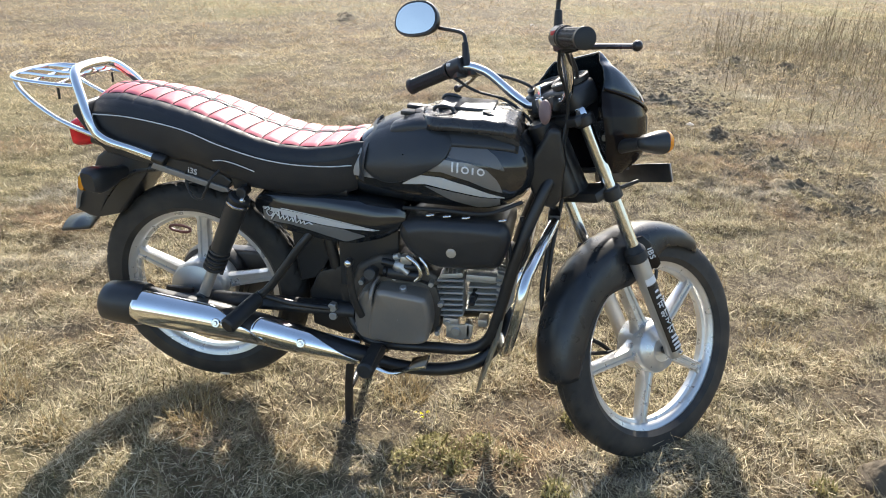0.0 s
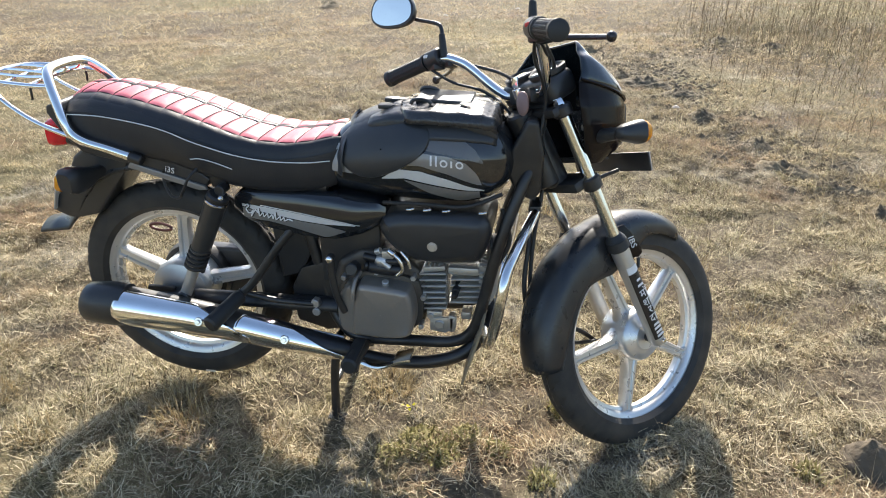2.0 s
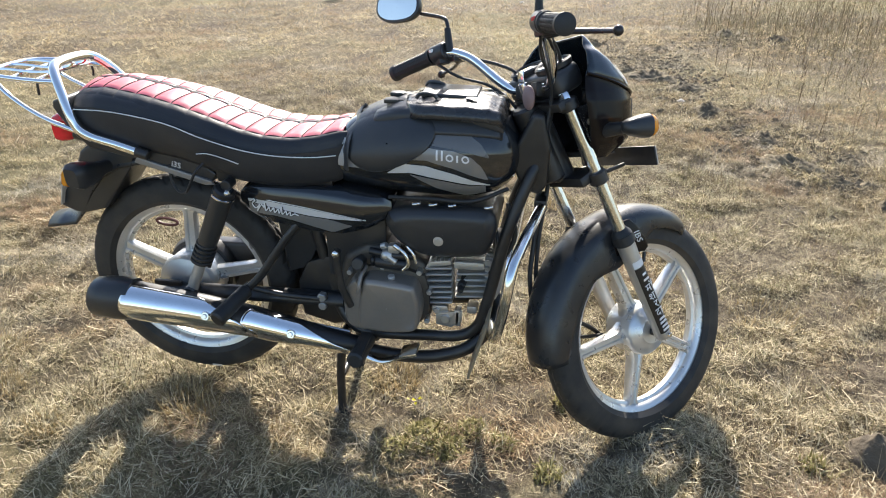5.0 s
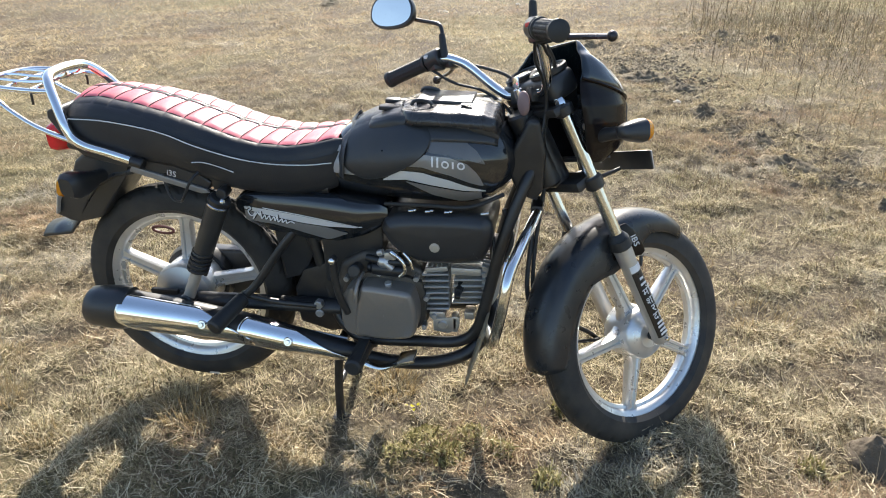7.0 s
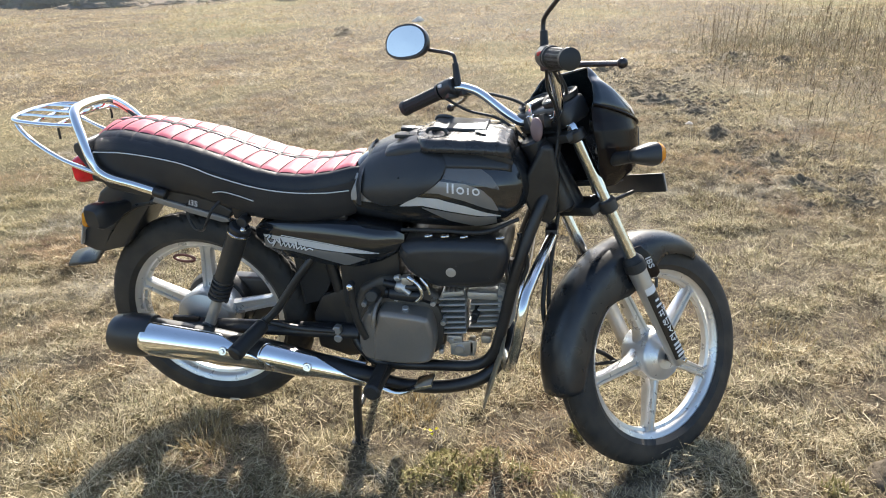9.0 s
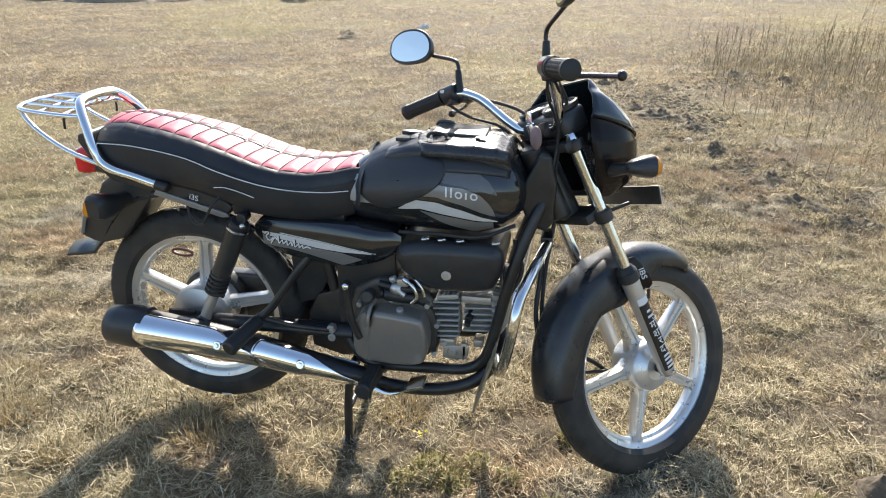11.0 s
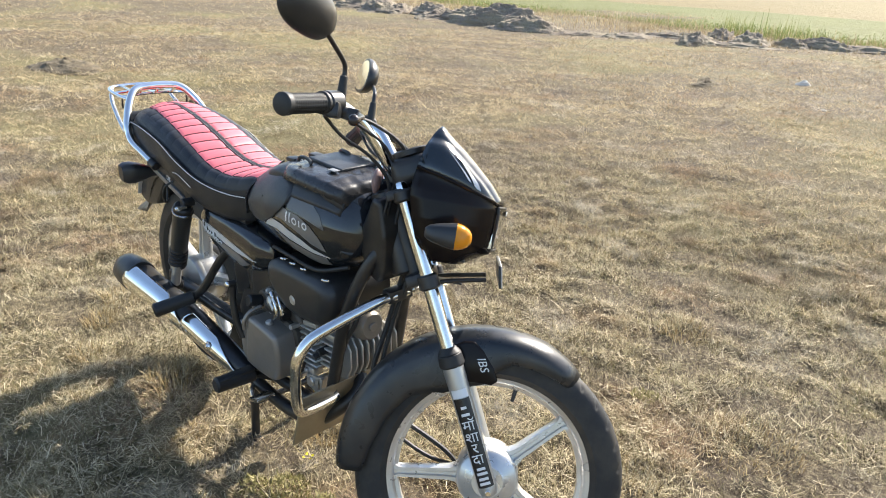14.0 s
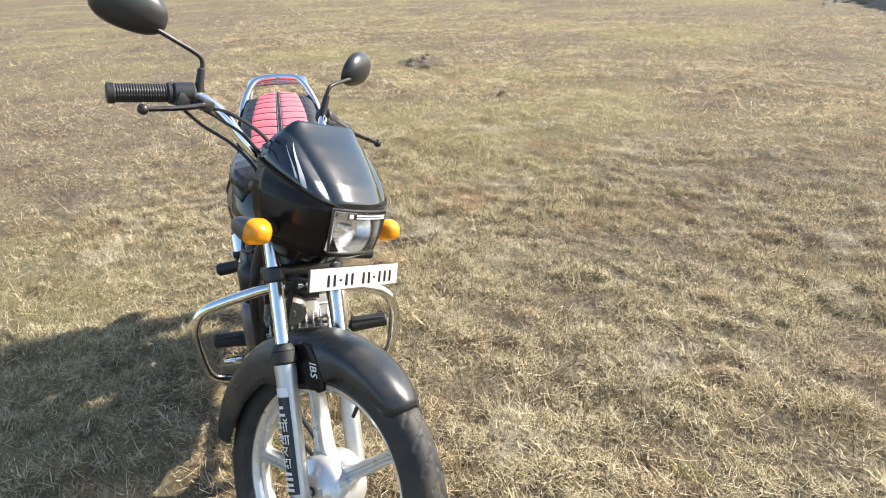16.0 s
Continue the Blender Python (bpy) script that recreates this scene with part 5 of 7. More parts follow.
tank_x = [0.425 + (0.905 - 0.425) * k / 36 for k in range(37)]
tank = part("fuel_tank", skin([tank_ring(x) for x in tank_x]), BLACK_PAINT, bike, "black fuel tank with silver flash decals", sharp=60)


def tank_side(x, z, off=0.0018):
    """A place on the tank's right flank."""
    ring = tank_ring(x)[: 41]
    zs = [p.z for p in ring]
    y = float(np.interp(z, zs, [p.y for p in ring]))
    return Vector((x, y - off, z))


def flank_patch(top, bottom, n=26, m=5, off=0.0018):
    """A decal on the flank between an upper and a lower line of (x, z)."""
    bm = bmesh.new()
    x0, x1 = max(top[0][0], bottom[0][0]), min(top[-1][0], bottom[-1][0])
    rows = []
    for i in range(n + 1):
        x = x0 + (x1 - x0) * i / n
        a, b = interp(top, x)[0], interp(bottom, x)[0]
        rows.append([bm.verts.new(tank_side(x, b + (a - b) * j / m, off)) for j in range(m + 1)])
    for r, s in zip(rows, rows[1:]):
        for j in range(m):
            bm.faces.new((r[j], r[j + 1], s[j + 1], s[j]))
    return bm


flashes = (
    ([(0.690, 0.826), (0.715, 0.842), (0.75, 0.848), (0.79, 0.838), (0.82, 0.815), (0.838, 0.788)], [(0.690, 0.822), (0.715, 0.812), (0.76, 0.805), (0.80, 0.797), (0.82, 0.790), (0.838, 0.784)], DECAL_DARK),
    ([(0.655, 0.785), (0.70, 0.812), (0.76, 0.806), (0.80, 0.792), (0.825, 0.765), (0.835, 0.738)], [(0.655, 0.782), (0.70, 0.783), (0.76, 0.765), (0.80, 0.748), (0.825, 0.737), (0.835, 0.735)], DECAL_GREY),
    ([(0.605, 0.752), (0.645, 0.778), (0.70, 0.776), (0.76, 0.758), (0.81, 0.738), (0.84, 0.727)], [(0.605, 0.750), (0.66, 0.756), (0.72, 0.745), (0.78, 0.732), (0.84, 0.724)], DECAL_SILVER),
    ([(0.66, 0.750), (0.72, 0.740), (0.78, 0.727), (0.83, 0.722)], [(0.66, 0.748), (0.72, 0.715), (0.78, 0.692), (0.83, 0.700)], DECAL_GREY),
    ([(0.445, 0.778), (0.465, 0.812), (0.50, 0.826), (0.56, 0.810)], [(0.445, 0.765), (0.48, 0.762), (0.56, 0.762)], DECAL_MID),
)
for k, (top, bottom, m_) in enumerate(flashes):
    dz = (0.0, -0.004, -0.010, -0.008, -0.016)[k]
    for mirrored in (False, True):
        part("flash_decal", flank_patch([(x, z + dz) for x, z in top], [(x, z + dz) for x, z in bottom], off=0.0012 + 0.0004 * k), m_, tank, "", MIRROR_Y if mirrored else None)
# maker's mark as plain white strokes and rings
def flank_ring(x, z, r0, r1, off):
    """A flat ring on the tank's flank."""
    return skin([[tank_side(x + r * math.cos(a), z + r * math.sin(a) - 0.1 * r * math.cos(a), off) for a in np.linspace(0, 2 * math.pi, 25)] for r in (r0, r1)], close=False, caps=False)


for sy in (-1, 1):
    at = None if sy < 0 else MIRROR_Y
    for x, w, h in ((0.7235, 0.0042, 0.023), (0.7350, 0.0042, 0.023), (0.7690, 0.0042, 0.016)):
        zc = 0.793 - 0.10 * (x - 0.7285) - (0.0035 if h < 0.02 else 0.0)
        top = [(x - w / 2, zc + h / 2), (x + w / 2, zc + h / 2 - 0.1 * w)]
        bottom = [(x - w / 2, zc - h / 2), (x + w / 2, zc - h / 2 - 0.1 * w)]
        part("badge_mark", flank_patch(top, bottom, 4, 4, 0.0040), DECAL_WHITE, tank, "", at)
    for x in (0.7520, 0.7870):
        part("badge_ring", flank_ring(x, 0.7895 - 0.10 * (x - 0.7285), 0.0050, 0.0088, 0.0040), DECAL_WHITE, tank, "", at)

cover = new("tank_cover")
cover.matrix_world = LEAN
tagged(cover, "matt black leathercloth tank cover with knee pads and pouch", "tank cover")
bm = bmesh.new()
rows = []
for k in range(31):
    x = 0.52 + (0.865 - 0.52) * k / 30
    ring = tank_ring(x, 0.0036)[26:55]
    rows.append([bm.verts.new(p) for p in ring])
for a, b in zip(rows, rows[1:]):
    for i in range(len(a) - 1):
        bm.faces.new((a[i], a[i + 1], b[i + 1], b[i]))
top_sheet = part("cover_sheet", bm, COVER, cover, "")
mod = top_sheet.modifiers.new("shell", "SOLIDIFY")
mod.thickness = 0.002
for sy in (-1, 1):
    outline = [(p.x, p.z) for p in spline([(x, 0, z) for x, z in ((0.502, 0.825), (0.530, 0.850), (0.575, 0.866), (0.645, 0.872), (0.700, 0.866), (0.718, 0.845), (0.710, 0.815), (0.675, 0.784), (0.630, 0.758), (0.583, 0.741), (0.545, 0.743), (0.515, 0.762), (0.501, 0.79), (0.502, 0.825))], 3)[:-1]]
    bm = bmesh.new()
    prev = None
    ctr = Vector((0.608, 0, 0.812))
    for k, (f_, push) in enumerate(((1.0, 0.004), (0.97, 0.008), (0.86, 0.010), (0.6, 0.012), (0.3, 0.012), (0.02, 0.012))):
        row = []
        for x, z in outline:
            x2, z2 = ctr.x + (x - ctr.x) * f_, ctr.z + (z - ctr.z) * f_
            row.append(bm.verts.new(tank_side(min(x2, 0.86), z2, push)))
        if prev:
            for i in range(len(row)):
                j = (i + 1) % len(row)
                bm.faces.new((prev[i], prev[j], row[j], row[i]))
        prev = row
    part("knee_pad", bm, COVER, cover, "padded oval knee patch", None if sy < 0 else MIRROR_Y)
POUCH = [(0.56, 0.846, 0.074, 0.0074), (0.572, 0.854, 0.088, 0.0166), (0.62, 0.864, 0.096, 0.0221), (0.7, 0.87, 0.1, 0.0239), (0.78, 0.87, 0.1, 0.0239), (0.835, 0.864, 0.098, 0.0239), (0.856, 0.854, 0.094, 0.0184), (0.866, 0.842, 0.084, 0.0092)]
rings = []
for k in range(29):
    x = 0.560 + (0.866 - 0.560) * k / 28
    z, w, h = interp(POUCH, x)
    ring = []
    for a in np.linspace(0, 2 * math.pi, 44, endpoint=False):
        ca, sa = math.cos(a), math.sin(a)
        ring.append(Vector((x, w * math.copysign(abs(ca) ** 0.32, ca), z - 0.06 * (ca * ca) * w + h * math.copysign(abs(sa) ** 0.45, sa) + 0.003 * noise.noise(Vector((x * 30, ca * 3, sa * 3))))))
    rings.append(ring)
pouch = part("pouch", skin(rings), COVER, cover, "flat black zip pouch")
rings = []
for k in range(33):
    x = 0.635 + (0.880 - 0.635) * k / 32
    z, w, h = interp(POUCH, min(x, 0.845))
    lip = max(0.0, (x - 0.852) / 0.028)
    u = (x - 0.635) / 0.245
    w = (w + 0.014) * (1 - abs(2 * u - 1) ** 4.5) ** 0.30 + 0.004
    rings.append([Vector((x - 0.010 * lip ** 2, v * w, z + h + 0.005 - 0.024 * max(0.0, (abs(v) - 0.86) / 0.14) ** 1.5 - 0.05 * v * v * w + 0.003 * noise.noise(Vector((x * 26, v * 4, 2))) - 0.034 * lip ** 1.6)) for v in np.linspace(-1, 1, 41)])
flap = part("flap", skin(rings, close=False, caps=False), FLAP, cover, "shiny creased pouch flap")
mod = flap.modifiers.new("shell", "SOLIDIFY")
mod.thickness = 0.005
part("pocket", block((0.735, 0.015, 0.900), (0.13, 0.105, 0.010), 0.005, 3, Matrix.Rotation(radians(2), 4, "Y")), COVER, cover, "raised flat pocket")
for x, y in ((0.600, -0.030), (0.600, 0.035)):
    z, w, h = interp(POUCH, x)
    part("buckle", joined(block((x, y, z + h + 0.006), (0.034, 0.026, 0.010), 0.003), block((x + 0.020, y, z + h + 0.006), (0.020, 0.014, 0.007), 0.002)), BLACK_PLASTIC, cover, "black plastic side-release buckle")
    part("strap", block((x + 0.055, y, z + h + 0.006), (0.080, 0.020, 0.003), 0.001), COVER, cover)
for y in (-0.060, 0.060):
    part("handle_loop", tube([(0.665, y, 0.900), (0.672, y, 0.909), (0.69, y * 0.95, 0.911), (0.705, y * 0.95, 0.907), (0.712, y * 0.95, 0.900)], 0.0045, per=5, segs=8), COVER, cover)
part("patch", block((0.790, -0.050, 0.9015), (0.026, 0.016, 0.002), 0.0008), mat("grey_patch", (0.22, 0.22, 0.22), 0.4), cover)
for sy in (-1, 1):
    part("strap", tube([tank_side(0.515, 0.855, 0.006), tank_side(0.505, 0.80, 0.006), tank_side(0.50, 0.74, 0.005)], 0.017, per=4, segs=10, flat=0.16), COVER, cover, "", None if sy < 0 else MIRROR_Y)

# ---- seat ----
SEAT = [(-0.200, 0.868, 0.8, 0.100), (-0.188, 0.892, 0.785, 0.112), (-0.16, 0.909, 0.78, 0.122), (-0.1, 0.914, 0.775, 0.13), (0.0, 0.900, 0.765, 0.136), (0.09, 0.880, 0.752, 0.14), (0.17, 0.855, 0.725, 0.14), (0.24, 0.831, 0.702, 0.138), (0.3, 0.817, 0.693, 0.134), (0.37, 0.812, 0.69, 0.126), (0.43, 0.818, 0.692, 0.114), (0.48, 0.828, 0.70, 0.1), (0.505, 0.828, 0.74, 0.088)]
RED_HALF = [(-0.19, 0.060), (-0.05, 0.075), (0.10, 0.089), (0.28, 0.096), (0.40, 0.090), (0.495, 0.070)]


def seat_top(x, v):
    """A place on the padded top: v from -1 to 1 across."""
    zt, zb, w = interp(SEAT, x)
    return Vector((x, v * interp(RED_HALF, x)[0], zt - 0.011 * abs(v) ** 2.2))


seat_rings = []
for k in range(61):
    x = -0.200 + 0.705 * k / 60
    zt, zb, w = interp(SEAT, x)
    h = zt - zb
    half = [(0.0, zb), (0.75, zb), (0.90, zb + 0.02 * h), (0.98, zb + 0.14 * h), (1.0, zb + 0.35 * h), (1.015, zb + 0.55 * h), (1.0, zb + 0.70 * h), (0.965, zt - 0.050), (0.90, zt - 0.030), (0.80, zt - 0.018), (0.6, zt - 0.009), (0.3, zt - 0.003), (0.0, zt)]
    ring = [Vector((x, -v * w, z)) for v, z in half] + [Vector((x, v * w, z)) for v, z in half[-2:0:-1]]
    seat_rings.append(ring)
seat = part("seat", skin(seat_rings), REXINE, bike, "long black seat with a red quilted top and white piping", sharp=70)
QUILT = 0.0455
for sy in (-1, 1):
    rows, nx, ny = [], 300, 12
    for i in range(nx + 1):
        x = -0.184 + (0.490 + 0.184) * i / nx
        row = []
        for j in range(ny + 1):
            v = 0.065 + (0.985 - 0.065) * j / ny
            ph = ((x + 0.018 * v) / QUILT) % 1.0
            puff = 0.0062 * (math.sin(math.pi * ph) ** 0.40) * min(1.0, (v - 0.04) / 0.10) * min(1.0, (1.06 - v) / 0.12)
            p = seat_top(x, v * sy)
            row.append(p + Vector((0, 0.3 * sy * puff * max(0, v - 0.7), 0.0012 + puff)))
        rows.append(row)
    part("red_panel", skin(rows, close=False, caps=False), RED_REXINE, seat, "glossy red quilted panel with cross stitching", sharp=60)
seams = []
for k in range(-4, 11):
    for sy in (-1, 1):
        seams.append(tube([seat_top(k * QUILT - 0.018 * v, v * sy) + Vector((0, 0, 0.0042 if v < 0.95 else 0.002)) for v in np.linspace(0.09, 1.0, 10) if -0.18 < k * QUILT - 0.018 * v < 0.485] or [Vector((0.2, 0, 0.8)), Vector((0.2, 0.001, 0.8))], 0.0014, per=1, segs=6))
part("quilt_seams", joined(*seams), SEAM, seat, "dark sewn seams across the red panels", kind="stuff")
rows = []
for i in range(121):
    x = -0.186 + 0.681 * i / 120
    ph = (x / QUILT) % 1.0
    rows.append([seat_top(x, v) + Vector((0, 0, 0.0035 + 0.004 * math.sin(math.pi * ph) ** 0.5 * (1 - (v / 0.12) ** 2))) for v in np.linspace(-0.10, 0.10, 7)])
part("centre_strip", skin(rows, close=False, caps=False), REXINE, seat, "black centre strip with grey stitching")
for v in (-0.060, 0.060):
    part("stitching", tube([seat_top(-0.18 + 0.67 * i / 60, v) + Vector((0, 0, 0.0065)) for i in range(61)], 0.0009, per=1, segs=5), mat("grey_thread", (0.20, 0.19, 0.18), 0.7, bump=0) if v < 0 else bpy.data.materials["grey_thread"], seat)
# black tabs between the red panel and the flank
for sy in (-1, 1):
    rows = []
    for i in range(301):
        x = -0.190 + 0.690 * i / 300
        zt, zb, w = interp(SEAT, x)
        ph = ((x + 0.018) / QUILT) % 1.0
        puff = 0.0024 * math.sin(math.pi * ph) ** 0.35
        r0 = interp(RED_HALF, x)[0] / w
        rows.append([Vector((x, sy * w * (r0 + (0.985 - r0) * v), zt + dz)) + Vector((0, sy * puff * 0.5 * (0.05 < v < 0.6), puff * (0.05 < v < 0.6) + 0.0015)) for v, dz in ((0.0, -0.009), (0.2, -0.012), (0.45, -0.017), (0.7, -0.029), (0.85, -0.042), (1.0, -0.060))])
    part("side_roll", skin(rows, close=False, caps=False), REXINE, seat, "black stitched roll along the edge", sharp=60)
    line = []
    for x, z in ((-0.165, 0.864), (-0.068, 0.865), (0.031, 0.853), (0.098, 0.838), (0.164, 0.813), (0.258, 0.786), (0.339, 0.7725), (0.42, 0.768), (0.478, 0.770)):
        zt, zb, w = interp(SEAT, x)
        line.append((x, sy * (w * 1.012 + 0.0022), z))
    part("piping", tube(line, 0.0014, per=6, segs=6), PIPING, seat, "white piping")
    part("side_fold", tube([(0.148, sy * 0.1420, 0.772), (0.175, sy * 0.1430, 0.774), (0.210, sy * 0.1430, 0.766), (0.250, sy * 0.1420, 0.752)], 0.0013, per=4, segs=6), PIPING, seat)
part("seat_tail", slab([(-0.186, 0.893), (-0.214, 0.882), (-0.218, 0.865), (-0.185, 0.810), (-0.145, 0.768), (-0.02, 0.745), (0.16, 0.690), (0.18, 0.715), (0.14, 0.745), (0.0, 0.782), (-0.12, 0.815), (-0.168, 0.850), (-0.178, 0.886)], -0.122, 0.122, 0.012, 3), BLACK_PLASTIC, bike, "black tail panel under the seat")
for sy in (-1, 1):
    part("tail_trim", slab([(-0.02, 0.752), (0.165, 0.700), (0.172, 0.690), (0.150, 0.688), (-0.03, 0.738)], 0.120 * sy, 0.128 * sy, 0.003), DECAL_GREY, bike, "")
part("tail_lettering", lettering("i3S", 0.021), DECAL_WHITE, bike, "small silver letters", facing((0.082, -0.1285, 0.737), (1, 0, -0.26), (0.26, 0, 1)))

# side panels
PANEL = [(0.226, 0.672, 0.662, 0.635), (0.245, 0.690, 0.676, 0.608), (0.30, 0.698, 0.682, 0.588), (0.40, 0.696, 0.678, 0.570), (0.48, 0.690, 0.670, 0.566), (0.55, 0.680, 0.660, 0.585), (0.59, 0.672, 0.652, 0.610), (0.606, 0.664, 0.648, 0.630)]
for sy in (-1, 1):
    rows = []
    for k in range(25):
        x = 0.226 + (0.606 - 0.226) * k / 24
        zt, zc, zb = interp(PANEL, x)
        end = min(1.0, 0.35 + 3.5 * min(k, 24 - k) / 24)
        rows.append([Vector((x, sy * y, z)) for y, z in ((0.050, zt), (0.086, zt), (0.104, zt - 0.003), (0.098 + 0.019 * end, zc + 0.006), (0.098 + 0.023 * end, zc), (0.098 + 0.0265 * end, zc - 0.3 * (zc - zb)), (0.098 + 0.0245 * end, zc - 0.62 * (zc - zb)), (0.098 + 0.016 * end, zb + 0.008), (0.092, zb), (0.050, zb))])
    sp = part("side_panel", skin(rows), BLACK_PAINT, bike, "gloss black side panel with silver flash", sharp=50)
    def on_panel(x, z, off, s=sy):
        zt, zc, zb = interp(PANEL, x)
        f_ = (zc - z) / (zc - zb)
        end = min(1.0, 0.35 + 3.5 * min((x - 0.226) / 0.38, (0.606 - x) / 0.38))
        return Vector((x, s * (0.098 + end * float(np.interp(f_, (0.0, 0.3, 0.62, 0.92), (0.023, 0.0265, 0.0245, 0.016))) + off), z))
    def panel_patch(top, bottom, off, n=24, m=4):
        x0, x1 = max(top[0][0], bottom[0][0]), min(top[-1][0], bottom[-1][0])
        out = []
        for i in range(n + 1):
            x = x0 + (x1 - x0) * i / n
            a, b = interp(top, x)[0], interp(bottom, x)[0]
            out.append([on_panel(x, b + (a - b) * j / m, off) for j in range(m + 1)])
        return skin(out, close=False, caps=False)
    part("flash_decal", panel_patch([(0.248, 0.655), (0.30, 0.655), (0.40, 0.640), (0.534, 0.617)], [(0.248, 0.648), (0.30, 0.640), (0.40, 0.622), (0.457, 0.616), (0.534, 0.615)], 0.0012), DECAL_SILVER, sp)
    part("lower_flash", panel_patch([(0.248, 0.646), (0.30, 0.638), (0.40, 0.620), (0.457, 0.614), (0.508, 0.600)], [(0.248, 0.618), (0.316, 0.616), (0.373, 0.602), (0.458, 0.577), (0.508, 0.597)], 0.0012), DECAL_GREY, sp)
    part("flash_line", panel_patch([(0.300, 0.6585), (0.40, 0.6435), (0.545, 0.6175)], [(0.300, 0.6565), (0.40, 0.6415), (0.545, 0.6160)], 0.0018, 24, 2), DECAL_WHITE, sp)
    curl = []
    strokes = ((0.0, 0.9), (0.05, 1.9), (0.09, 1.4), (0.04, 0.3), (0.10, -0.9), (0.16, -0.6), (0.20, 0.7), (0.17, -1.9), (0.24, 0.8), (0.30, 0.2), (0.30, 1.7), (0.35, -0.7), (0.40, 0.6), (0.44, -0.6), (0.49, 0.7), (0.53, -0.7), (0.58, 0.6), (0.62, -0.6),
               (0.64, 1.6), (0.68, -0.7), (0.74, 0.6), (0.77, -0.6), (0.82, 0.5), (0.85, -0.5), (0.92, 0.3), (1.0, 0.0))
    for p in spline([(u, 0, h) for u, h in strokes], 7):
        curl.append(on_panel(0.254 + 0.125 * p.x + 0.0022 * p.z, 0.643 - 0.022 * p.x + 0.0075 * p.z, 0.0040))
    part("script_shadow", tube([p + Vector((0.001, 0.0026 * -sy, -0.001)) for p in curl], 0.0026, per=1, segs=6), STICKER_BLACK, sp)
    part("script_mark", tube(curl, 0.0016, per=1, segs=6), DECAL_WHITE, sp, "curly white script-like mark")

# ---- tail: mudguard, lamp, indicators, carrier ----
rings = []
for x, z, w, d in ((0.14, 0.715, 0.058, 0.012), (0.05, 0.728, 0.062, 0.014), (-0.05, 0.730, 0.066, 0.018), (-0.13, 0.722, 0.068, 0.024), (-0.19, 0.694, 0.068, 0.028), (-0.235, 0.644, 0.066, 0.028), (-0.268, 0.585, 0.062, 0.022), (-0.300, 0.540, 0.060, 0.014), (-0.345, 0.524, 0.057, 0.006), (-0.390, 0.514, 0.054, 0.004)):
    tang = Vector((0.5, 0, 0.6)).normalized() if x < -0.13 else Vector((0, 0, 1))
    rings.append([Vector((x + (0.4 * d * abs(v) ** 3 if x < -0.1 else 0), v * w, z + 0.020 * (1 - v * v) - d * abs(v) ** 3)) for v in np.linspace(-1, 1, 17)])
rear_guard = part("rear_mudguard", skin(rings, close=False, caps=False), FENDER_BLACK, bike, "black rear mudguard with upturned flap", sharp=60)
mod = rear_guard.modifiers.new("shell", "SOLIDIFY")
mod.thickness = 0.005
part("tail_bracket", slab([(-0.05, 0.765), (-0.17, 0.775), (-0.225, 0.735), (-0.262, 0.660), (-0.285, 0.622), (-0.318, 0.598), (-0.320, 0.580), (-0.285, 0.565), (-0.262, 0.560), (-0.188, 0.578), (-0.088, 0.700)], -0.062, 0.062, 0.010, 3), BLACK_PLASTIC, rear_guard, "black plastic tail bracket")
part("rear_plate", block((-0.292, 0, 0.640), (0.004, 0.15, 0.11), 0.002, 1, Matrix.Rotation(radians(18), 4, "Y")), PLATE_WHITE, rear_guard)
tail_rings = []
for x, k in ((-0.20, 0.9), (-0.24, 1.0), (-0.268, 1.0), (-0.287, 0.90), (-0.295, 0.4)):
    tail_rings.append([Vector((x, 0.066 * k * math.copysign(abs(math.cos(a)) ** 0.5, math.cos(a)), 0.803 + 0.2 * (x + 0.22) + 0.040 * k * math.copysign(abs(math.sin(a)) ** 0.5, math.sin(a)))) for a in np.linspace(0, 2 * math.pi, 28, endpoint=False)])
part("tail_lamp", skin(tail_rings), RED_LENS, bike, "red tail lamp")
for sy in (-1, 1):
    rings = []
    for x, y, ex, ez in ((-0.150, 0.058, 0.013, 0.013), (-0.160, 0.085, 0.016, 0.015), (-0.168, 0.105, 0.022, 0.023), (-0.176, 0.133, 0.026, 0.030), (-0.180, 0.155, 0.024, 0.030), (-0.182, 0.167, 0.017, 0.023)):
        rings.append([Vector((x + ex * math.copysign(abs(math.cos(a)) ** 0.5, math.cos(a)), sy * y, 0.702 + ez * math.copysign(abs(math.sin(a)) ** 0.5, math.sin(a)) - 0.25 * ez * math.cos(a))) for a in np.linspace(0, 2 * math.pi, 24, endpoint=False)])
    ri = part("turn_indicator", skin(rings), BLACK_PLASTIC, bike, "black rear indicator with amber lens")
    rings = []
    for x, e in ((-0.196, 1.0), (-0.206, 0.97), (-0.214, 0.80), (-0.218, 0.15)):
        rings.append([Vector((x - 0.012 * math.sin(a) * e * -1, sy * 0.136 + 0.030 * e * math.copysign(abs(math.cos(a)) ** 0.6, math.cos(a)), 0.701 + 0.028 * e * math.copysign(abs(math.sin(a)) ** 0.6, math.sin(a)))) for a in np.linspace(0, 2 * math.pi, 24, endpoint=False)])
    part("lens", skin(rings), AMBER, ri, "amber plastic lens")

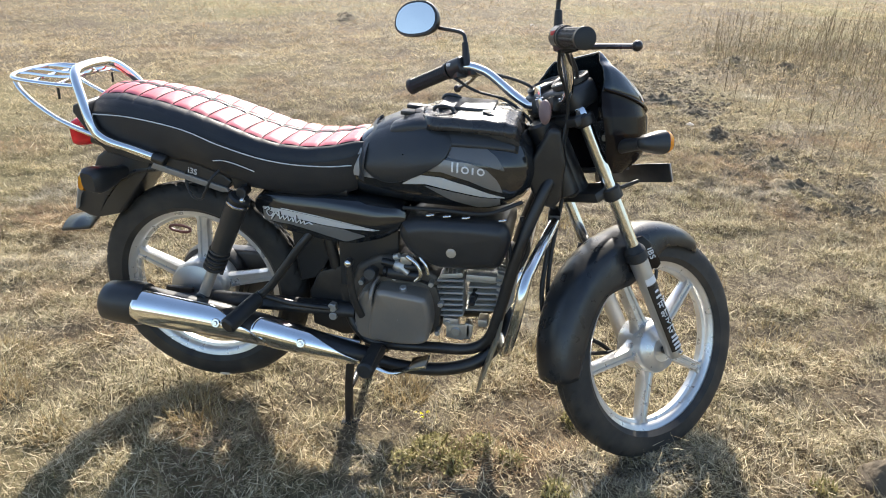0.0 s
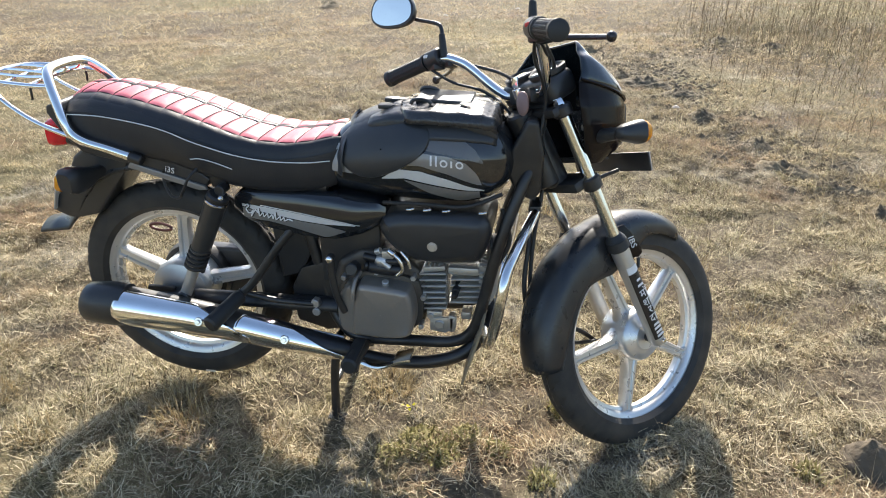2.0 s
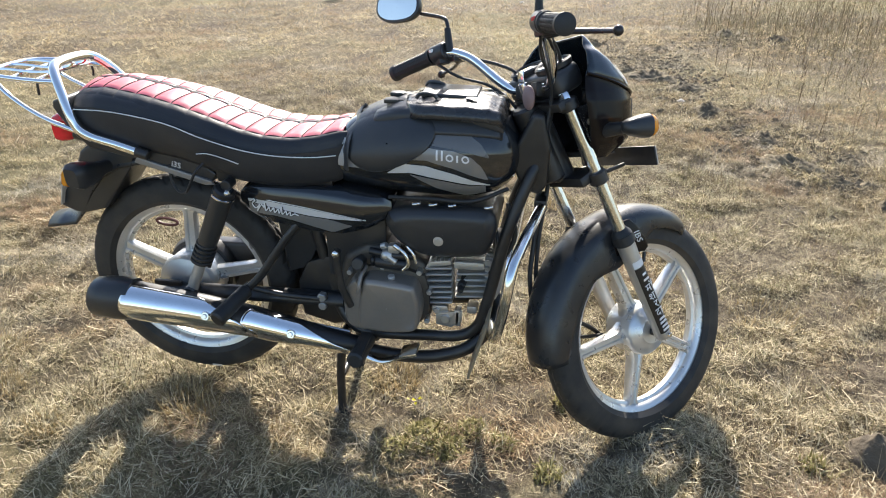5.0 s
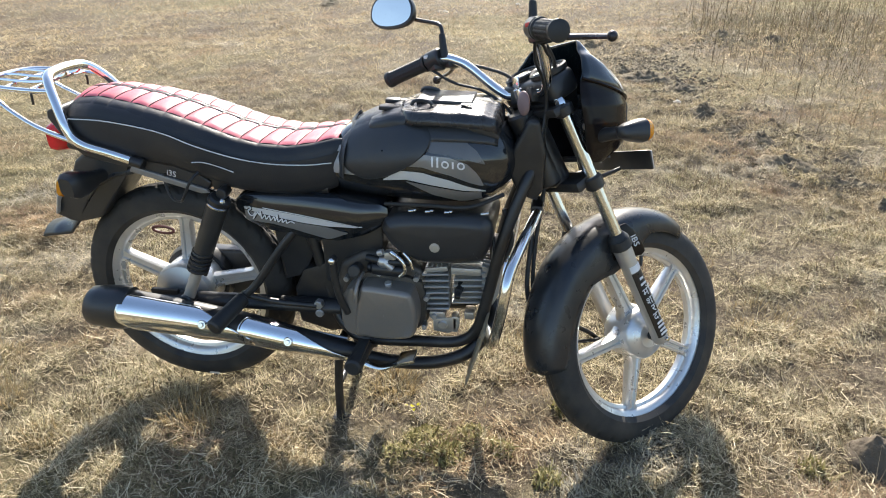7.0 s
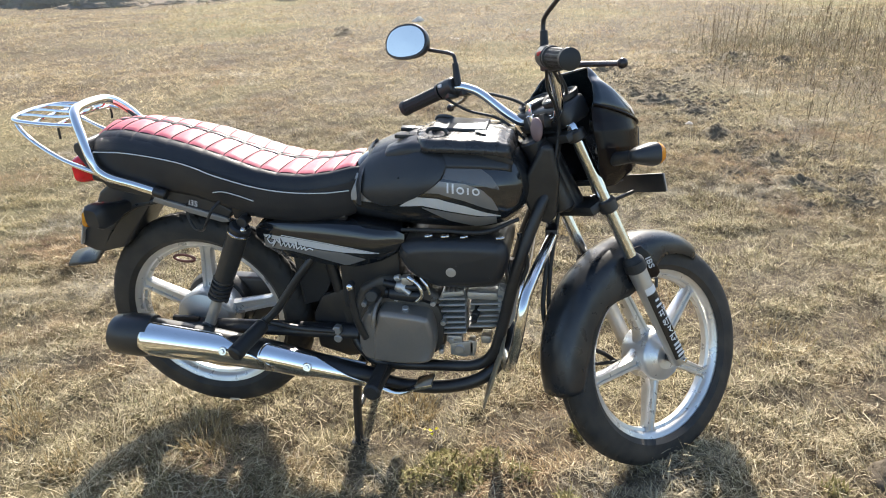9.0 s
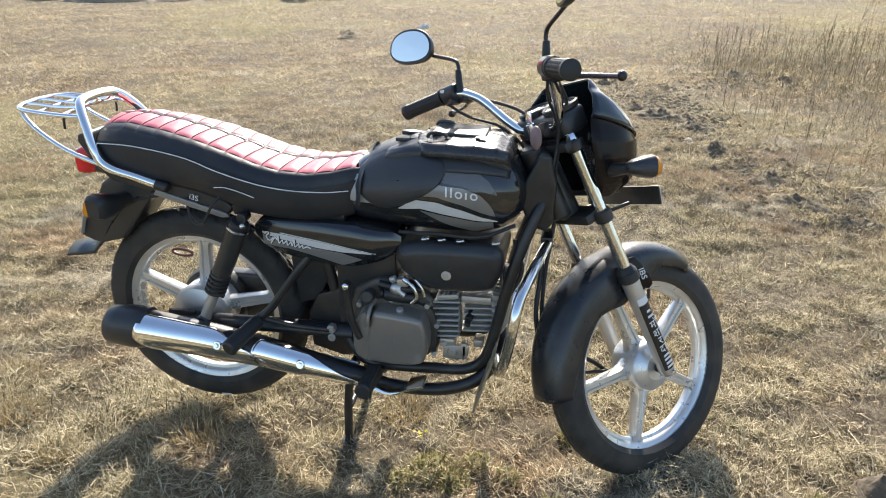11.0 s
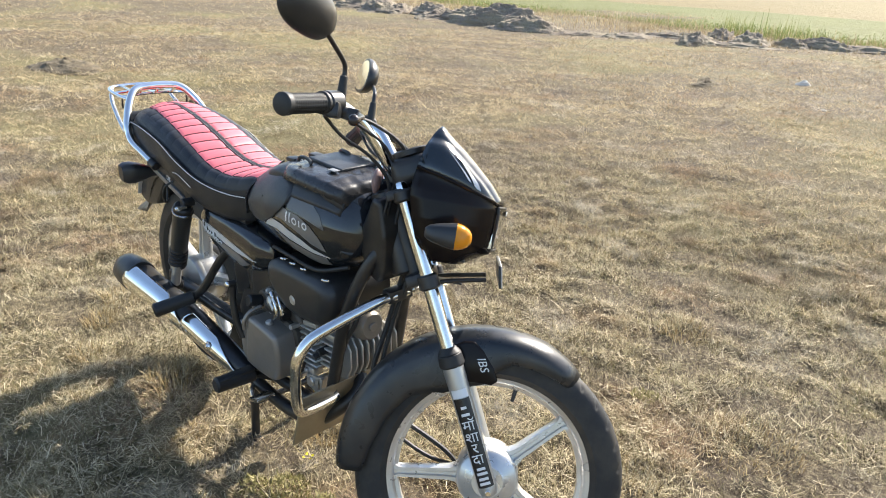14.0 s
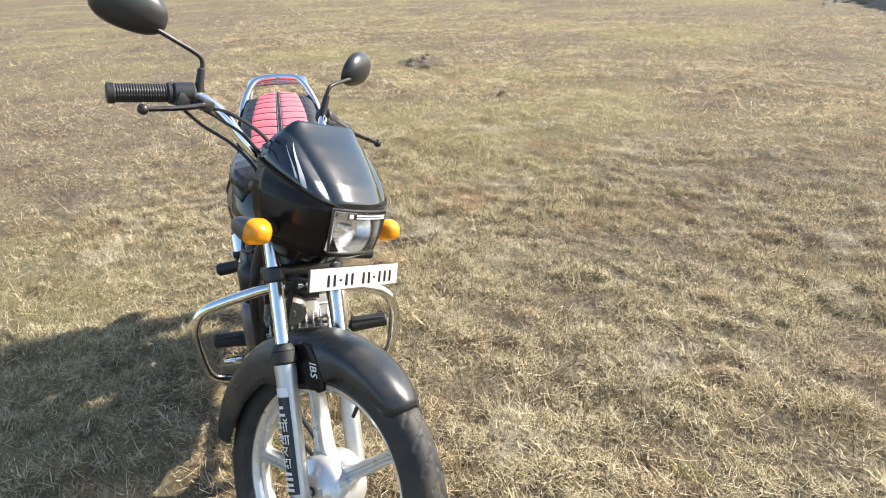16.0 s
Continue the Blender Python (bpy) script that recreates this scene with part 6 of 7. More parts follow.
half_rail = [(-0.003, 0.136, 0.768), (-0.06, 0.138, 0.786), (-0.118, 0.139, 0.802), (-0.150, 0.138, 0.822), (-0.166, 0.134, 0.855), (-0.192, 0.113, 0.905), (-0.214, 0.090, 0.938), (-0.226, 0.070, 0.952), (-0.231, 0.045, 0.957)]
carrier = part("luggage_rack", tube([(x, -y, z) for x, y, z in half_rail] + [(-0.232, 0.0, 0.959)] + half_rail[::-1], 0.0118, per=6, segs=14), CHROME, bike, "chromed grab rail and luggage rack")
part("tray_frame", tube([(-0.206, -0.097, 0.921), (-0.28, -0.106, 0.926), (-0.370, -0.100, 0.933), (-0.402, -0.068, 0.937), (-0.410, 0.0, 0.939), (-0.402, 0.068, 0.937), (-0.370, 0.100, 0.933), (-0.28, 0.106, 0.926), (-0.206, 0.097, 0.921)], 0.0064, per=6, segs=10), CHROME, carrier, "chrome tray frame")
for y in (-0.055, 0.0, 0.055):
    part("tray_rod", tube([(-0.226, y, 0.950), (-0.245, y, 0.937), (-0.30, y, 0.934), (-0.37, y, 0.939), (-0.404, y, 0.938)], 0.0045, per=4, segs=8), CHROME, carrier)
for x in (-0.255, -0.335):
    part("cross_rod", tube([(x, -0.105, 0.927), (x, 0, 0.932), (x, 0.105, 0.927)], 0.0045, per=4, segs=8), CHROME, carrier)
for sy in (-1, 1):
    part("tray_stay", tube([(-0.392, 0.083 * sy, 0.934), (-0.368, 0.098 * sy, 0.908), (-0.325, 0.108 * sy, 0.876), (-0.250, 0.120 * sy, 0.838), (-0.150, 0.136 * sy, 0.811)], 0.0066, per=6, segs=10), CHROME, carrier, "thin chrome stay")
    part("hook", tube([(-0.255, 0.105 * sy, 0.927), (-0.255, 0.107 * sy, 0.905), (-0.257, 0.106 * sy, 0.892)], 0.003, per=3, segs=6), BLACK_METAL, carrier)
    part("rail_foot", rod((0.02, 0.135 * sy, 0.760), (-0.012, 0.136 * sy, 0.770), 0.0135), BLACK_METAL, carrier)


# ---- field: grass, weeds, clods, stones, distance ----
rng = np.random.default_rng(7)


def blade_mesh(name, pos, length, width, lean, turn, bend, material, label, category, levels=2, curl=0.0):
    """One mesh of many bent blades: each a narrow strip that tapers to a point."""
    k = len(pos)
    d = np.stack([np.cos(turn), np.sin(turn), np.zeros(k)], 1)
    side = np.stack([-np.sin(turn + bend * 0.7), np.cos(turn + bend * 0.7), np.zeros(k)], 1) * width[:, None] * 0.5
    up = np.array([0, 0, 1.0])
    base = pos
    mid = pos + (d * np.sin(lean)[:, None] + up * np.cos(lean)[:, None]) * (length * 0.55)[:, None]
    lean2 = np.clip(lean + bend, -0.3, 1.62)
    t2 = turn + curl * rng.normal(0, 1, k)
    d = np.stack([np.cos(t2), np.sin(t2), np.zeros(k)], 1)
    tip = mid + (d * np.sin(lean2)[:, None] + up * np.cos(lean2)[:, None]) * (length * 0.45)[:, None]
    if levels == 2:
        v = np.stack([base - side, base + side, mid + side * 0.8, mid - side * 0.8, tip], 1).reshape(-1, 3)
        i = np.arange(k)[:, None] * 5
        tri = np.concatenate([i + [0, 1, 2], i + [0, 2, 3], i + [3, 2, 4]], 1).reshape(-1)
        n = 3 * k
    else:
        v = np.stack([base - side, base + side, tip], 1).reshape(-1, 3)
        tri = (np.arange(k)[:, None] * 3 + [0, 1, 2]).reshape(-1)
        n = k
    me = bpy.data.meshes.new(name)
    me.vertices.add(len(v))
    me.vertices.foreach_set("co", v.astype(np.float32).ravel())
    me.loops.add(3 * n)
    me.loops.foreach_set("vertex_index", tri.astype(np.int32))
    me.polygons.add(n)
    me.polygons.foreach_set("loop_start", np.arange(0, 3 * n, 3, dtype=np.int32))
    me.polygons.foreach_set("loop_total", np.full(n, 3, np.int32))
    me.update()
    me.validate()
    me.materials.append(material)
    return tagged(new(name, me), label, category, kind="stuff")


def ripple(x, y, s, seed):
    """Cheap smooth noise for arrays, about 0 to 1."""
    r = np.random.default_rng(seed)
    out = np.zeros_like(x)
    for k in range(7):
        a, p, f = r.uniform(0, 2 * np.pi), r.uniform(0, 2 * np.pi), s * r.uniform(0.6, 2.2)
        out += np.sin((x * np.cos(a) + y * np.sin(a)) * f + p)
    return 0.5 + out / 8.0


def heights(x, y):
    """The ground's height at many places."""
    return np.array([ground_height(a, b) for a, b in zip(x, y)])


def sward(n, r0, r1, a0, a1, length, width, levels, name, label, lean0=1.40, material=STRAW, tight=1.5, rise=0.0, floor=0.13):
    r = np.sqrt(rng.uniform(r0 ** 2, r1 ** 2, n))
    a = rng.uniform(radians(a0), radians(a1), n)
    x, y = 0.7 + r * np.cos(a), 0.1 + r * np.sin(a)
    thick = 0.30 * ripple(x, y, 3.0, 3) + 0.40 * ripple(x, y, 13.0, 5) + 0.30 * ripple(x, y, 34.0, 8)
    keep = rng.uniform(0, 1, n) < np.clip(0.15 + floor + tight * (thick - 0.30), floor, 1)
    off = (y < -1.25) | ((x > 2.35) & (y < 0.0))
    keep &= ~off | (rng.uniform(0, 1, n) < 0.35)                # thinner where nobody walks
    fade = np.clip((r1 - r) / (0.3 * r1), 0, 1) * (np.clip((r - r0) / (0.3 * r0), 0, 1) if r0 else 1.0)     # neighbouring belts run into each other
    keep &= rng.uniform(0, 1, n) < fade
    x, y, thick = x[keep], y[keep], thick[keep]
    k = len(x)
    z = heights(x, y) - 0.004
    z += rng.uniform(0, 1, k) * np.clip(thick - 0.35, 0, 0.4) * rise       # litter piles up on the thicker tussocks
    lie = ripple(x, y, 5.0, 11) * 6.0                       # neighbouring blades lie roughly the same way
    lean = np.clip(rng.normal(lean0, 0.30 if r1 < 5 else 0.14, k), 0.05, 1.56)
    ln = length * rng.lognormal(0, 0.40, k) * (0.7 + 0.6 * thick)
    return blade_mesh(name, np.stack([x, y, z], 1), ln, width * rng.uniform(0.6, 1.4, k), lean, lie + rng.normal(0, 1.8, k), rng.normal(0.1, 0.5, k), material, label, "grass", levels, 0.9)


sward(1150000, 0.0, 3.0, 0, 360, 0.030, 0.0024, 1, "short_dry_grass", "matted short straw-coloured grass round the motorcycle", 1.22, tight=1.3, rise=0.07, floor=0.24)
sward(260000, 0.0, 2.6, 0, 360, 0.034, 0.0019, 2, "fine_straw", "fine pale broken straw lying in the turf", 1.38, PALE_STRAW, 1.3, 0.08)
sward(150000, 0.0, 4.2, 0, 360, 0.022, 0.0026, 1, "yellowish_turf", "low yellow-green turf in clumps between the straw", 0.80, TURF, 2.2, 0.05)
sward(30000, 0.0, 4.2, 0, 360, 0.060, 0.0024, 2, "straw_stems", "longer pale straw stems lying on the turf", 1.40, PALE_STRAW, 1.5, 0.10)
sward(420000, 1.9, 5.2, 0, 220, 0.038, 0.0036, 1, "dry_grass", "matted dry grass over the pasture", 1.20, tight=1.3, rise=0.09)
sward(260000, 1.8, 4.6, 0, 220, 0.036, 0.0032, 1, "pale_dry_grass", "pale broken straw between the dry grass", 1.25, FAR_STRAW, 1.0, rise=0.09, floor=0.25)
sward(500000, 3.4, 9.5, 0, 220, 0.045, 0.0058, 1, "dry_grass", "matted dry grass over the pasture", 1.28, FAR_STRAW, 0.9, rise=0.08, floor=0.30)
sward(120000, 1.9, 8.0, 220, 360, 0.050, 0.0050, 1, "dry_grass", "matted dry grass over the pasture", 1.36, rise=0.08)
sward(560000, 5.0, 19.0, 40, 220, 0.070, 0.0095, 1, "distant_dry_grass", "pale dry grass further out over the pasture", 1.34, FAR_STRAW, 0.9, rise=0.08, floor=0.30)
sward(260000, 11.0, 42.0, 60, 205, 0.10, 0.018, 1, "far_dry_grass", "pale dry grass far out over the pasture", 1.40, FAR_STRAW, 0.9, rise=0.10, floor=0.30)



def tuft(name, x, y, spread, n, length, material, label, category, up=0.5, width=0.0028):
    r, a = spread * np.sqrt(rng.uniform(0, 1, n)), rng.uniform(0, 2 * np.pi, n)
    px, py = x + r * np.cos(a), y + r * np.sin(a)
    pos = np.stack([px, py, heights(px, py) - 0.003], 1)
    ln = length * rng.lognormal(0, 0.3, n)
    return blade_mesh(name, pos, ln, width * rng.uniform(0.6, 1.3, n), np.clip(np.abs(rng.normal(up, 0.35, n)), 0, 1.5), a + rng.normal(0, 0.8, n), rng.normal(0.35, 0.3, n), material, label, category)


for x, y, s, n, ln in ((-0.020, -0.150, 0.075, 330, 0.055), (0.06, -0.19, 0.045, 160, 0.040), (-0.60, -0.17, 0.07, 240, 0.045), (-0.36, -0.31, 0.05, 160, 0.040), (0.30, -0.23, 0.045, 150, 0.040), (-0.75, -0.02, 0.09, 220, 0.045), (0.56, 0.06, 0.07, 260, 0.050), (-0.50, 0.55, 0.15, 320, 0.045),
                     (1.30, 0.55, 0.12, 260, 0.040), (1.50, 1.00, 0.15, 260, 0.045), (-0.9, 1.5, 0.3, 300, 0.055), (0.95, 0.35, 0.07, 200, 0.045), (1.75, 0.62, 0.12, 220, 0.040), (-1.6, 0.5, 0.3, 300, 0.055), (0.2, 2.2, 0.3, 300, 0.055), (0.99, 1.55, 0.10, 240, 0.040)):
    tuft("grass_tuft", x, y, s, n, ln, TUFT, "golden dry grass tuft standing out of the turf", "grass")
for x, y, s, n, ln in ((0.70, -0.165, 0.070, 480, 0.014), (0.81, -0.125, 0.050, 230, 0.014), (0.62, -0.215, 0.04, 120, 0.014), (0.76, -0.20, 0.05, 260, 0.015), (1.13, 1.00, 0.05, 160, 0.015), (0.90, -0.16, 0.035, 150, 0.018), (1.06, 0.02, 0.03, 120, 0.02), (1.70, -0.12, 0.04, 160, 0.02), (1.02, -0.26, 0.04, 120, 0.02)):
    r, a = s * np.sqrt(rng.uniform(0, 1, n)), rng.uniform(0, 2 * np.pi, n)
    px, py = x + r * np.cos(a), y + r * np.sin(a)
    pos = np.stack([px, py, heights(px, py) + rng.uniform(0.0, 1.0, n) * 0.030 * (1 - (r / s) ** 2)], 1)
    blade_mesh("weed", pos, ln * rng.lognormal(0, 0.3, n), 0.0055 * rng.uniform(0.6, 1.3, n), rng.uniform(0.2, 1.5, n), rng.uniform(0, 6.3, n), rng.normal(0.2, 0.4, n), GREEN_WEED, "low yellow-green weed with small leaves in dry turf", "weed")
px, py = 0.64 + rng.normal(0, 0.015, 9), -0.052 + rng.normal(0, 0.008, 9)
blade_mesh("flower", np.stack([px, py, np.full(9, 0.026)], 1), np.full(9, 0.010), np.full(9, 0.008), rng.uniform(0.4, 1.4, 9), rng.uniform(0, 6.3, 9), np.zeros(9), FLOWER, "tiny yellow wild flowers", "flower")



def lump_mesh(rx, ry, h, seed, rings=14, segs=30, rough=0.35, freq=3.0):
    """An uneven heap with lumps, open below."""
    bm = bmesh.new()
    rows = []
    off = Vector((seed * 3.7, seed * 1.3, seed * 2.1))
    for i in range(rings + 1):
        u = i / rings
        row = []
        for j in range(segs):
            a = 2 * math.pi * j / segs
            edge = 1 + 0.25 * noise.noise(Vector((math.cos(a), math.sin(a), 0)) * 1.4 + off)
            p = Vector((math.cos(a) * u * edge, math.sin(a) * u * edge, (1 - u ** 1.7)))
            q = noise.fractal(p * freq + off, 0.7, 2.2, 5)
            z = p.z * (1 + rough * q) + 0.45 * rough * abs(q) * (1 - u * 0.8) - 0.12 * u
            row.append(bm.verts.new((p.x * rx * (1 + 0.12 * q), p.y * ry * (1 + 0.12 * q), z * h)))
        rows.append(row)
    for a, b in zip(rows, rows[1:]):
        for j in range(segs):
            bm.faces.new((a[j], a[(j + 1) % segs], b[(j + 1) % segs], b[j]))
    bmesh.ops.remove_doubles(bm, verts=bm.verts, dist=1e-5)
    return bm


def heap(name, x, y, rx, ry, h, seed, material, label, category, group="", rough=0.35, freq=3.0, turn=0.0, rings=14, segs=30):
    ob = part(name, lump_mesh(rx, ry, h, seed, rings, segs, rough, freq), material, None, label, sharp=180)
    ob.matrix_basis = pose(x, y, ground_height(x, y) if abs(x) < 60 else 0, 0, 0, turn)
    return tagged(ob, "", category, group)


# dark clods turned up beyond the motorcycle
for k, (x, y, rx, ry, h) in enumerate(((1.72, 4.45, 0.34, 0.26, 0.07), (1.95, 4.08, 0.26, 0.20, 0.06), (1.99, 3.33, 0.20, 0.16, 0.06), (2.23, 2.75, 0.14, 0.10, 0.045), (2.24, 2.28, 0.24, 0.15, 0.05), (2.42, 2.08, 0.15, 0.10, 0.045), (2.55, 1.72, 0.10, 0.08, 0.04),
                                       (2.72, 6.60, 0.22, 0.16, 0.07), (1.55, 4.75, 0.16, 0.12, 0.05), (1.3, 5.9, 0.14, 0.10, 0.05), (3.2, 6.3, 0.22, 0.16, 0.06), (-4.77, 2.28, 0.14, 0.10, 0.05), (-2.5, 9.1, 0.5, 0.25, 0.06), (-2.65, 9.4, 0.4, 0.2, 0.05), (2.35, 2.5, 0.10, 0.07, 0.03))):
    heap("soil_clod", x, y, rx * 0.72, ry * 0.72, h * 0.75, k + 1, SOIL, "dark brown clod of dry soil on the turf", "soil clod", "clods in the pasture", 0.6, 4.5, 37.0 * k)
def crumbs(name, spots, n, label):
    """Loose crumbs and small clods of turned-up soil, scattered round a few places."""
    bm_v, bm_f = [], []
    base = [Vector(v) for v in ((1, 0, 0), (-1, 0, 0), (0, 1, 0), (0, -1, 0), (0, 0, 1), (0.7, 0.7, 0.3), (-0.7, 0.7, 0.35), (0.7, -0.7, 0.3), (-0.7, -0.7, 0.35))]
    tri = ((0, 5, 4), (5, 2, 4), (2, 6, 4), (6, 1, 4), (1, 8, 4), (8, 3, 4), (3, 7, 4), (7, 0, 4))
    for k in range(n):
        cx, cy, sx, sy_ = spots[k % len(spots)]
        x, y = cx + rng.normal(0, sx), cy + rng.normal(0, sy_)
        s = 0.008 + 0.024 * rng.uniform() ** 3
        z = ground_height(x, y) - 0.3 * s
        o = len(bm_v)
        for v in base:
            j = s * rng.uniform(0.6, 1.35)
            bm_v.append((x + v.x * j * 1.2, y + v.y * j, z + v.z * j * 0.7))
        bm_f += [tuple(o + i for i in t) for t in tri]
    me = bpy.data.meshes.new(name)
    me.from_pydata(bm_v, [], bm_f)
    me.materials.append(SOIL)
    return tagged(new(name, me), label, "soil", kind="stuff")


crumbs("soil_crumbs", [(1.72, 4.9, 0.30, 0.35), (1.95, 4.2, 0.25, 0.35), (2.02, 3.4, 0.16, 0.25), (2.25, 2.75, 0.14, 0.18), (2.30, 2.25, 0.20, 0.15), (2.48, 1.95, 0.15, 0.15), (2.7, 6.5, 0.5, 0.4), (1.6, 5.6, 0.3, 0.4), (3.1, 6.2, 0.4, 0.3)], 9000, "dark crumbs of dry turned-up soil among the grass")
heap("earth_mound", -7.9, 2.1, 0.70, 0.45, 0.085, 31, SOIL, "low dark heap of soil and dung", "heap", "", 0.45, 4.0)
for k, (x, y, rx, ry, h) in enumerate(((-5.2, 16.2, 1.2, 0.5, 0.16), (-7.2, 17.4, 1.0, 0.5, 0.2), (-3.0, 18.6, 1.0, 0.5, 0.22), (-9.0, 15.4, 1.2, 0.6, 0.2), (-14.6, 15.6, 1.0, 0.6, 0.35), (-16.7, 15.6, 1.0, 0.6, 0.4), (-17.7, 15.7, 1.6, 0.9, 0.55), (-15.6, 16.1, 1.5, 0.8, 0.5), (-13.6, 15.9, 1.5, 0.9, 0.55), (-11.9, 15.4, 1.6, 0.9, 0.75), (-10.5, 14.9, 1.1, 0.7, 0.5), (-8.0, 16.0, 1.0, 0.6, 0.22), (-5.9, 15.6, 0.6, 0.5, 0.36), (-5.4, 17.6, 0.9, 0.5, 0.40), (-4.5, 17.9, 0.5, 0.4, 0.34), (-3.9, 18.3, 0.8, 0.5, 0.36),
                                       (1.2, 20.8, 1.1, 0.7, 0.50), (-0.2, 20.6, 1.2, 0.6, 0.28), (2.6, 21.0, 1.0, 0.6, 0.25), (-19.6, 16.4, 1.5, 0.8, 0.5), (-22.5, 18.0, 2.0, 0.9, 0.5), (-6.6, 18.6, 0.8, 0.5, 0.4))):
    heap("soil_mound", x, y, rx * 1.15, ry, h * 0.72, 40 + k, MOUND, "weathered brown mound of dug earth at the field's edge", "mound", "earth mounds along the field", 0.28, 3.2, 23.0 * k, 28, 60)

# stones
rock = part("rock", lump_mesh(0.070, 0.060, 0.066, 77, 16, 30, 0.20, 1.3), ROCK, None, "brown angular stone lying in the grass", sharp=40)
rock.matrix_basis = pose(1.860, -0.045, 0.006, 0, 0, 20)
tagged(rock, "", "stone")
for x, y, s in ((-1.63, 10.55, 0.13), (0.32, 9.31, 0.05), (1.86, 3.62, 0.03), (-0.6, 8.2, 0.04)):
    heap("stone", x, y, s, s * 0.8, s * 0.5, int(x * 10) + 90, PALE_STONE, "small pale stone in the pasture", "stone", "loose stones", 0.25, 1.6)


# tall dry stalks
def stalks(name, n, cx, cy, sx, sy, h, label, width=0.0035, material=STALK, twigs=3):
    x, y = cx + sx * rng.uniform(-1, 1, n), cy + sy * rng.uniform(-1, 1, n)
    pos = np.stack([x, y, np.zeros(n)], 1)
    ln = h * rng.lognormal(0, 0.3, n)
    lean, turn = np.abs(rng.normal(0.12, 0.12, n)), rng.uniform(0, 6.3, n)
    P, L, W, A, T, B = [pos], [ln], [np.full(n, width)], [lean], [turn], [rng.normal(0, 0.15, n)]
    d = np.stack([np.cos(turn), np.sin(turn), np.zeros(n)], 1)
    for k in range(twigs):
        u = rng.uniform(0.3, 0.52, n)
        P.append(pos + (d * np.sin(lean)[:, None] + np.array([0, 0, 1.0]) * np.cos(lean)[:, None]) * (ln * u)[:, None])
        L.append(ln * rng.uniform(0.2, 0.45, n))
        W.append(np.full(n, width * 0.7))
        A.append(rng.uniform(0.3, 0.9, n))
        T.append(rng.uniform(0, 6.3, n))
        B.append(rng.normal(0, 0.3, n))
    return blade_mesh(name, np.concatenate(P), np.concatenate(L), np.concatenate(W), np.concatenate(A), np.concatenate(T), np.concatenate(B), material, label, "weed")


stalks("dry_stalks", 60, 3.5, 5.0, 0.9, 2.0, 0.34, "thin tall dry weed stalks standing in the pasture")
SCRUB = blades("olive_scrub", [(0.0, (0.11, 0.09, 0.05)), (0.5, (0.21, 0.18, 0.10)), (1.0, (0.36, 0.31, 0.19))], 0.2)
for cx, cy, r, n in ((4.3, 7.2, 0.9, 4800), (3.6, 6.0, 0.6, 1800), (5.4, 6.2, 0.9, 3800), (5.2, 9.0, 1.2, 6400), (3.4, 4.4, 0.5, 900), (3.2, 7.3, 0.5, 2600)):
    x, y = cx + rng.normal(0, r, n), cy + rng.normal(0, r, n)
    blade_mesh("rough_scrub", np.stack([x, y, heights(x, y) - 0.003], 1), 0.075 * rng.lognormal(0, 0.4, n), 0.006 * rng.uniform(0.6, 1.3, n), np.abs(rng.normal(0.8, 0.35, n)), rng.uniform(0, 6.3, n), rng.normal(0.3, 0.3, n), SCRUB, "rough olive-brown scrub in the dry pasture", "weed", 1)
stalks("dry_scrub", 420, 3.9, 6.5, 1.5, 1.9, 0.08, "low brown scrubby weeds in the pasture", 0.006)
stalks("dry_stalks", 360, 4.7, 8.0, 2.2, 2.2, 0.42, "thicket of brown dry weed stalks", 0.005)
stalks("dry_stalks", 34, 2.9, 3.5, 0.55, 0.8, 0.24, "few thin dry weed stalks")
stalks("dry_stalks", 12, 2.75, 2.3, 0.35, 0.4, 0.20, "few thin dry weed stalks")
stalks("dry_stalks", 26, 2.5, 4.8, 0.6, 0.6, 0.22, "few thin dry weed stalks")
stalks("dry_stalks", 420, -13.0, 17.5, 9.0, 1.2, 0.20, "dry weeds along the earth mounds", 0.010, FAR_STRAW)
stalks("dry_stalks", 260, -1.0, 20.5, 6.0, 1.5, 0.22, "dry weeds along the field's edge", 0.010, FAR_STRAW)
stalks("green_reeds", 260, -6.0, 20.4, 1.5, 0.5, 0.42, "bright green reeds at the field's edge", 0.016, CROP, 1)


# crop field behind the mounds
def crop_sheet(name, y0, h, ramp, label):
    m = mat(name + "_cover", ramp, 0.9, var=0.3, vscale=0.25, bump=0.6, bscale=3.0, bdist=0.3, spec=0.1)
    bm = bmesh.new()
    xs = np.linspace(-160, 160, 161)
    far = 420
    rows = []
    for k, v in enumerate((0.0, 0.02, 0.05, 0.12, 0.3, 1.0)):
        rows.append([bm.verts.new((x, y0(x) + (far - y0(x)) * v, (-0.05 if k == 0 else h + 0.08 * h * noise.noise(Vector((x * 0.8, k * 3.0, 0)))))) for x in xs])
    for a, b in zip(rows, rows[1:]):
        for i in range(len(xs) - 1):
            bm.faces.new((a[i], a[i + 1], b[i + 1], b[i]))
    ob = part(name, bm, m, None, label, sharp=180)
    return tagged(ob, "", "field", kind="structure")


def crop_edge(x):
    return 21.5 + 0.25 * abs(x + 9.0) - (0.20 * (x + 9.0) if x > -9 else 0) + 0.8 * math.sin(x * 0.35)


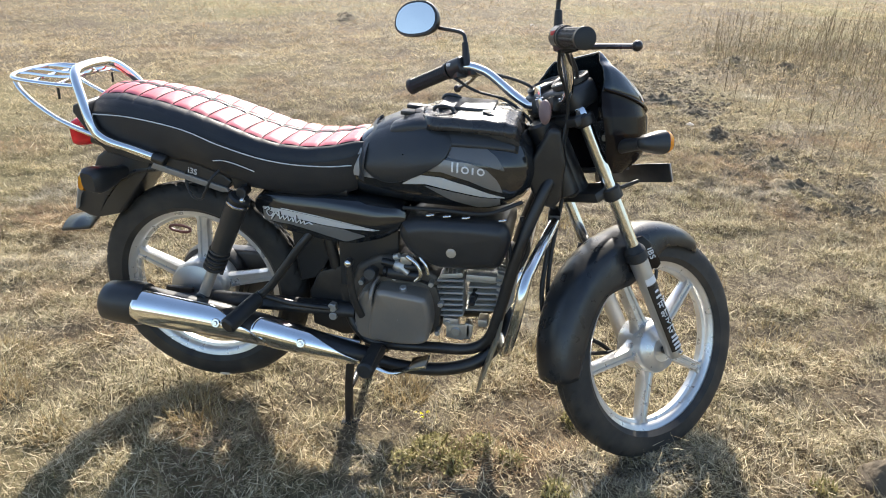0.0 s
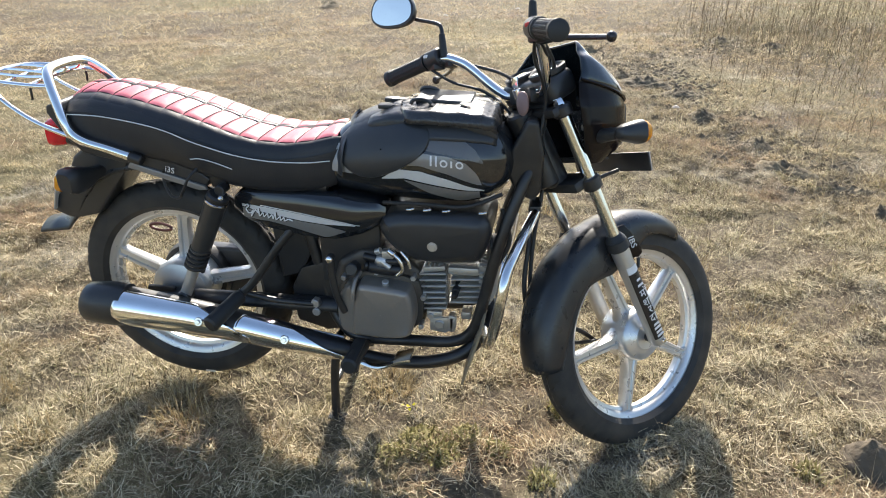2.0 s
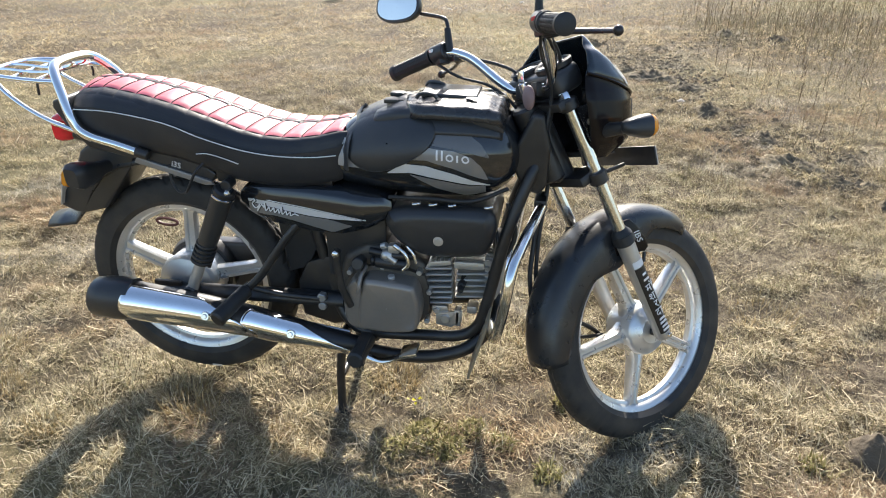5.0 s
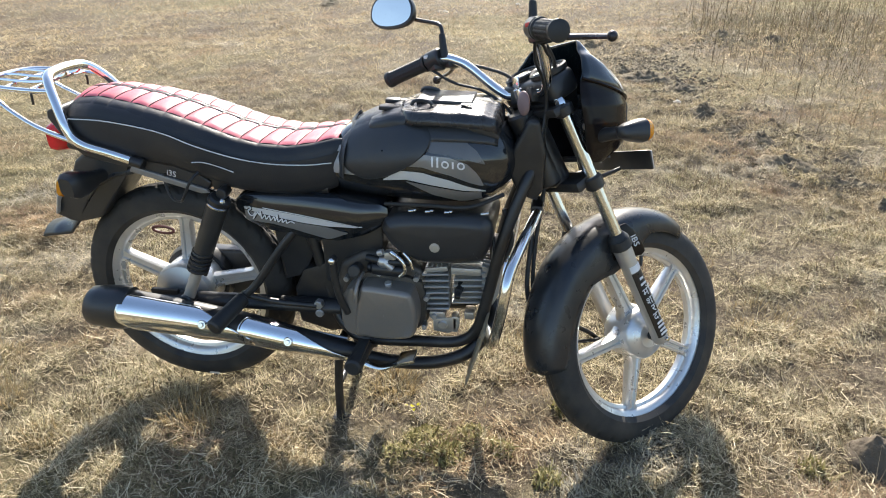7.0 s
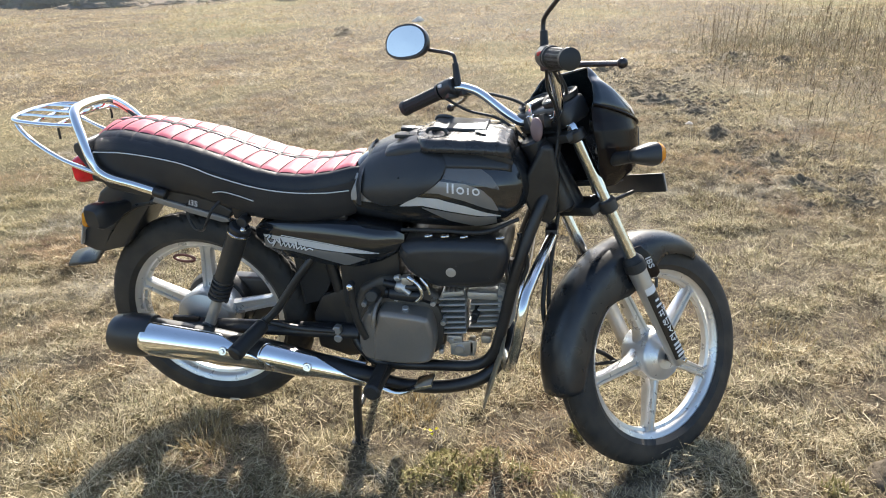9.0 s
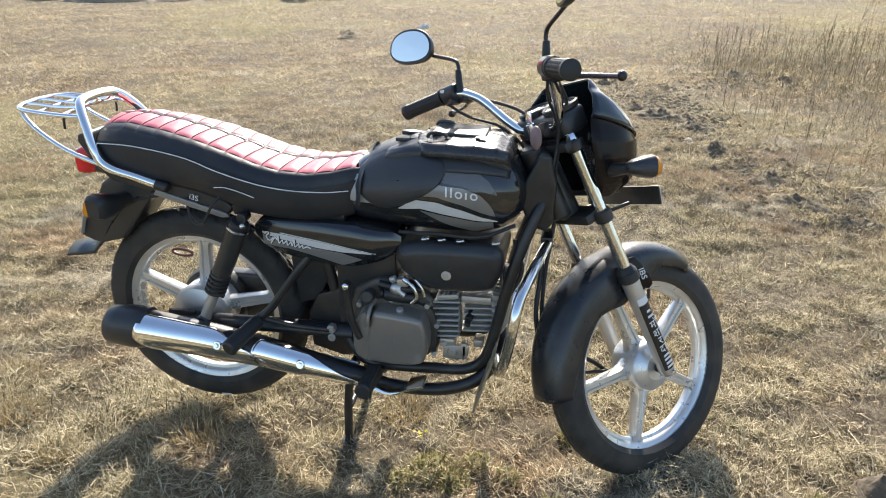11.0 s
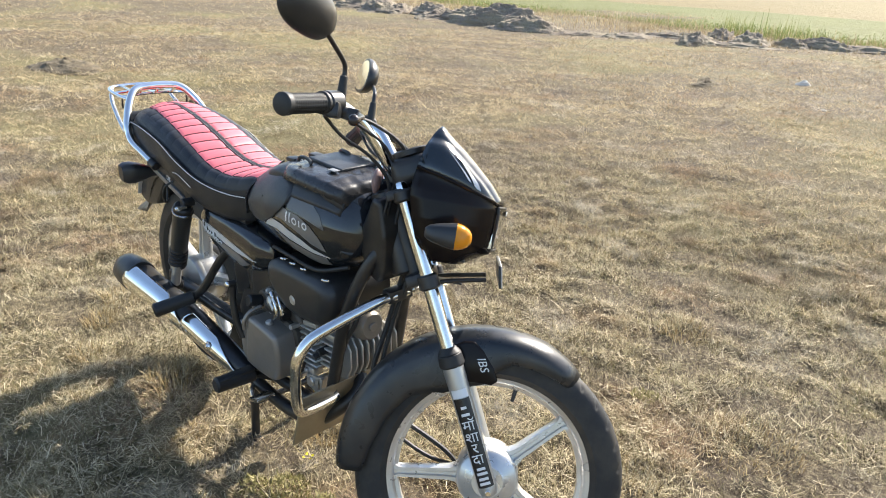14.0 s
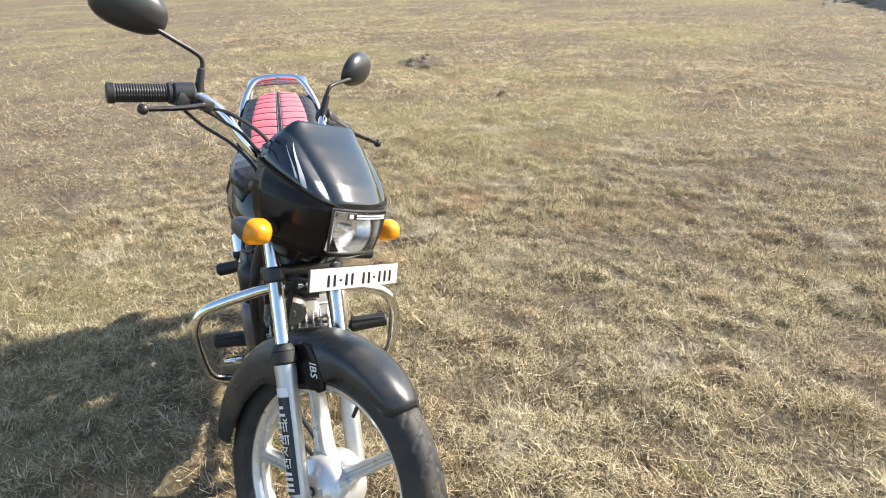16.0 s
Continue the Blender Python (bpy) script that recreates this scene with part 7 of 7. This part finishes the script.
crop_sheet("green_crop_field", crop_edge, 0.16, (0.145, 0.150, 0.062), "green young crop field behind the pasture")
crop_sheet("ripe_crop_field", lambda x: crop_edge(x) + 14 + 0.1 * x, 0.30, (0.205, 0.168, 0.088), "pale yellow ripe crop field in the distance")
n = 70000
x = rng.uniform(-60, 25, n)
y = np.array([crop_edge(v) for v in x]) + rng.uniform(0, 1, n) ** 2 * 14
blade_mesh("crop_blades", np.stack([x, y, np.full(n, 0.0)], 1), 0.13 * rng.lognormal(0, 0.2, n), np.full(n, 0.035), np.abs(rng.normal(0.5, 0.3, n)), rng.uniform(0, 6.3, n), rng.normal(0.2, 0.2, n), CROP, "standing green crop stems at the field's edge", "crop", 1)

n = 26000
x = rng.uniform(-45, 18, n)
y = np.array([crop_edge(v) for v in x]) + rng.normal(-1.2, 1.3, n)
blade_mesh("field_margin_grass", np.stack([x, y, np.full(n, -0.01)], 1), 0.20 * rng.lognormal(0, 0.35, n) * (0.4 + ripple(x, y, 1.2, 21)), 0.020 * rng.uniform(0.6, 1.3, n), np.abs(rng.normal(0.45, 0.3, n)), rng.uniform(0, 6.3, n), rng.normal(0.3, 0.3, n), FAR_STRAW, "rough pale dry grass along the edge of the crop", "grass", 1)


# far trees
def far_tree(x, y, h, seed):
    r = np.random.default_rng(seed)
    tree = new("tree")
    tree.location = (x, y, 0)
    tagged(tree, "field tree in the far distance, leaves painted pale grey-green with haze", "tree", "far trees")
    limbs = [tube([(0, 0, 0), (0.05 * h, 0, 0.25 * h), (0.02 * h, 0.02 * h, 0.55 * h)], [0.035 * h, 0.025 * h, 0.012 * h], per=3, segs=7)]
    for k in range(5):
        a = r.uniform(0, 6.3)
        limbs.append(tube([(0.03 * h, 0, 0.3 * h), (0.12 * h * math.cos(a), 0.12 * h * math.sin(a), 0.5 * h), (0.25 * h * math.cos(a), 0.25 * h * math.sin(a), 0.65 * h)], [0.014 * h, 0.005 * h], per=2, segs=5))
    part("trunk", joined(*limbs), BARK, tree)
    k = 900
    c = r.normal(0, 1, (9, 3)) * np.array([0.24, 0.24, 0.13]) * h + np.array([0, 0, 0.68 * h])
    p = c[r.integers(0, 9, k)] + r.normal(0, 1, (k, 3)) * 0.075 * h
    bm = bmesh.new()
    for q in p:
        s = 0.035 * h * r.uniform(0.6, 1.4)
        d = [Vector(r.normal(0, 1, 3)).normalized() * s for _ in range(2)]
        q = Vector(q)
        bm.faces.new([bm.verts.new(v) for v in (q - d[0], q + d[1], q + d[0], q - d[1])])
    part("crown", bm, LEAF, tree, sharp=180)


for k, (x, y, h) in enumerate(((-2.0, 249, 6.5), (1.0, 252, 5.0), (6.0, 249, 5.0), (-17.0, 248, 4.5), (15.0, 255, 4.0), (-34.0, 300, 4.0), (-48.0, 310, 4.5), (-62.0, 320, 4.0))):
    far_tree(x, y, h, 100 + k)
# horizon tree line: haze is painted in as a pale grey-green material
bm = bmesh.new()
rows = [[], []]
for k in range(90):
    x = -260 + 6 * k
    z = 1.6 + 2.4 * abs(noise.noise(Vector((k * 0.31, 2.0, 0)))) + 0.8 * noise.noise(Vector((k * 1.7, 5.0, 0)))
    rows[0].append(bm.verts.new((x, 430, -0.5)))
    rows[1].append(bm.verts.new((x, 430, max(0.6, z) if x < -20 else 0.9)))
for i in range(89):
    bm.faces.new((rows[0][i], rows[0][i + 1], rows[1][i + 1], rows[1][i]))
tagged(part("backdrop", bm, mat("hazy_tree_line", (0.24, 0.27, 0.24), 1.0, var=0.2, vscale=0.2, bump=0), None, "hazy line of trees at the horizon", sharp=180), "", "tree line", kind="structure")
